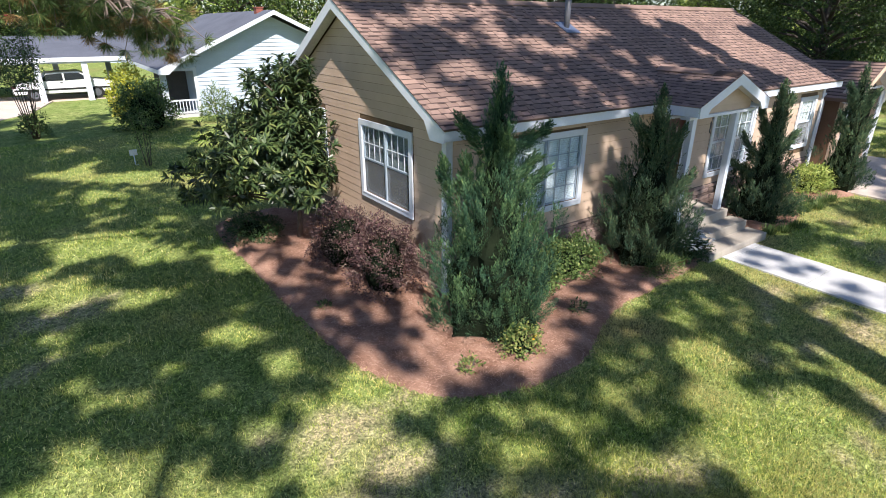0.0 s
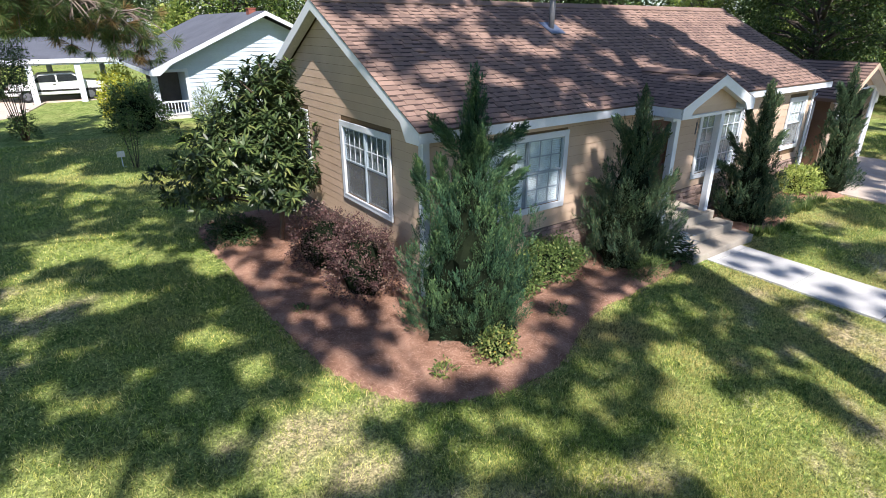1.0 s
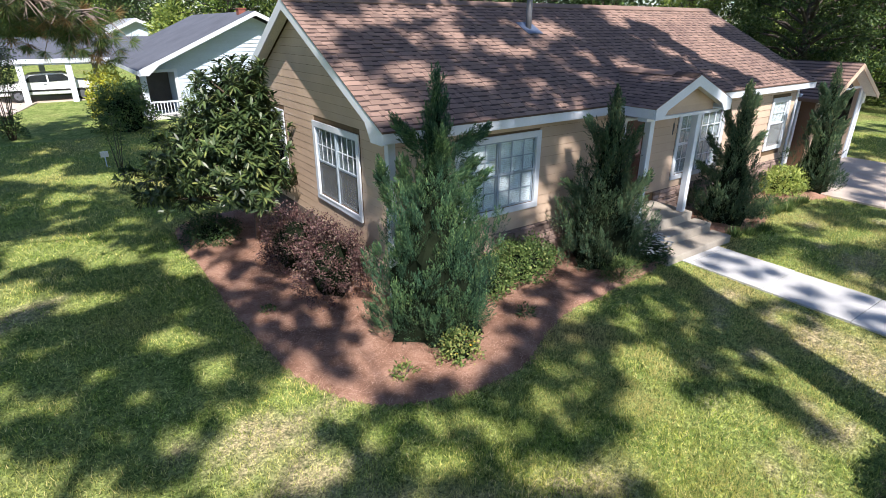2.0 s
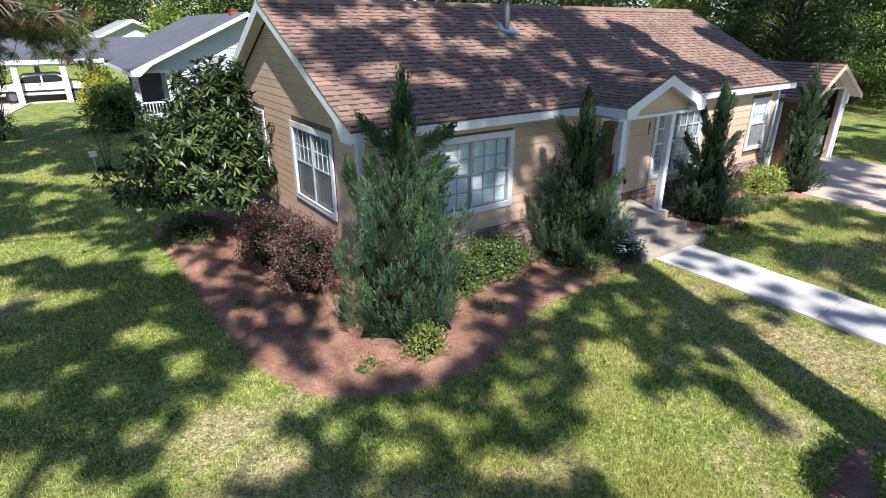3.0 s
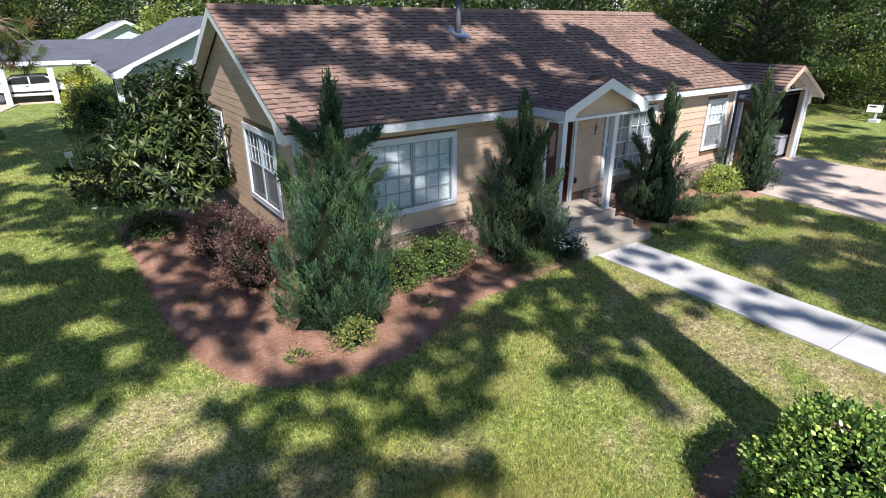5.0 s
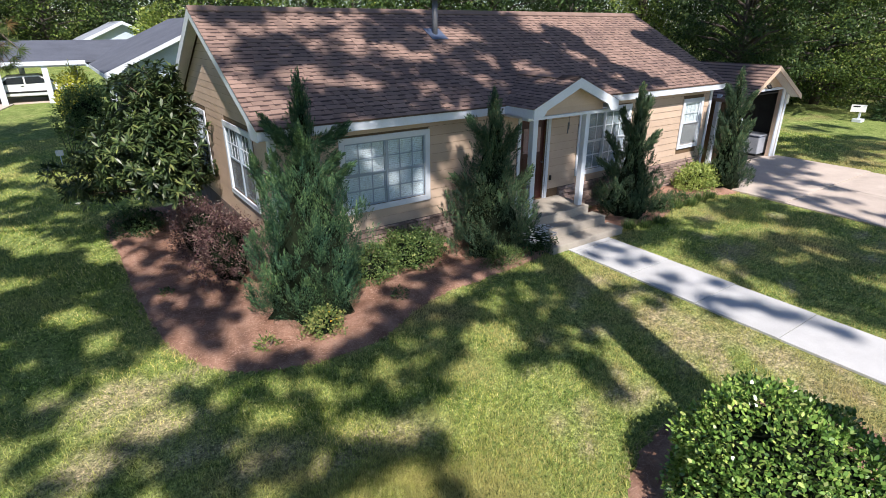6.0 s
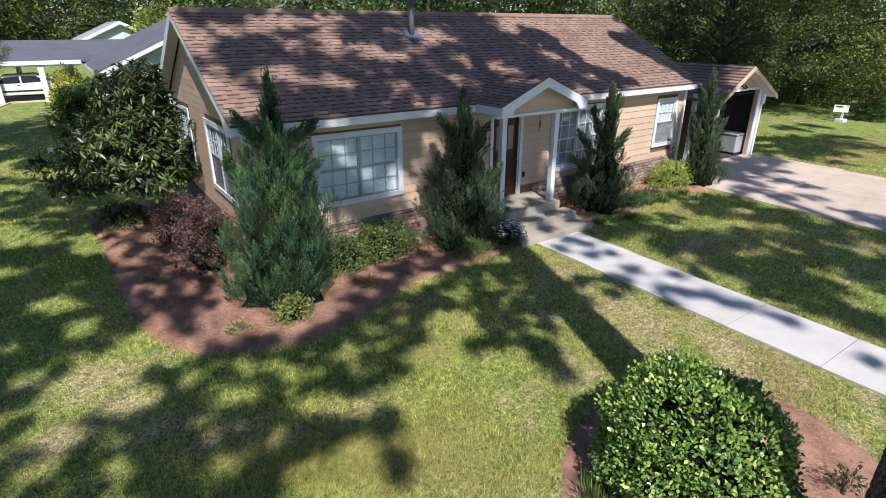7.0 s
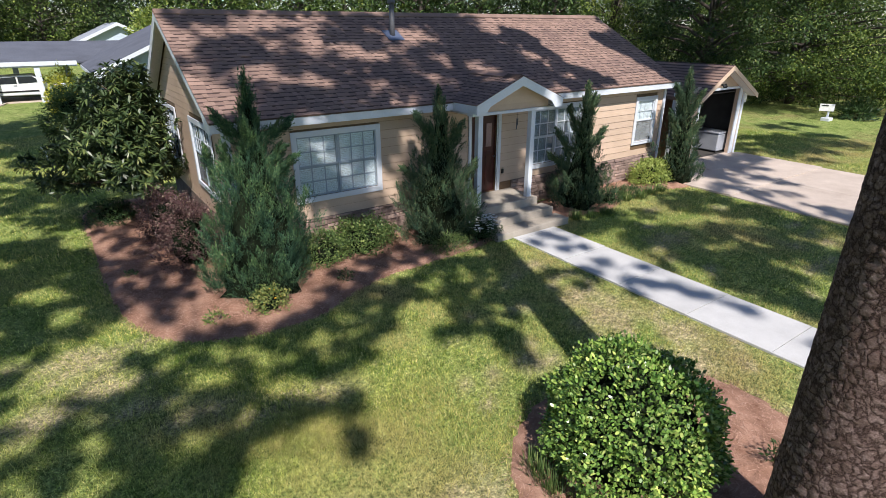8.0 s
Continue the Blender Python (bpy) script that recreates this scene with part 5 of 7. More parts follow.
def tuft(x, y, n, length, mat, label, category="grass tuft"):
    z = gz(x, y) + 0.02
    t = thing("grass_tuft", (x, y, z), label, category, "grass tufts")
    a = rng.uniform(0, 2 * math.pi, n)
    lean = rng.uniform(0.15, 0.95, n)
    d = np.stack([np.cos(a) * lean, np.sin(a) * lean, np.ones(n)], 1)
    P = np.array([x, y, z - 0.03]) + np.stack([np.cos(a), np.sin(a), np.zeros(n)], 1) * rng.uniform(0, 0.12, (n, 1))
    part("tuft", leaf_mesh("tuft", [leaves(P, d, np.stack([np.cos(a), np.sin(a), -lean], 1), length * rng.uniform(0.6, 1.2, n), 0.014, 0.1)]), mat, t, "", 0, False, "stuff")


for _x, _y, _n, _l in ((5.93, -0.95, 150, 0.3), (5.97, -0.72, 110, 0.27), (5.88, -1.2, 110, 0.26), (12.6, 4.75, 180, 0.26), (13.0, 4.6, 160, 0.24), (13.5, 4.55, 150, 0.24), (14.9, 5.0, 170, 0.3), (15.4, 4.9, 170, 0.3), (16.0, 5.0, 150, 0.3), (16.5, 5.0, 150, 0.26)):
    tuft(_x, _y, _n, _l, SHRUB, "arching green liriope grass tuft in the straw")


def blossoms(x, y, z, radius, n, mat, label, size):
    t = thing("blossom_cluster", (x, y, z), label, "flowers")
    c = np.array([x, y, z]) + sphere_dirs(n) * radius * np.array([1, 0.8, 0.5]) * rng.uniform(0.5, 1, (n, 1))
    k = 5
    P = np.repeat(c, k, 0)
    a = np.tile(np.arange(k) * 2 * math.pi / k, n)
    d = np.stack([np.cos(a), np.sin(a), np.full(len(a), 0.35)], 1)
    part("petals", leaf_mesh("petals", [leaves(P, d, np.tile([0, 0, 1.0], (len(P), 1)), size, size * 0.8)]), mat, t, "", 0, False, "stuff")


blossoms(9.72, 4.85, 0.48, 0.42, 95, PETAL, "small white blossoms on the low shrub", 0.045)
blossoms(4.76, 4.38, 0.34, 0.27, 6, YELLOW_PETAL, "few yellow blossoms on the small shrub", 0.03)
blossoms(6.25, -1.95, 0.28, 0.22, 9, YELLOW_PETAL, "yellow flowers at the camellia's foot", 0.05)
blossoms(7.3, -1.35, 1.16, 0.02, 1, PINK_PETAL, "single red camellia bloom", 0.03)


# ---------------------------------------------------------------- pines that shade the lawn
def bough(sets, c, r, dense=80, h_scale=0.3, needle=0.22, width=0.09, per=12):
    n = max(8, int(dense * r * r))
    if r > 0.5:                         # broad boughs: coarser
        needle, width, per = 0.3, 0.135, 8
    d = sphere_dirs(n) * np.sqrt(rng.random((n, 1)))
    P = np.array(c) + d * np.array([r, r, r * h_scale])
    Q = np.repeat(P, per, 0)
    w = unit(sphere_dirs(len(Q)) + np.array([0, 0, 0.35]))
    sets.append(leaves(Q, w, sphere_dirs(len(Q)), needle * rng.uniform(0.7, 1.2, len(Q)), width, 0.02))
    return P


def rough_trunk(x, y, z, height, r0, r1, seg=110, rows=250, lean=(0, 0), plates=0.012):
    """A trunk with raised bark plates between deep cracks."""
    hh = np.concatenate([np.linspace(-0.1, 5.0, rows), np.linspace(5.4, height, 24)])
    v = np.empty((len(hh), seg, 3))
    for i, h in enumerate(hh):
        f = h / height
        r = r0 + (r1 - r0) * f + 0.09 * r0 * math.exp(-max(h, 0) * 3.2)
        for k in range(seg):
            a = 2 * math.pi * k / seg
            p = Vector((math.cos(a) * r0 * 13.5, math.sin(a) * r0 * 13.5, h * 7.0))
            p += noise.noise_vector(p * 0.8) * 0.5 + noise.noise_vector(p * 2.6) * 0.16
            dist, _ = noise.voronoi(p)
            crack = min(1.0, max(0.0, (dist[1] - dist[0]) / 0.13))
            rr = r + plates * (min(1.0, crack * 2.2) - 0.6) + 0.006 * noise.noise(p * 2.2) + 0.003 * noise.noise(p * 7)
            v[i, k] = (x + lean[0] * f + rr * math.cos(a), y + lean[1] * f + rr * math.sin(a), z + h)
    i = np.arange(len(hh) - 1)[:, None] * seg
    k = np.arange(seg)
    q = np.stack([i + k, i + (k + 1) % seg, i + seg + (k + 1) % seg, i + seg + k], -1).reshape(-1, 4)
    return fast_mesh("trunk", v.reshape(-1, 3), q)


def shade_pine(x, y, height, radius, label, marks, lean=(0, 0), fine_trunk=False):
    """A tall pine whose boughs hang where its shade falls: marks are places on the lawn, the shade's radius and the bough's height."""
    z = gz(x, y)
    t = thing("pine_tree", (x, y, z), label, "tree", "tall pines")
    if fine_trunk:
        part("trunk", rough_trunk(x, y, z, height, radius, radius * 0.45, lean=lean), PINE_BARK, t, "thick trunk with scaly grey-brown bark plates")
    else:
        part("trunk", Geo().tube([(x + lean[0] * f, y + lean[1] * f, z - 0.1 + height * f) for f in np.linspace(0, 1, 12)], [radius * (1 - 0.6 * f) for f in np.linspace(0, 1, 12)], 14), GREY_BARK, t, "", 0, True)
    sets, limbs = [], Geo()
    top = min(m[3] for m in marks) * 0.9
    joined = [Vector((x + lean[0] * f, y + lean[1] * f, z + height * f)) for f in np.linspace(top / height, 0.97, 14)]
    todo = []
    for gx, gy, r, h, dense in marks:
        c = Vector((gx, gy, gz(gx, gy))) - LIGHT * (h / -LIGHT.z)
        bough(sets, c, r, dense)
        todo.append(c)
    todo.sort(key=lambda c: min((c - p).length for p in joined[:14]))
    for c in todo:                                     # each bough grows from the nearest limb
        p = min(joined, key=lambda q: (q - c).length)
        limbs.tube([p, p.lerp(c, 0.5) + Vector((0, 0, 0.12)), c], [0.03, 0.022, 0.01], 5)
        joined += [p.lerp(c, 0.5), c]
    part("branchwork", limbs, GREY_BARK, t, "", 0, True, "stuff")
    part("needles", leaf_mesh("needles", sets), NEEDLE, t, "long green pine needles", 0, False, "stuff")
    return t


def sunny_gable(a, b, r):
    """Whether a bough there would take the sun from the gable wall between its windows and from the loquat beside it."""
    return 9.3 < b < 14.2 and a + r > 4.5 and a - 0.95 * r < 5.19 + 0.28 * (b - 10.3)


def scatter(spots, h0, h1, dense=80):
    return [(a, b, r * 1.12, random.uniform(h0, h1), dense) for a, b, r in spots if not sunny_gable(a, b, r)]


random.seed(5)


def strewn(outline, flecks, r0, r1, gap=0.6):
    """Boughs strewn over a shaded stretch of the ground, open where the sun comes through in flecks."""
    a = np.array(outline)
    out = []
    for _ in range(1500):
        px, py = random.uniform(a[:, 0].min(), a[:, 0].max()), random.uniform(a[:, 1].min(), a[:, 1].max())
        if not inside(outline, np.array(px), np.array(py)):
            continue
        r = min(random.uniform(r0, r1), 0.1 + 0.95 * float(edge_distance(outline, np.array(px), np.array(py))))
        if all(math.hypot(px - hx, py - hy) > hr + 0.8 * r for hx, hy, hr in flecks) and all(math.hypot(px - q[0], py - q[1]) > gap * (r + q[2]) for q in out):
            out.append((px, py, r))
    return out


LEFT_LAWN = strewn([(-1.9, 9.9), (-1, 9.7), (-0.6, 9.2), (-0, 9.4), (0.5, 8.7), (1, 9), (1.7, 9.1), (1.7, 9.6), (2.3, 9.2), (2.5, 8.5), (2.5, 7.5), (2.5, 7.2), (2.6, 6.6), (2.7, 5.9), (2.3, 5.3), (1.9, 5.2), (1.55, 5.0), (1.5, 4.75), (1.3, 4.65), (1, 4.4), (0.8, 4.3), (0.7, 4.7), (0.5, 4.9), (0.2, 5), (0.1, 4.7), (-0.2, 5), (-0.1, 5.4), (-0.2, 5.8), (-0.6, 6.2), (-0.7, 5.8), (-1.2, 5.6), (-1.9, 6.6)],
                   [(1.6, 7.1, 0.24), (1.7, 8, 0.14), (1.8, 6.2, 0.18), (0.6, 7, 0.1), (-0.2, 6.5, 0.13), (-0.6, 7.1, 0.1), (0.2, 6.3, 0.12), (-0, 5.1, 0.17), (0.6, 5.3, 0.14), (1.2, 4.9, 0.14), (-0.6, 8.4, 0.13), (1.6, 5.2, 0.12), (1, 6.1, 0.12), (-0.2, 7.9, 0.12)], 0.12, 0.34, 0.47)
LEFT_LAWN += [(-0.6, 14.7, .4), (-0.1, 13.9, .35), (-0.9, 13.6, .3), (-0.8, 11.8, .25), (-0.5, 11.0, .2), (-1.3, 12.6, .3)]
LEFT_LAWN += [(2.4, 11.1, 0.35), (1.9, 10.9, 0.3), (2.2, 12.0, 0.35), (2.7, 10.4, 0.3), (2.9, 12.4, 0.35), (1.6, 11.7, 0.28), (1.2, 12.3, 0.3), (2.3, 13.4, 0.35), (1.5, 13.9, 0.3)]
LEFT_LAWN += strewn([(-0.3, 11.4), (0.4, 11.4), (0.7, 10.4), (1.2, 10.5), (1.8, 10.4), (1.7, 9.4), (1, 9.5), (0.2, 10.1)], [], 0.15, 0.35)
LEFT_LAWN += strewn([(-1.3, 18.3), (0.3, 17.5), (3.1, 15.5), (2.9, 12.6), (2.4, 12), (1.4, 12.8), (0.4, 13.2), (-0.5, 13.3), (-1.1, 13.5)], [(0.6, 16, 0.37), (1.6, 13.2, 0.33), (-0.5, 15, 0.27)], 0.25, 0.5)
FRONT_LAWN = strewn([(2.6, 4.1), (3.1, 4.3), (3.5, 4.2), (4.1, 3.7), (4.7, 3.7), (5.5, 4), (6.3, 4.2), (7.1, 4.3), (6.7, 3.7), (6.2, 2.8), (5.6, 2.3), (5.1, 2.3), (4.9, 2.1), (4.5, 2.5), (4.3, 2.5), (4, 2.2), (4.2, 1.9), (4.5, 1.9), (4.9, 1.4), (4.7, 1), (4.5, 0.6), (4.4, 0.7), (4.5, 1.1), (4.2, 1.2), (4, 1.7), (3.8, 1.6), (3.7, 1.5), (3.4, 1.4), (3.2, 1.2), (3, 0.9), (2.4, 1.3), (2.4, 1.5), (2.2, 2.3), (2.0, 2.6), (2.3, 2.9), (2.7, 3.1), (2.8, 3.6)],
                    [(2.9, 3.7, 0.14), (2.8, 1.8, 0.18), (3.7, 2, 0.12), (3.7, 3.7, 0.12), (4, 3, 0.12), (4.1, 2.3, 0.12), (2.2, 1.9, 0.18), (4.3, 1.1, 0.12), (5.1, 3.2, 0.12), (3, 2.3, 0.12)], 0.13, 0.32, 0.8)
FRONT_LAWN += [(1.1, 3.9, 0.12), (1.3, 2.6, 0.18), (1.6, 2.2, 0.2), (1.0, 2.0, 0.25), (1.2, 3.3, 0.2), (0.8, 2.9, 0.22), (1.7, 3.0, 0.14), (0.4, 3.6, 0.2), (0.9, 3.7, 0.12), (0.3, 2.8, 0.2)]
RIGHT_LAWN = strewn([(7.1, 4.1), (8.3, 4.5), (9.3, 4.1), (9.2, 3.1), (9.1, 2.6), (8.6, 2.1), (8.3, 2.2), (7.6, 1.3), (7.3, 0.8), (7.2, 1), (7.4, 1.6), (7.5, 2.1), (6.8, 1.9), (6.7, 2.2), (7.2, 2.3), (7.2, 2.9), (7.2, 3.4), (6.7, 3.5)],
                    [(8.4, 3.9, 0.18), (8, 2.9, 0.14), (7.8, 3.6, 0.12), (7.9, 2.2, 0.12), (7.5, 3.8, 0.12), (7.9, 1.8, 0.12)], 0.12, 0.28, 0.8)
RIGHT_LAWN += [(6.6, 4.7, .22), (7.2, 4.9, .26), (7.8, 5.0, .28), (5.9, 4.5, .18), (8.4, 4.9, .25), (6.3, 5.1, .22), (7.0, 5.3, .2), (9.4, 3.8, .2), (9.7, 4.2, .18), (9.3, 2.2, .12), (9.5, 2.8, .12), (9.8, 2.8, .12), (10.2, 2.6, .14), (10.3, 2.2, .12), (9.9, 2.1, .1)]
BED_SHADE = strewn([(2.6, 8.7), (3.2, 9.3), (3.8, 8.6), (3.8, 7.1), (4.1, 6.4), (3.8, 5.5), (3.4, 5.4), (3.2, 4.9), (3.1, 5.3), (3.1, 6), (2.6, 6.7), (2.4, 8.3)], [(3, 8.5, 0.15), (3.5, 7.6, 0.16), (3, 7, 0.14), (3.6, 6.5, 0.12)], 0.11, 0.22, 1.05) + strewn([(3.5, 4.3), (4, 4.2), (4.4, 4.1), (5, 3.9), (5.7, 4.2), (6.5, 4.5), (7.2, 4.8), (6.6, 4.4), (5.5, 3.8), (4.7, 3.7), (4.1, 3.8), (3.5, 4)], [], 0.1, 0.2, 1.15)
BED_SHADE += [(9.3, 5.8, .35), (9.4, 6.6, .35), (9.5, 5.2, .3), (7.4, 5.2, .25), (8.2, 5.1, .3), (7.9, 5.6, .3), (8.6, 5.2, .25), (12.9, 5.2, .5), (13.6, 5.6, .5), (13.9, 6.2, .5), (12.6, 6.0, .5), (13.4, 6.8, .5), (14.0, 7.3, .4), (3.1, 9.6, .4), (3.4, 10.2, .4), (3.9, 9.4, .3)]
WALK_SHADE = [(10.9, 3.5, .17), (11.3, 3.4, .15), (11.0, 2.5, .2), (10.5, 2.4, .14), (10.7, 1.7, .15), (10.9, 1.4, .18), (11.2, 1.1, .17), (10.4, 1.3, .1), (11.3, .5, .14), (11.2, .8, .12), (11.2, 3.9, .14), (11.1, 4.4, .2), (11.4, -.1, .16), (11.2, -1.4, .14), (11.5, 1.9, .12), (10.6, 4.1, .15)]
PORCH_SHADE = [(11.0, 5.0, .2), (11.4, 6.0, .4), (10.6, 6.2, .4), (12.6, 4.2, .5), (13.2, 3.2, .5), (10.6, 5.6, .25), (11.9, 5.2, .2), (9.6, 4.8, .3), (10.0, 5.2, .3), (11.6, 5.6, .2), (12.3, 4.6, .4), (10.9, 5.4, .12)]
SUN_FLECKS = [(13.9, 3.5, 0.28), (14.7, 4.4, 0.25), (15.5, 3.5, 0.22), (16.8, 3.6, 0.23), (16.2, 2.9, 0.27), (15.5, 2.2, 0.23), (13.9, 1.9, 0.26), (12.3, 3.5, 0.17), (14.4, 1.5, 0.19), (12.5, 1.3, 0.26), (13, 1, 0.2)]
FAR_FILL = [(12.2, 4.2, .55), (13.5, 2.8, .6), (13.3, 1.4, .6), (13.2, .2, .55), (12.6, -1.0, .5), (15.1, .5, .6), (15.2, -.3, .6), (15.4, 1.9, .6), (15.3, 3.3, .55), (14.3, 2.4, .55), (16.6, 1.4, .6), (17.1, 2.7, .6), (16.3, -.4, .6), (14.2, 3.4, .5), (17.3, 3.8, .5), (12.4, 3.2, .45), (14.4, .6, .5), (13.0, 2.0, .5), (13.9, 1.0, .5), (14.9, 2.2, .5), (12.6, 2.9, .5), (15.6, 2.6, .4), (13.4, .2, .5), (14.4, -.4, .5), (16.4, 1.0, .5), (12.3, -1.2, .5), (13.5, 4.4, .5), (15.8, 4.1, .5), (12.1, 1.9, .4), (22.6, 5.6, .5), (19.0, 5.8, .5), (20.6, 6.1, .5), (17.2, .2, .5), (15.8, -1, .5)]
FAR_FILL = [m for m in FAR_FILL if all(math.hypot(m[0] - hx, m[1] - hy) > hr + 0.5 * m[2] for hx, hy, hr in SUN_FLECKS)]
SIDE_FILL = [(random.uniform(-3.5, -1.1), random.uniform(9.0, 16.5), random.uniform(.3, .6)) for _i in range(44)]
MORE_RIGHT = [(random.uniform(12.0, 17.2), random.uniform(0.4, 4.8), random.uniform(.25, .45)) for _i in range(20)]
DRIVE_SHADE = [(random.uniform(18, 23.2), random.uniform(2.4, 6.2), random.uniform(.2, .35)) for _i in range(8)]
FAR_RIGHT = [(13.6, 2.6, .6), (12.7, 1.3, .5), (15.2, 1.4, .6), (12.5, -.4, .5), (14.4, 4.0, .4), (15.2, .2, .55), (12.4, .5, .45), (21.9, 6.0, .5), (18.6, 1.6, .4), (21.0, 5.3, .5),
             (18.3, .7, .55), (13.2, 3.7, .4), (16.2, 3.9, .4), (16.6, 2.2, .6), (14.3, 1.7, .3), (19.5, 5.0, .5), (16.8, 4.3, .5), (20.4, 3.3, .35)]
HOLES = [(7.6, 7.7, .15), (8.9, 7.5, .2), (9.4, 8.1, .15), (9.3, 9.6, .2), (8.0, 9.9, .2), (10.4, 10.6, .2), (8.5, 11.6, .25), (10.6, 12.4, .25), (11.0, 9.3, .2), (7.0, 10.6, .2), (9.9, 8.9, .15), (6.3, 12.3, 0.3), (6.9, 12.6, 0.27), (5.8, 11.6, 0.25), (7.6, 12.9, 0.25), (7.6, 12.1, 0.15), (5.9, 9.6, 0.25), (6.1, 11.3, 0.2), (6.0, 12.0, 0.25), (9.0, 12.8, 0.45), (6.2, 9.0, 0.4), (8.7, 7.6, 0.4), (11.6, 12.2, 0.5), (7.4, 8.0, 0.25), (12.0, 10.2, 0.35), (12.6, 9.2, 0.35), (9.6, 11.3, 0.3), (12.9, 7.7, 0.3)]
ROOF_SHADE = []
for _i in range(520):
    _a, _b = random.uniform(5.5, 14.0), random.uniform(6.9, 13.6)
    _q = random.uniform(0.2, 0.62)
    if (_a - 1.1 * _q < 5.35 and _b > 9.0) or (_a < 6.7 and _b < 7.5):
        continue
    if all(math.hypot(_a - hx, _b - hy) > hr * 0.8 + _q * 0.62 for hx, hy, hr in HOLES) and all(math.hypot(_a - p[0], _b - p[1]) > 0.33 * (_q + p[2]) for p in ROOF_SHADE):
        ROOF_SHADE.append((_a, _b, _q))
STREAKS = strewn([(18.3, 12.2), (19.0, 12.0), (19.7, 11.0), (19.7, 9.6), (19.4, 8.6), (18.9, 8.6), (18.8, 9.9), (18.5, 10.8), (18.2, 11.4)], [], 0.1, 0.24, 0.72)
STREAKS += strewn([(15.0, 12.6), (15.6, 12.2), (15.5, 11.2), (15.5, 10.4), (16.0, 9.6), (16.6, 8.8), (14.5, 8.6), (14.4, 9.4), (14.2, 9.8), (13.2, 10.4), (13.8, 11.6)], [(14.8, 10.8, 0.2), (15.0, 9.4, 0.15)], 0.12, 0.32, 0.62)
SIDE_SHADE = [(20.0, 5.9, .55), (20.8, 5.4, .55), (21.6, 5.9, .55), (22.4, 5.4, .5), (23.2, 5.9, .55), (19.4, 5.2, .5), (19.2, 4.4, .4), (20.4, 4.6, .25), (21.5, 4.9, .25), (18.6, 3.4, .3), (27.8, 6.6, 1.3), (28.4, 4.9, 1.0), (25.4, 5.8, .8), (26.4, 5.2, .9), (24.6, 4.2, .5), (24.2, 6.6, .6), (25.0, 7.4, .7), (26.0, 6.4, .7), (24.6, 5.4, .5), (27.0, 6.2, .7), (29.8, 6.2, .9), (30.5, 8.4, .8), (32.0, 8.0, .7), (26.8, 7.4, .9), (21.3, 5.6, .5), (20.2, 5.5, .5), (19.2, 2.9, .4), (18.3, 4.2, .5), (22.8, 5.9, .5)]
GARAGE_SHADE = [(random.uniform(19.4, 25.0), random.uniform(7.9, 16), random.uniform(0.5, 0.9)) for _i in range(80)]
BACK_LAWN = [m for m in [(random.uniform(-7, 3.6), random.uniform(13.6, 26), random.uniform(0.4, 0.95)) for _i in range(190)] + [(random.uniform(-10, 4.6), random.uniform(17, 30), random.uniform(0.65, 1.1)) for _i in range(150)] if not (15.6 < m[1] + 0.6 * m[0] < 19.4 and -0.8 < m[0] < 3.9) and math.hypot(m[0] - 2.9, m[1] - 27.7) > 0.9 + m[2]]
FRONT_LAWN += strewn([(1.7, 3.3), (2.2, 3.4), (3.0, 3.1), (3.7, 2.5), (4.0, 2.0), (3.8, 1.6), (3.4, 1.4), (3.2, 1.0), (3.1, 0.8), (1.5, 1.9), (1.5, 2.3), (1.7, 2.6)], [(2.8, 1.8, 0.18), (2.1, 2.9, 0.1), (3.7, 2.0, 0.1), (2.1, 1.8, 0.14), (2.6, 1.5, 0.1)], 0.1, 0.2, 1.3)
shade_pine(6.91, -3.0, 20.0, 0.42, "tall pine with a thick scaly trunk beside the camellia", scatter(RIGHT_LAWN, 9, 13, 84) + scatter(PORCH_SHADE, 9, 13) + scatter(ROOF_SHADE[::3], 12, 17, 64) + scatter(FAR_RIGHT[::2], 10, 14), (0.25, 0.1), True)
shade_pine(-4.9, -9.0, 21.0, 0.24, "tall pine standing in the front lawn", scatter(FRONT_LAWN, 10, 14, 58) + scatter(BED_SHADE, 10, 14, 52) + scatter(ROOF_SHADE[1::3], 15, 19, 64))
shade_pine(-5.2, 9.4, 19.0, 0.32, "tall pine at the side of the lawn", scatter(BACK_LAWN, 10, 16, 46))
shade_pine(-6.6, -4.0, 20.0, 0.24, "tall pine behind the lawn's edge", scatter(LEFT_LAWN, 10, 14, 50) + scatter(SIDE_FILL, 10, 14))
shade_pine(12.5, -12.5, 20.0, 0.34, "tall pine across the front walk", scatter(FAR_RIGHT[1::2] + FAR_FILL + MORE_RIGHT + DRIVE_SHADE + WALK_SHADE, 12, 16) + scatter(ROOF_SHADE[2::3], 15, 19, 64) + scatter(STREAKS, 11, 14, 60) + scatter(SIDE_SHADE, 14, 18, 60) + scatter(GARAGE_SHADE, 14, 18, 90))

# the low bough of the side pine that hangs into view
low_bough = thing("pine_bough", (-4.2, 8.6, 5.6), "drooping pine bough with long green needles", "branch")
_s, _g, _n = [], Geo(), []
_g.tube([(-4.2, 8.6, 5.9), (-1.5, 8.3, 5.5), (0.2, 8.0, 4.95), (1.3, 7.9, 4.5)], [0.035, 0.028, 0.02, 0.01], 8)
random.seed(3)
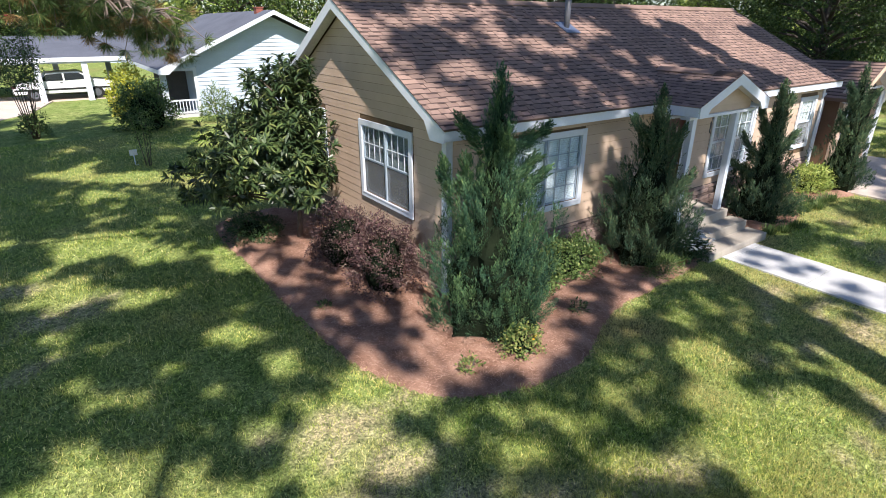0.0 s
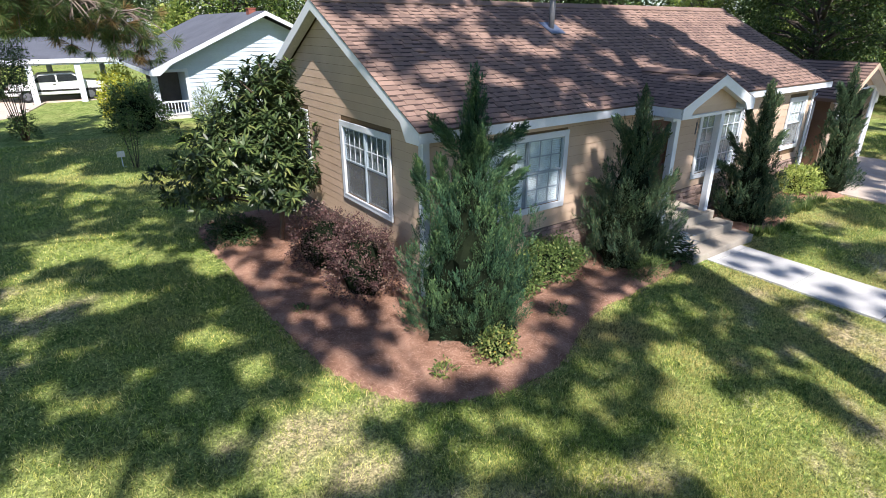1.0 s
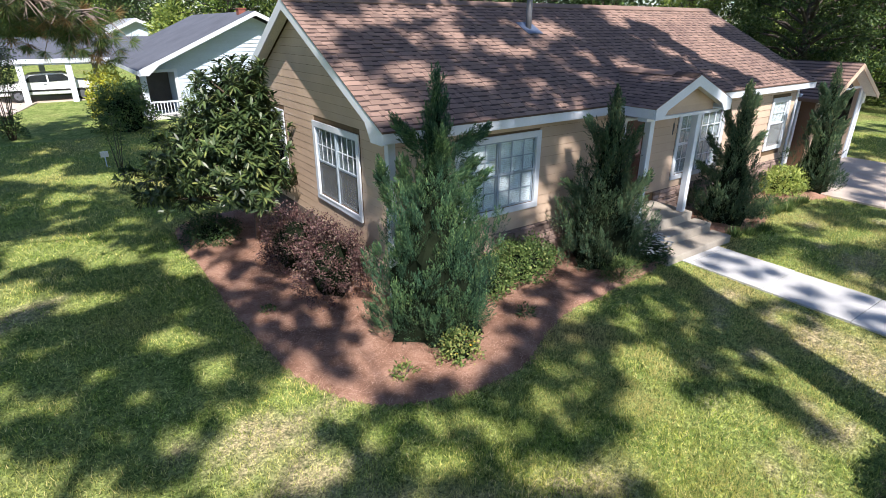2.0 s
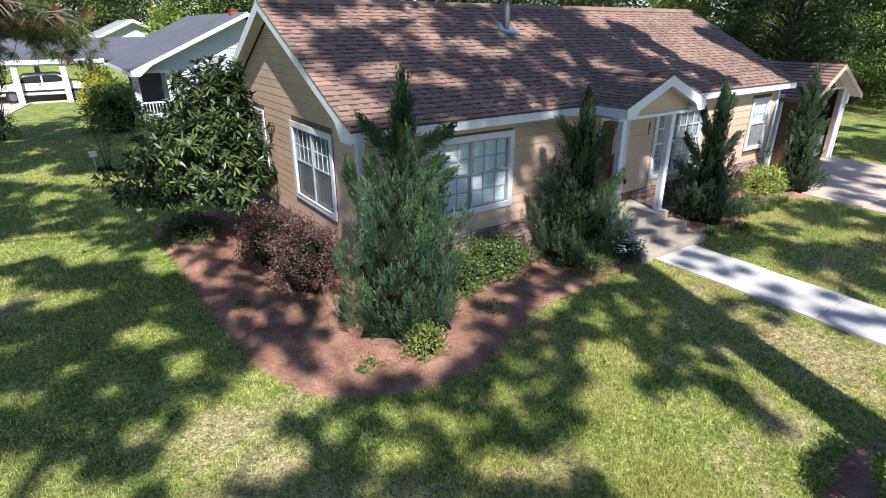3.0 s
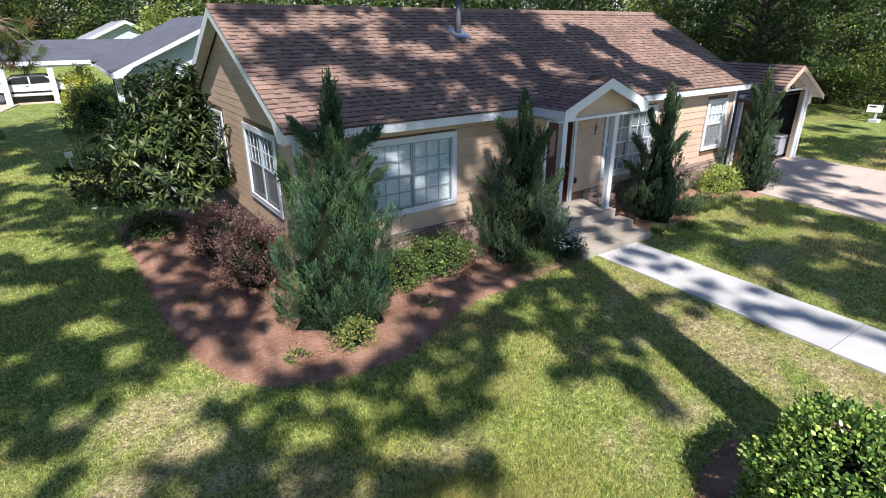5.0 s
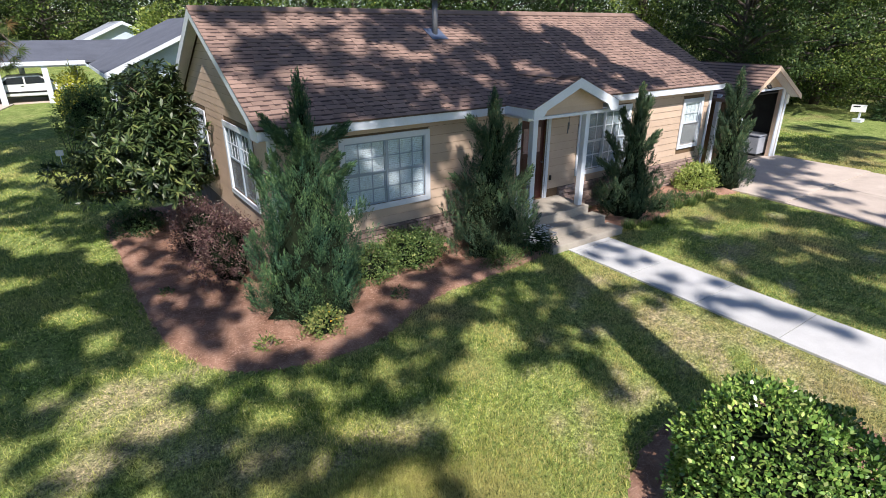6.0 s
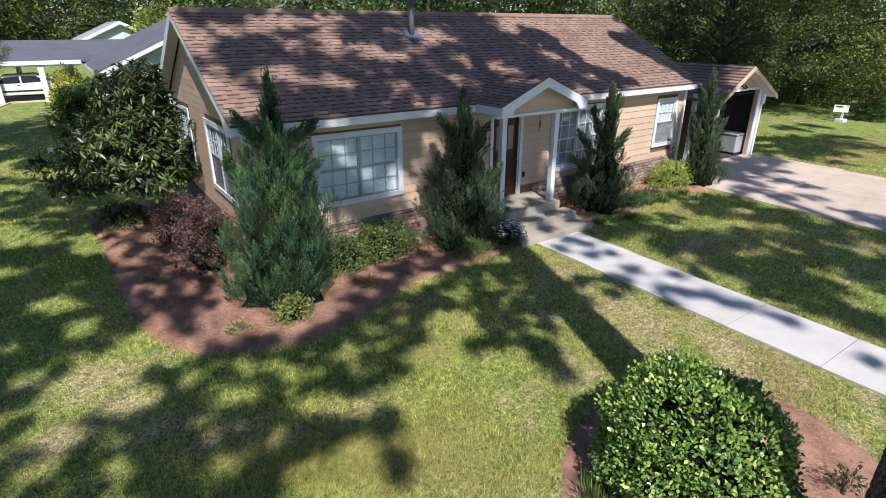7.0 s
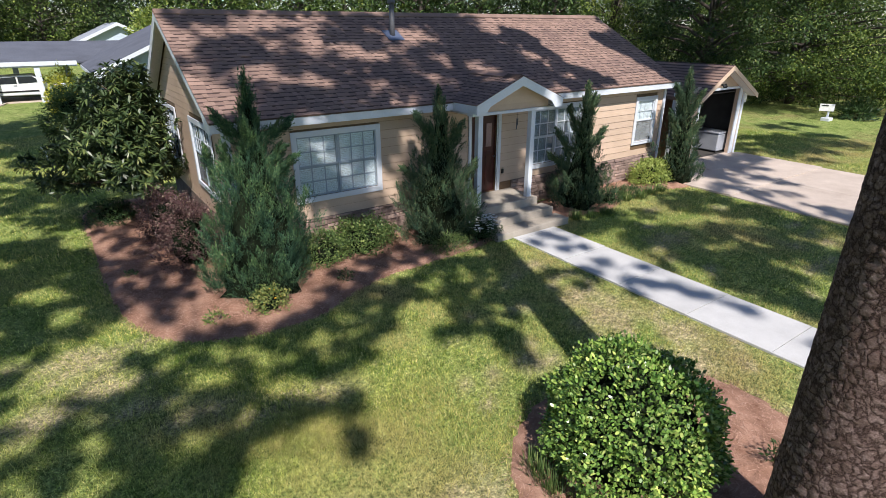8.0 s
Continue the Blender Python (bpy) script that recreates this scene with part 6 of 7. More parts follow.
for k in range(140):
    f = random.random()
    b = Vector((-0.1 + 1.7 * f, 8.1 - 0.3 * f, 5.0 - 0.55 * f))
    e = b + Vector((random.uniform(-0.3, 0.4), random.uniform(-0.4, 0.4), random.uniform(-0.55, 0.0)))
    _g.tube([b, b.lerp(e, 0.5) + Vector((0, 0, 0.05)), e], [0.012, 0.008, 0.004], 5)
    _n += [(e, (e - b).normalized())] + ([(b.lerp(e, 0.6), (e - b).normalized())] if k % 2 else [])
for name, tag, mat, sel in (("needles", "", NEEDLE, lambda q: q % 5 != 0), ("dead_needles", "browned hanging needles", DEAD_NEEDLE, lambda q: q % 5 == 0)):
    use = [m for q, m in enumerate(_n) if sel(q)]
    _P = np.repeat(np.array([p for p, _ in use]), 90, 0)
    _D = np.repeat(np.array([d for _, d in use]), 90, 0)
    _w = unit(sphere_dirs(len(_P)) * 0.9 + _D * 0.75 + np.array([0, 0, -0.15]))
    part(name, leaf_mesh(name, [leaves(_P, _w, sphere_dirs(len(_P)), 0.165 * rng.uniform(0.7, 1.15, len(_P)), 0.0055, 0.03)]), mat, low_bough, tag, 0, False, "stuff")
part("branch", _g, GREY_BARK, low_bough, "", 0, True)


# ---------------------------------------------------------------- trees round the lots
def leafy_tree(x, y, height, radius, low, mat, label, clumps=60, per=150, leaf=0.26, trunk_r=0.2, squash=1.0, group="trees round the lots", clump=1.0, skirt=0):
    z = gz(x, y)
    t = thing("tree", (x, y, z), label, "tree", group)
    g = Geo()
    g.tube([(x, y, z - 0.1), (x + 0.1, y, z + height * 0.3), (x - 0.1, y + 0.1, z + height * 0.62), (x, y, z + height * 0.9)], [trunk_r * 1.3, trunk_r, trunk_r * 0.6, 0.04], 10)
    part("trunk", g, OAK_BARK, t, "", 0, True)
    lg, sets = Geo(), []
    for k in range(clumps + skirt):
        f = (k + 0.5) / clumps
        h = low + (height - low) * f
        a = k * 2.399 + random.uniform(-0.3, 0.3)
        pr = math.sin(math.pi * min(1.0, 0.22 + 0.78 * f)) ** 0.6
        r = radius * pr * random.uniform(0.35, 1.05)
        if k >= clumps:                                # low limbs that hang round the crown's rim
            h, r = low + random.uniform(-0.7, 1.4), radius * random.uniform(0.3, 0.95)
        c = np.array([x + r * math.cos(a), y + r * math.sin(a), z + h])
        cr = radius * clump * random.uniform(0.2, 0.34)
        if k % 2 == 0:
            lg.tube([(x, y, z + max(low * 0.7, h * 0.8)), (x + 0.5 * r * math.cos(a), y + 0.5 * r * math.sin(a), z + h * 0.95), tuple(c)], [trunk_r * 0.4, trunk_r * 0.25, 0.02], 6)
        d = sphere_dirs(per)
        P = c + d * np.array([cr, cr, cr * 0.6 * squash]) * rng.uniform(0.45, 1.05, (per, 1))
        w = unit(d + rng.normal(scale=0.6, size=d.shape) + np.array([0, 0, -0.2]))
        sets.append(leaves(P, w, d * 0.4 + np.array([0, 0, 0.8]) + rng.normal(scale=0.3, size=d.shape), leaf * rng.uniform(0.6, 1.3, per), leaf * 0.58, 0.1))
    part("branchwork", lg, OAK_BARK, t, "", 0, True, "stuff")
    part("leaves", leaf_mesh("leaves", sets), mat, t, "", 0, False, "stuff")
    return t


random.seed(11)
leafy_tree(39.5, 12.0, 10.5, 7.0, 1.3, TREE_LEAF, "large oak with low hanging limbs over the side lawn", 180, 400, 0.15, 0.2, 0.7, clump=0.62, skirt=64)
leafy_tree(25.7, 9.7, 9.5, 3.5, 2.7, OAK_LEAF, "dark oak close beside the garage", 110, 380, 0.12, 0.2, 0.7, clump=0.74)
leafy_tree(25.4, 14.6, 6.6, 2.1, 0.6, BRIGHT_LEAF, "sunlit yellow-green tree behind the garage", 80, 190, 0.12, 0.1)
proto = [leafy_tree(36.0, 30.0, 10.5, 4.4, 0.9, OAK_LEAF, "dark leafy tree behind the house", 90, 98, 0.26, 0.18),
         leafy_tree(22.0, 46.0, 11.0, 5.0, 0.8, TREE_LEAF, "tall leafy tree in the back row", 90, 85, 0.335, 0.2),
         leafy_tree(-6.0, 62.0, 12.0, 5.4, 0.6, OAK_LEAF, "dark leafy tree in the back row", 90, 76, 0.4, 0.22)]
SPOTS = [(30.5, 31.5, 0), (38.5, 23.0, 0), (25.0, 31.0, 0), (33.5, 26.5, 0), (43, 24, 0), (46, 14, 1), (50, 5, 1), (27, 36, 1), (35, 41, 2), (52, 22, 2), (58, 8, 1), (15, 51, 1), (29, 52, 2), (45, 38, 1), (-4, 66, 1), (-13, 60, 1), 
         (-9, 50, 0), (14, 66, 2), (4, 82, 1), (24, 64, 1), (-12, 76, 2), (62, 26, 1), (38, 60, 2), (12, 80, 2), (-1, 74, 0), (3, 72, 1), (-8, 70, 2), (9, 76, 0), (0, 92, 2), (10, 94, 1), (-5, 84, 1), (18, 58, 1)]
for k, (a, b, p) in enumerate(SPOTS):
    copy_thing(proto[p], pose(a, b, gz(a, b) - 0.1 * (k % 3), 0, 0, 47.0 * k))
back_pine = thing("pine_tree", (26.9, 15.6, gz(26.9, 15.6)), "bare-stemmed pine rising behind the roof", "tree", "tall pines")
part("trunk", Geo().tube([(26.9, 15.6, 0.1), (26.85, 15.6, 7), (26.9, 15.5, 15)], [0.23, 0.21, 0.11], 14), GREY_BARK, back_pine, "", 0, True)
part("limb", Geo().tube([(26.85, 15.6, 4.75), (26.2, 15.75, 5.15), (25.7, 15.9, 5.2)], [0.08, 0.055, 0.03], 8), GREY_BARK, back_pine, "", 0, True)
_s = []
for k in range(26):
    bough(_s, (27 + random.uniform(-3, 3), 15.6 + random.uniform(-3, 3), random.uniform(9, 15)), 0.9, 0.4, 0.3, 0.02, 18, 40)
part("needles", leaf_mesh("needles", _s), NEEDLE, back_pine, "", 0, False, "stuff")

# ---------------------------------------------------------------- the lot next door
NZ = gz(6, 27)
neighbour = thing("neighbour_house", (4.35, 27.0, NZ), "pale blue single-storey house with a dark grey roof", "house")
NX0, NXA, NX1, NE, NA = 4.15, 9.41, 14.65, 2.6, 5.0
nsl = (NA - NE) / (NXA - NX0)
_g = Geo()
_g.box(5.78, 14.3, 27.0, 27.15, NZ - 0.3, NE - 0.02)
part("wall", _g, BLUE_SIDING, neighbour, "pale blue lap-sided gable end")
part("gable", Geo().prism([(4.5, 27.0, NE - 0.02), (14.3, 27.0, NE - 0.02), (NXA, 27.0, NA - 0.25)], (0, 0, 0), (0, 0.15, 0)), BLUE_SIDING, neighbour)
for k in range(24):
    zz = NZ + 0.1 + 0.18 * k
    if zz < NE - 0.2:
        a, b = 5.78, 14.3
    else:
        a, b = NX0 + (zz + 0.3 - NE) / nsl + 0.25, NX1 - (zz + 0.3 - NE) / nsl - 0.25
    if b - a > 0.4:
        part("siding_board", Geo().prism([(a, 26.998, zz), (a, 26.998, zz + 0.175), (a, 26.975, zz)], (0, 0, 0), (b - a, 0, 0)), BLUE_SIDING, neighbour)
part("side_wall", Geo().box(5.78, 5.9, 27.15, 38, NZ - 0.3, NE), BLUE_SIDING, neighbour)
part("porch_wall", Geo().box(4.4, 5.78, 29.2, 29.3, NZ - 0.2, NE), ROOM, neighbour, "dark screened porch")
part("porch_floor", Geo().box(4.3, 5.78, 26.95, 29.2, NZ - 0.3, NZ + 0.14), WALK, neighbour)
part("porch_post", Geo().box(4.28, 4.52, 26.92, 27.14, NZ - 0.1, NE), TRIM, neighbour, "white porch post", 0.01)
part("porch_post", Geo().box(5.66, 5.8, 26.95, 26.998, NZ, NE), TRIM, neighbour, "", 0.01)
part("porch_beam", Geo().box(4.28, 5.8, 26.94, 27.1, NE - 0.14, NE - 0.021), TRIM, neighbour)
part("handrail", Geo().box(4.52, 5.66, 26.98, 27.06, NZ + 0.72, NZ + 0.79), TRIM, neighbour)
part("bottom_rail", Geo().box(4.52, 5.66, 26.99, 27.05, NZ + 0.2, NZ + 0.25), TRIM, neighbour)
for k in range(8):
    part("baluster", Geo().box(4.62 + k * 0.135, 4.655 + k * 0.135, 27.0, 27.04, NZ + 0.25, NZ + 0.72), TRIM, neighbour)
for xe, sg in ((NX0, 1), (NX1, -1)):
    a, b, c, d = (xe, 26.3, NE), (NXA, 26.3, NA), (NXA, 39, NA), (xe, 39, NE)
    part("roof", Geo().add([a, b, c, d] + [(p[0], p[1], p[2] - 0.1) for p in (a, b, c, d)], [(0, 1, 2, 3), (7, 6, 5, 4), (0, 4, 5, 1), (1, 5, 6, 2), (2, 6, 7, 3), (3, 7, 4, 0)]), GREY_ROOF, neighbour, "dark grey shingle slope")
    part("rake_board", Geo().prism([(xe, 26.3, NE - 0.01), (NXA, 26.3, NA - 0.01), (NXA, 26.3, NA - 0.2), (xe + sg * 0.9, 26.3, NE + 0.9 * nsl - 0.2), (xe + sg * 0.4, 26.3, NE - 0.22), (xe, 26.3, NE - 0.22)], (0, -0.03, 0), (0, 0, 0)), TRIM, neighbour)
part("eave_board", Geo().box(NX0 - 0.02, NX0 + 0.01, 26.3, 35.0, NE - 0.2, NE - 0.02), TRIM, neighbour)
part("chimney", Geo().box(9.08, 9.42, 27.7, 28.1, 4.5, 5.1).box(9.05, 9.45, 27.67, 28.13, 5.1, 5.15), BRICK, neighbour, "short red brick chimney", 0.01)
carport = thing("carport", (1.2, 35.0, gz(1, 35)), "white-posted carport with a low grey roof", "carport")
CZ = gz(1, 35)
part("roof", Geo().prism([(-6.5, 34.9, 2.78), (4.6, 34.9, 2.78), (7.2, 41.0, 3.75), (-6.5, 41.0, 3.75)], (0, 0, 0), (0, 0, -0.1)), GREY_ROOF, carport, "low-pitched dark grey roof")
part("fascia", Geo().box(-6.5, 4.0, 34.86, 34.9, 2.58, 2.8), TRIM, carport)
part("ceiling", Geo().box(-6.4, 4.0, 34.95, 40.8, 2.5, 2.56), TRIM, carport)
for px, py in ((-0.05, 35.1), (2.05, 35.1), (-4.5, 35.1), (0.9, 40.4), (3.6, 40.4), (-3.0, 40.4)):
    part("post", Geo().box(px - 0.14, px + 0.14, py - 0.14, py + 0.14, CZ - 0.1, 2.5), TRIM, carport, "", 0.01)
structure("pavement", Geo().box(-14, 3.6, 35.3, 40.5, 0.3, gz(0, 37) + 0.03).prism([(-14, 30.2, gz(-6, 30.2) + 0.02), (-1.8, 30.2, gz(-1.8, 30.2) + 0.02), (-0.7, 31.6, gz(-0.7, 31.6) + 0.02), (0.3, 35.3, gz(0, 37) + 0.028), (-14, 35.3, gz(0, 37) + 0.028)], (0, 0, 0), (0, 0, -0.3)), DRIVE, "pale concrete carport floor", "pavement")


def car(x, y, z):
    t = thing("car", (x, y, z), "white sedan parked under the carport", "car")
    prof = [(-2.25, 0.35), (-2.3, 0.6), (-2.2, 0.85), (-1.3, 0.95), (-0.75, 1.38), (0.75, 1.42), (1.35, 1.0), (2.2, 0.9), (2.3, 0.55), (2.2, 0.33)]
    part("body", Geo().prism([(x + a, y - 0.85, z + b) for a, b in prof], (0, 0, 0), (0, 1.7, 0)), CARPAINT, t, "", 0.06)
    part("side_window", Geo().prism([(x - 1.1, y - 0.853, z + 0.98), (x - 0.7, y - 0.853, z + 1.31), (x - 0.03, y - 0.853, z + 1.34), (x - 0.03, y - 0.853, z + 0.98)], (0, -0.012, 0), (0, 0.02, 0)), CARGLASS, t)
    part("side_window", Geo().prism([(x + 0.05, y - 0.853, z + 0.98), (x + 0.05, y - 0.853, z + 1.34), (x + 0.72, y - 0.853, z + 1.34), (x + 1.15, y - 0.853, z + 1.02)], (0, -0.012, 0), (0, 0.02, 0)), CARGLASS, t)
    part("bumper_strip", Geo().box(x - 2.2, x + 2.2, y - 0.875, y - 0.853, z + 0.52, z + 0.6), TYRE, t)
    part("windscreen", Geo().prism([(x + 0.8, y - 0.7, z + 1.4), (x + 1.33, y - 0.74, z + 1.03), (x + 1.33, y + 0.74, z + 1.03), (x + 0.8, y + 0.7, z + 1.4)], (0.012, 0, 0.016), (0.008, 0, 0.01)), CARGLASS, t)
    part("door_mirror", Geo().box(x + 0.95, x + 1.08, y - 1.0, y - 0.86, z + 0.98, z + 1.1), CARPAINT, t, "", 0.02)
    part("tail_lamp", Geo().box(x - 2.27, x - 2.1, y - 0.862, y - 0.5, z + 0.66, z + 0.82), DOOR, t, "red tail lamp", 0.01)
    part("head_lamp", Geo().box(x + 2.12, x + 2.29, y - 0.862, y - 0.5, z + 0.6, z + 0.74), PLASTIC, t, "clear head lamp", 0.01)
    part("door_handle", Geo().box(x - 0.2, x - 0.06, y - 0.878, y - 0.852, z + 0.86, z + 0.89), TYRE, t)
    for wx in (-1.4, 1.4):
        for wy in (-0.72, 0.72):
            w = part("wheel", Geo().tube([(x + wx, y + wy - 0.15, z + 0.31), (x + wx, y + wy + 0.15, z + 0.31)], [0.31, 0.31], 20), TYRE, t, "black tyre")
            part("rim", Geo().tube([(x + wx, y + wy - 0.165, z + 0.31), (x + wx, y + wy - 0.14, z + 0.31)], [0.19, 0.19], 14), METAL, w)
    return t


car(1.0, 36.2, gz(0, 37) + 0.03)
far_house = thing("far_house", (6.0, 60.0, gz(6, 60)), "distant white house with a pale grey gabled roof", "house")
fz = gz(6, 60)
part("wall", Geo().box(5.3, 12.5, 60, 70, fz, 3.4).prism([(5.3, 60, 3.4), (12.5, 60, 3.4), (8.9, 60, 4.85)], (0, 0, 0), (0, 0.2, 0)), BLUE_SIDING, far_house)
for xe in (4.9, 12.9):
    a, b, c, d = (xe, 59.5, 3.2), (8.9, 59.5, 5.05), (8.9, 71, 5.05), (xe, 71, 3.2)
    part("roof", Geo().add([a, b, c, d] + [(p[0], p[1], p[2] - 0.12) for p in (a, b, c, d)], [(0, 1, 2, 3), (7, 6, 5, 4), (0, 4, 5, 1), (1, 5, 6, 2), (2, 6, 7, 3), (3, 7, 4, 0)]), PALE_ROOF, far_house, "pale grey roof slope")
    part("rake_board", Geo().prism([(xe, 59.5, 3.19), (8.9, 59.5, 5.04), (8.9, 59.5, 4.75), (xe, 59.5, 2.9)], (0, -0.05, 0), (0, 0, 0)), TRIM, far_house)

# loose things and plants next door
sign = thing("yard_sign", (1.88, 18.9, gz(1.9, 18.9)), "small white sign on a stake in the lawn", "sign")
sz = gz(1.9, 18.9)
part("board", Geo().box(1.765, 1.985, 18.88, 18.9, sz + 0.32, sz + 0.5), PLASTIC, sign, "", 0.004)
part("stake", Geo().box(1.86, 1.89, 18.901, 18.93, sz - 0.1, sz + 0.48), TRIM, sign)
sign2 = thing("yard_sign", (34.5, 7.9, gz(34.5, 7.9)), "white rectangular sign on a short post", "sign")
sz = gz(34.5, 7.9)
part("board", Geo().prism([(34.26, 8.24, sz + 0.48), (34.57, 7.69, sz + 0.48), (34.57, 7.69, sz + 0.83), (34.26, 8.24, sz + 0.83)], (0, 0, 0), (0.05, 0.02, 0)), PLASTIC, sign2)
part("post", Geo().box(34.5, 34.58, 7.86, 7.94, sz - 0.1, sz + 0.5), TRIM, sign2)
part("mark", Geo().prism([(34.3, 8.17, sz + 0.72), (34.44, 7.92, sz + 0.72), (34.44, 7.92, sz + 0.78), (34.3, 8.17, sz + 0.78)], (-0.012, -0.006, 0), (-0.004, -0.002, 0)), BLACK, sign2)
part("base_block", Geo().box(34.3, 34.75, 7.7, 8.1, sz - 0.05, sz + 0.16), TRIM, sign2, "", 0.02)
shrub("palmetto", 36.3, 7.2, (0.65, 0.65, 0.6), DARK_SHRUB, "spiky palmetto clump near the sign", "shrub", 700, 0.5, 0.045, 0, 0.2, 0.2, False)
shrub("palmetto", 40.0, 5.6, (0.8, 0.8, 0.7), DARK_SHRUB, "spiky palmetto clump under the oak", "shrub", 700, 0.55, 0.045, 0, 0.2, 0.2, False)
shrub("yellow_shrub", 2.95, 27.2, (0.75, 0.6, 1.55), YELLOW, "yellow-green shrub in front of the carport", "shrub", 2600, 0.13, 0.07, 0.1, 0.2, 0.6)
shrub("dark_shrub", 3.25, 25.0, (1.05, 0.9, 1.32), HEDGE, "large dark green shrub beside the neighbour's porch", "shrub", 6000, 0.1, 0.05, 0, 0.2, 0.65, twig=8, spread=0.1)
shrub("far_shrub", 11.6, 57.0, (2.0, 1.8, 2.9), LIME, "yellow-green bushy tree beside the distant house", "tree", 2600, 0.34, 0.2, 1.2, 0.25, 0.5)
shrub("light_shrub", 6.1, 25.3, (0.7, 0.6, 1.0), SHRUB, "feathery light green shrub against the blue wall", "shrub", 1500, 0.2, 0.03, 0.05, 0.2, 0.3, False)


def sapling(x, y, height, spread, label, n, leaf, stems_n, flowers=False):
    z = gz(x, y)
    t = thing("sapling", (x, y, z), label, "small tree")
    st, tips = [], []
    for k in range(stems_n):
        a = k * 2.4
        e = Vector((x + spread * math.cos(a) * random.uniform(0.3, 1), y + spread * math.sin(a) * random.uniform(0.3, 1), z + height * random.uniform(0.7, 1)))
        s = Vector((x + 0.06 * math.cos(a), y + 0.06 * math.sin(a), z - 0.05))
        m = s.lerp(e, 0.5) + Vector((0, 0, 0.15))
        st.append(([s, m, e], [0.007 + height * 0.004, 0.009, 0.004]))
        tips += [m.lerp(e, random.random()) + Vector((random.gauss(0, 0.12 * spread), random.gauss(0, 0.12 * spread), random.gauss(0, 0.15))) for _ in range(n // stems_n)]
    for one in st:
        stems("stem", t, [one])
    P = np.array(tips)
    part("leaves", leaf_mesh("leaves", [leaves(P, sphere_dirs(len(P)), sphere_dirs(len(P)), leaf * rng.uniform(0.6, 1.3, len(P)), leaf * 0.5, 0.1)]), SHRUB if not flowers else DARK_SHRUB, t)
    return t


sapling(2.2, 18.6, 1.75, 0.45, "thin young sapling with few leaves in the lawn", 700, 0.07, 5)
sapling(-0.6, 25.2, 4.3, 1.2, "thin-stemmed crape myrtle with dark open foliage", 4400, 0.085, 9, True)
shrub("myrtle_suckers", -0.55, 25.1, (0.5, 0.5, 0.7), SHRUB, "leafy suckers at the crape myrtle's foot", "shrub", 700, 0.12, 0.05, 0, 0.2, 0.3, False)
blossoms(-0.5, 25.0, 4.55, 0.3, 26, PINK_PETAL, "pink crape myrtle blossom", 0.09)
blossoms(1.95, 18.85, gz(2, 18.9) + 0.02, 0.02, 2, PETAL, "pale fallen petals under the sign", 0.03)

# ---------------------------------------------------------------- siding, stones, shingles, straw, grass
random.seed(21)


def lap_board(parent, put, u0, u1, z, h=0.15, top_cut=0.0):
    """One lap board, thick at its lower edge; top_cut shortens the upper edge at both ends along the rake."""
    front = put is on_front
    lip = 0.0085 if front else 0.0055                     # the open groove under the next board
    pts = []
    for u, zz in ((u0, z), (u1, z), (u1 - top_cut, z + h - lip), (u0 + top_cut, z + h - lip)):
        low = zz == z
        for w in (((0.019 if front else 0.008) if low else 0.004), 0.0015):
            pts.append((u, FY - w, zz) if front else (WX - w, u, zz))
    g = Geo().add(pts, [(0, 2, 4, 6), (1, 7, 5, 3), (0, 1, 3, 2), (2, 3, 5, 4), (4, 5, 7, 6), (6, 7, 1, 0)])
    return part("siding_board", g, SIDING, parent)


def spans(a, b, z, h, openings):
    cut = [(o[0] + 0.004, o[1] - 0.004) for o in openings if o[2] < z + h - 0.02 and o[3] > z + 0.02]
    out, at = [], a
    for c0, c1 in sorted(cut):
        if c0 - at > 0.05:
            out.append((at, c0))
        at = c1
    if b - at > 0.05:
        out.append((at, b))
    return out


_z = STONE_TOP
while _z < 2.74:
    for a, b in spans(WX + 0.093, EX - 0.093, _z, 0.185, FRONT.values()):
        lap_board(front_wall, on_front, a, b, _z, 0.185)
    _z += 0.185
_z = STONE_TOP - 0.1
while _z < RIDGE_Z - 0.35:
    _rz = _z + 0.15
    y0 = FY + 0.093 if _rz < 2.83 else max(FY + 0.093, EAVE_Y + (_z - EAVE_TOP + 0.16) / SLOPE)
    y1 = 2 * RIDGE_Y - y0 if _rz >= 2.83 else BY
    _cut = 0.0 if _rz < 2.83 else 0.15 / SLOPE
    for a, b in spans(y0, y1, _z, 0.15, GABLE.values()):
        if b - a > 2 * _cut + 0.05:
            lap_board(gable_wall, on_gable, a, b, _z, 0.15, _cut)
    _z += 0.15

skirt = part("stone_skirt", Geo().box(WX + 0.095, 9.97, FY - 0.02, FY - 0.001, 0, STONE_TOP).box(11.86, EX - 0.095, FY - 0.02, FY - 0.001, 0, STONE_TOP).box(WX - 0.02, WX - 0.001, FY + 0.095, BY, 0, STONE_TOP - 0.1), MORTAR, house, "rough ledge-stone skirt")


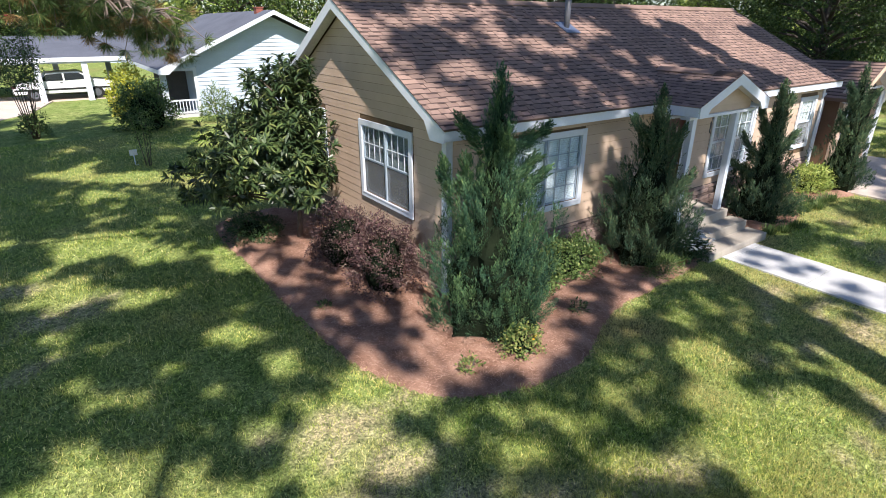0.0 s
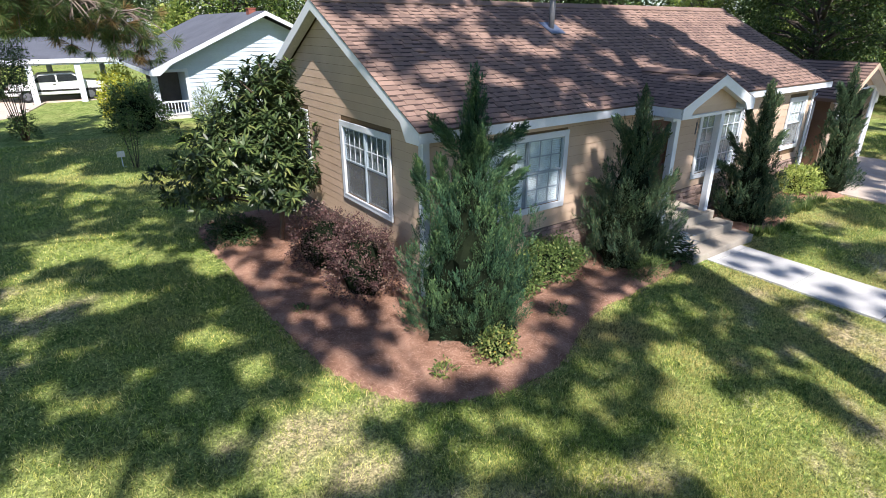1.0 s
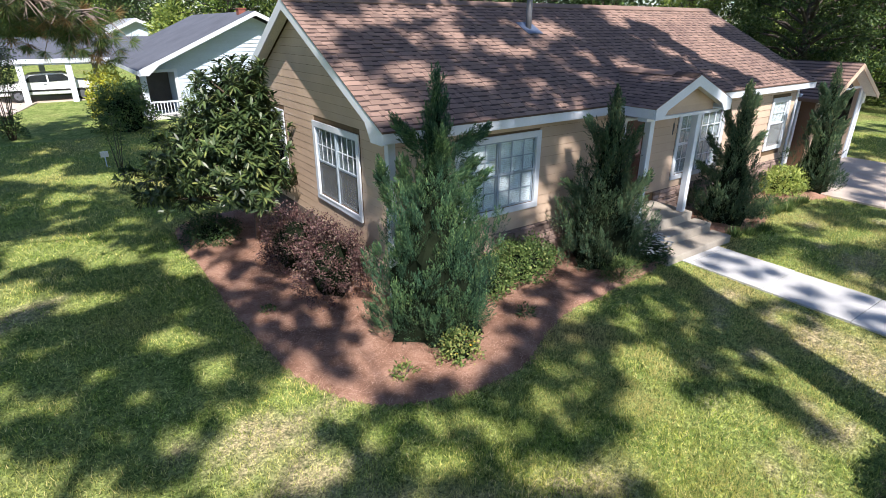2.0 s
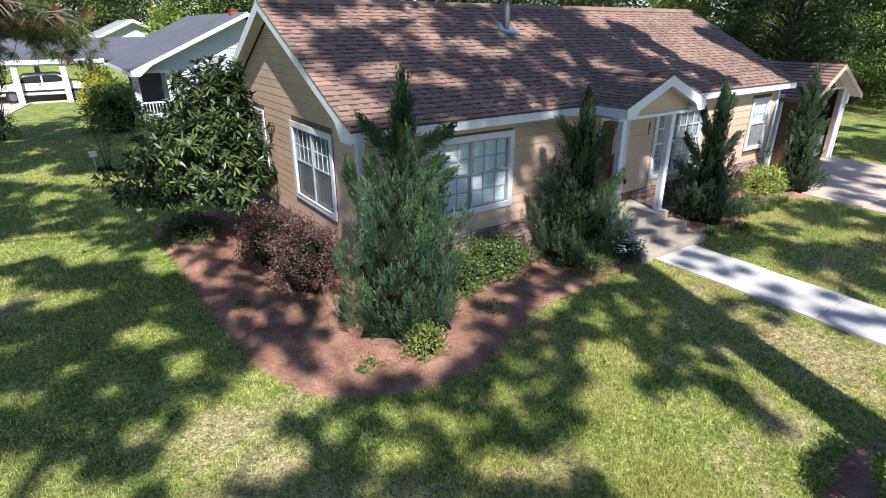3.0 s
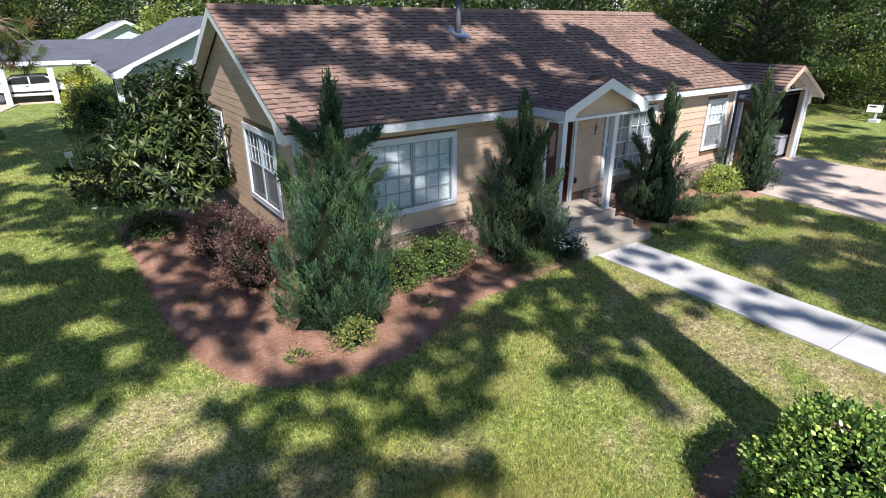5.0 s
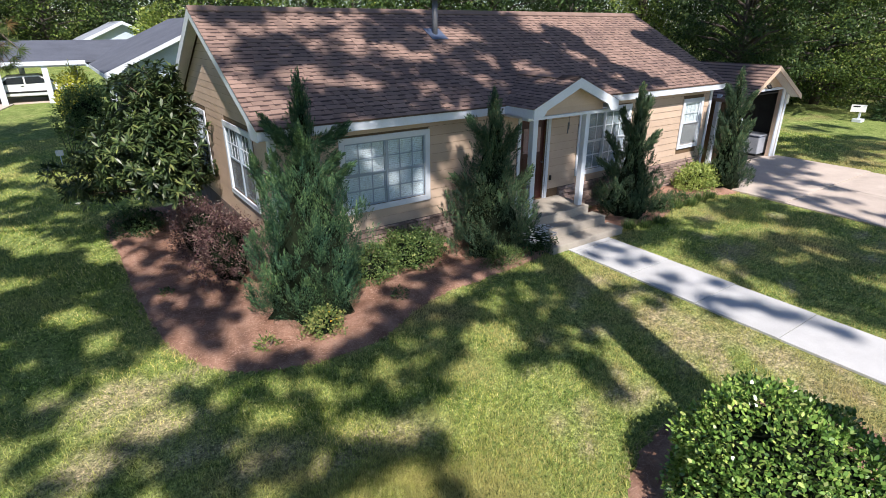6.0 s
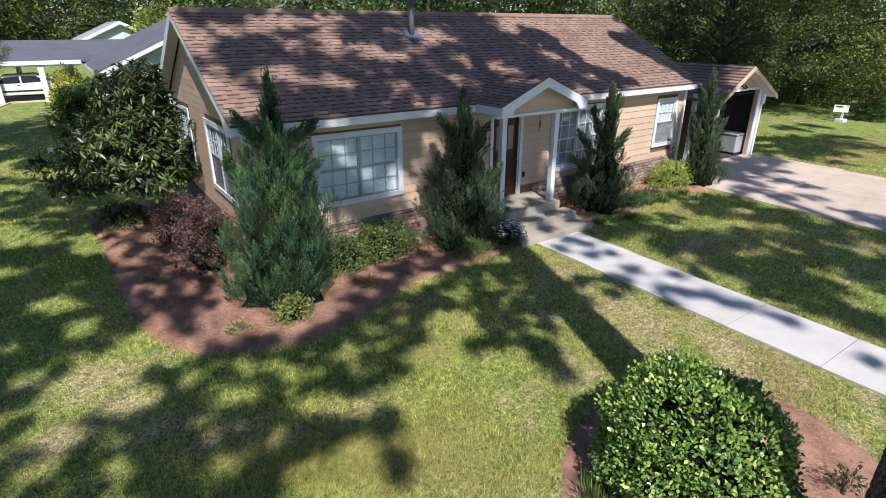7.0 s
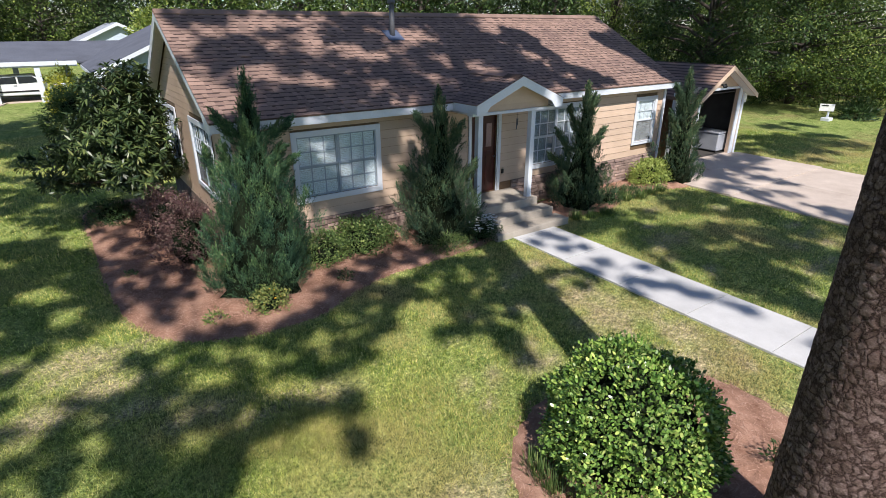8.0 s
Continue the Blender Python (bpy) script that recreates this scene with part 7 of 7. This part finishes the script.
def stone(a, b, z0, z1, side):
    j = lambda s: random.uniform(-s, s)
    d = random.uniform(0.02, 0.055)
    out = [(a + j(.006), z0 + j(.005)), (b + j(.006), z0 + j(.005)), (b + j(.006), z1 + j(.005)), (a + j(.006), z1 + j(.005))]
    g = Geo()
    inn = [(u + (0.012 if k in (0, 3) else -0.012), z + (0.01 if k < 2 else -0.01)) for k, (u, z) in enumerate(out)]
    if side == 0:
        v = [(u, FY - 0.021, z) for u, z in out] + [(u, FY - 0.021 - d * 0.7, z) for u, z in out] + [(u, FY - 0.021 - d - j(.006), z) for u, z in inn]
    else:
        v = [(WX - 0.021, u, z) for u, z in out] + [(WX - 0.021 - d * 0.7, u, z) for u, z in out] + [(WX - 0.021 - d, u, z) for u, z in inn]
    g.add(v, [(3, 2, 1, 0)] + [(k, (k + 1) % 4, 4 + (k + 1) % 4, 4 + k) for k in range(4)] + [(4 + k, 4 + (k + 1) % 4, 8 + (k + 1) % 4, 8 + k) for k in range(4)] + [(8, 9, 10, 11)])
    part("stone", g, STONE, skirt)


for side, a0, a1, zt in ((0, WX + 0.1, 9.95, STONE_TOP - 0.005), (0, 11.88, EX - 0.1, STONE_TOP - 0.005), (1, FY + 0.1, 9.0, STONE_TOP - 0.105)):
    z = 0.06
    while z < zt - 0.05:
        h = random.choice((0.075, 0.1, 0.125))
        h = min(h, zt - z)
        u = a0 - random.uniform(0, 0.2)
        while u < a1:
            w = random.uniform(0.22, 0.55)
            s0, s1 = max(u, a0), min(u + w, a1)
            if s1 - s0 > 0.06:
                stone(s0, s1 - 0.01, z, z + h - 0.01, side)
            u += w
        z += h

# shingles: those over the west end one by one, the rest as one sheet of tabs
ROWS_N = 30
LEN = math.hypot(RIDGE_Y - EAVE_Y, RIDGE_Z - EAVE_TOP)
TILT_ANGLE = math.atan(SLOPE)
EXPO = LEN / ROWS_N


def tab_verts(w, ln, th0, th1):
    v = [(0, 0, 0), (w, 0, 0), (w, ln, 0), (0, ln, 0), (0, 0, th0), (w, 0, th0), (w, ln, th1), (0, ln, th1)]
    f = [(3, 2, 1, 0), (4, 5, 6, 7), (0, 1, 5, 4), (1, 2, 6, 5), (2, 3, 7, 6), (3, 0, 4, 7)]
    return v, f


tab_meshes = []
for w in (0.1, 0.15, 0.2, 0.28):
    for th in (0.012, 0.014):
        v, f = tab_verts(w - 0.004, EXPO * 0.83, th, th)
        me = bpy.data.meshes.new("shingle")
        me.from_pydata(v, [], f)
        me.materials.append(SHINGLE)
        tab_meshes.append((w, th, me))


def slope_matrix(x, s):
    """A place on the front slope, s metres up from the eave."""
    return Matrix.Translation((x, EAVE_Y - 0.03 + s * math.cos(TILT_ANGLE), EAVE_TOP - 0.022 + s * math.sin(TILT_ANGLE))) @ Matrix.Rotation(TILT_ANGLE, 4, 'X')


sheet, bands = Geo(), Geo()
o_roof = world_origin(roof)
count = 0
for r in range(ROWS_N):
    x = EAVE_X0 - 0.01 - random.uniform(0, 0.2)
    s = r * EXPO
    z_low = EAVE_TOP + (s + EXPO) * math.sin(TILT_ANGLE)
    gap = (PX1 - PCX) * max(0, (PAPEX - z_low) / (PAPEX - PEAVE)) - 0.1
    for a, b in ([(EAVE_X0 - 0.012, PCX - gap), (PCX + gap, EAVE_X1 + 0.012)] if gap > 0 else [(EAVE_X0 - 0.012, EAVE_X1 + 0.012)]):
        m = slope_matrix(a, s)
        v, f = tab_verts(b - a, EXPO * 1.1, 0.007, 0.003)       # the full course below the tabs
        sheet.add([tuple(m @ Vector(p)) for p in v], f)
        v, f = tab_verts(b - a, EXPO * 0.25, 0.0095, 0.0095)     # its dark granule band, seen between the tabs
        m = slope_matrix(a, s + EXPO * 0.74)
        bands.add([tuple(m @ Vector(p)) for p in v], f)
    while x < EAVE_X1:
        w, th, me = random.choice(tab_meshes)
        x0, x1 = max(x, EAVE_X0 - 0.012), min(x + w, EAVE_X1 + 0.012)
        y_here = EAVE_Y + s * math.cos(TILT_ANGLE)
        z_here = EAVE_TOP + s * math.sin(TILT_ANGLE)
        covered = abs((x0 + x1) / 2 - PCX) < (PX1 - PCX) * max(0, (PAPEX - z_here) / (PAPEX - PEAVE)) - 0.12
        if not covered and x1 - x0 > 0.03:
            if x0 == x and x1 == x + w and x < 7.1 and count < 300:
                ob = new("shingle", me)
                ob.parent = roof
                ob.matrix_local = Matrix.Translation(-o_roof) @ slope_matrix(x, s)
                count += 1
            else:
                v, f = tab_verts(x1 - x0 - 0.004, EXPO * 0.83, th, th)
                m = slope_matrix(x0, s)
                sheet.add([tuple(m @ Vector(p)) for p in v], f)
        x += w + random.choice((0.06, 0.1, 0.15, 0.21))
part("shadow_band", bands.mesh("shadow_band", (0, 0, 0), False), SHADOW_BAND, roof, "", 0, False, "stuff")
part("shingle_sheet", sheet.mesh("shingle_sheet", (0, 0, 0), False), SHINGLE_FAR, roof, "", 0, False, "stuff")
psheet, pbands = Geo(), Geo()
p_ang = math.atan((PAPEX - PEAVE) / (PX1 - PCX))
p_len = math.hypot(PAPEX - PEAVE, PX1 - PCX)
p_rows = 12
p_expo = p_len / p_rows


def on_porch(g, side, s, y0, y1, ln, th0, th1):
    """A strip or tab on one slope of the porch roof, s metres up from its eave."""
    v, f = tab_verts(y1 - y0, ln, th0, th1)
    xo = PX0 - 0.02 if side < 0 else PX1 + 0.02
    g.add([(xo - side * ((s + b) * math.cos(p_ang)) + side * c * math.sin(p_ang), y0 + a, PEAVE - 0.012 + (s + b) * math.sin(p_ang) + c * math.cos(p_ang)) for a, b, c in v], f)


for side in (-1, 1):
    for r in range(p_rows):
        s = r * p_expo
        end = back_y(PEAVE + s * math.sin(p_ang)) + 0.05
        on_porch(psheet, side, s, PYF - 0.03, end, p_expo * 1.08, 0.009, 0.006)
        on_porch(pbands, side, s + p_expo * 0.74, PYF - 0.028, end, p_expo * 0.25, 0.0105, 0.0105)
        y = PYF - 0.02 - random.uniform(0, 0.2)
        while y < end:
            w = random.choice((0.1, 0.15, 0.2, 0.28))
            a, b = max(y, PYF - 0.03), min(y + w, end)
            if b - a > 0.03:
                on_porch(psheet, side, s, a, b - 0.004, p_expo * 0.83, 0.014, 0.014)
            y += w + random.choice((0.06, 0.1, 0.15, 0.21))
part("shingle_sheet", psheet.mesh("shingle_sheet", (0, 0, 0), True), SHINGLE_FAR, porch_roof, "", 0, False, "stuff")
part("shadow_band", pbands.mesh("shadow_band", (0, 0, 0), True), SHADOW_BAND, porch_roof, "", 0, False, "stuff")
part("lifted_ridge_shingle", Geo().prism([(PCX - 0.16, PYF + 0.5, porch_z(PCX - 0.16) + 0.022), (PCX + 0.02, PYF + 0.5, PAPEX + 0.03), (PCX + 0.02, back_y(PAPEX) - 0.05, PAPEX + 0.04), (PCX - 0.16, back_y(PAPEX) - 0.05, porch_z(PCX - 0.16) + 0.03)], (0, 0, 0), (0, 0, 0.012)), SHINGLE_FAR, porch_roof)
x = EAVE_X0
while x < EAVE_X1 - 0.02:
    w = min(0.25, EAVE_X1 - x)
    part("ridge_shingle", Geo().prism([(x, RIDGE_Y - 0.16, RIDGE_Z - 0.06), (x, RIDGE_Y, RIDGE_Z + 0.035), (x, RIDGE_Y + 0.16, RIDGE_Z - 0.06), (x, RIDGE_Y + 0.15, RIDGE_Z - 0.085), (x, RIDGE_Y, RIDGE_Z + 0.005), (x, RIDGE_Y - 0.15, RIDGE_Z - 0.085)], (0, 0, 0), (w - 0.004, 0, 0.004)), SHINGLE, roof)
    x += 0.25


def straw(poly, density, name, label):
    a = np.array(poly)
    area = (a[:, 0].max() - a[:, 0].min()) * (a[:, 1].max() - a[:, 1].min())
    n = int(area * density)
    x = rng.uniform(a[:, 0].min() - 0.08, a[:, 0].max() + 0.08, n)
    y = rng.uniform(a[:, 1].min() - 0.08, a[:, 1].max() + 0.08, n)
    keep = inside(poly, x, y) | (edge_distance(poly, x, y) < 0.07 * rng.random(n))
    x, y = x[keep], y[keep]
    d = edge_distance(poly, x, y)
    z = ground_z(x, y) + 0.012 * wave(x, y, 0.9) + 0.05 * np.clip(d / 0.25, 0, 1) + 0.012 * wave(x, y, 7) + rng.uniform(0.004, 0.03, len(x))
    ang = rng.uniform(0, 2 * math.pi, len(x)) + 1.5 * wave(x, y, 2)
    w = np.stack([np.cos(ang), np.sin(ang), rng.normal(scale=0.16, size=len(x))], 1)
    up = np.tile([0, 0, 1.0], (len(x), 1)) + rng.normal(scale=0.3, size=(len(x), 3))
    me = leaf_mesh(name, [leaves(np.stack([x, y, z], 1), w, up, 0.13 * rng.uniform(0.5, 1.3, len(x)), rng.uniform(0.0022, 0.004, len(x)), 0.05)])
    me.materials.append(STRAW)
    ob = new(name, me)
    tagged(ob, label, "pine straw", "", "stuff")


straw(BED, 1900, "pine_straw", "loose reddish pine needles strewn over the bed")
straw(BED_EAST, 420, "pine_straw", "loose reddish pine needles by the junipers")
straw(RING, 1100, "pine_straw", "loose pine needles under the pine and camellia")


def grass():
    n = 1220000
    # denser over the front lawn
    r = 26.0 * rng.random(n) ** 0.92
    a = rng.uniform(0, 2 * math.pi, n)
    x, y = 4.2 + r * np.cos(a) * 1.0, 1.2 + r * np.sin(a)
    keep = (y > -4.5) & (y < 24) & (x > -12) & (x < 30)
    keep &= ~((x > 10.37) & (x < 11.73) & (y < 4.7)) & ~((x > 17.6) & (x < 23.5) & (y < 6.6)) & ~((x > WX - 0.03) & (x < EX) & (y > FY - 0.03)) & ~((x > 9.85) & (x < 12.25) & (y > 4.55))
    x, y = x[keep], y[keep]
    for poly in (BED, BED_EAST, RING):
        k = ~(inside(poly, x, y) & (edge_distance(poly, x, y) > 0.05 * rng.random(len(x))))
        x, y = x[k], y[k]
    thin = bare_amount(x, y)
    k = rng.random(len(x)) > 0.84 * thin
    patchy = np.clip(0.5 + 0.9 * wave(x, y, 0.7) * wave(x + 3, y, 1.9), 0, 1)
    k &= rng.random(len(x)) > 0.25 * patchy
    x, y = x[k], y[k]
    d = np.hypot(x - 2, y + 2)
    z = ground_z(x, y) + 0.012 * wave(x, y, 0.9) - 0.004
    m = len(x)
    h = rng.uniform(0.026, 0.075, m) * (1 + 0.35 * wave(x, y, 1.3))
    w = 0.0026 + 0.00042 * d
    ang = rng.uniform(0, 2 * math.pi, m)
    lean = rng.uniform(0.1, 1.0, m) * h
    la = rng.uniform(0, 2 * math.pi, m)
    s = np.stack([np.cos(ang) * w, np.sin(ang) * w, np.zeros(m)], 1)
    p = np.stack([x, y, z], 1)
    tip = p + np.stack([np.cos(la) * lean, np.sin(la) * lean, h], 1)
    v = np.stack([p - s, p + s, tip], 1).reshape(-1, 3)
    me = fast_mesh("grass", v, np.arange(m * 3).reshape(-1, 3))
    me.materials.append(GRASS)
    tagged(new("grass", me), "short mown grass blades, green with dry yellow ones", "grass", "", "stuff")
    return m


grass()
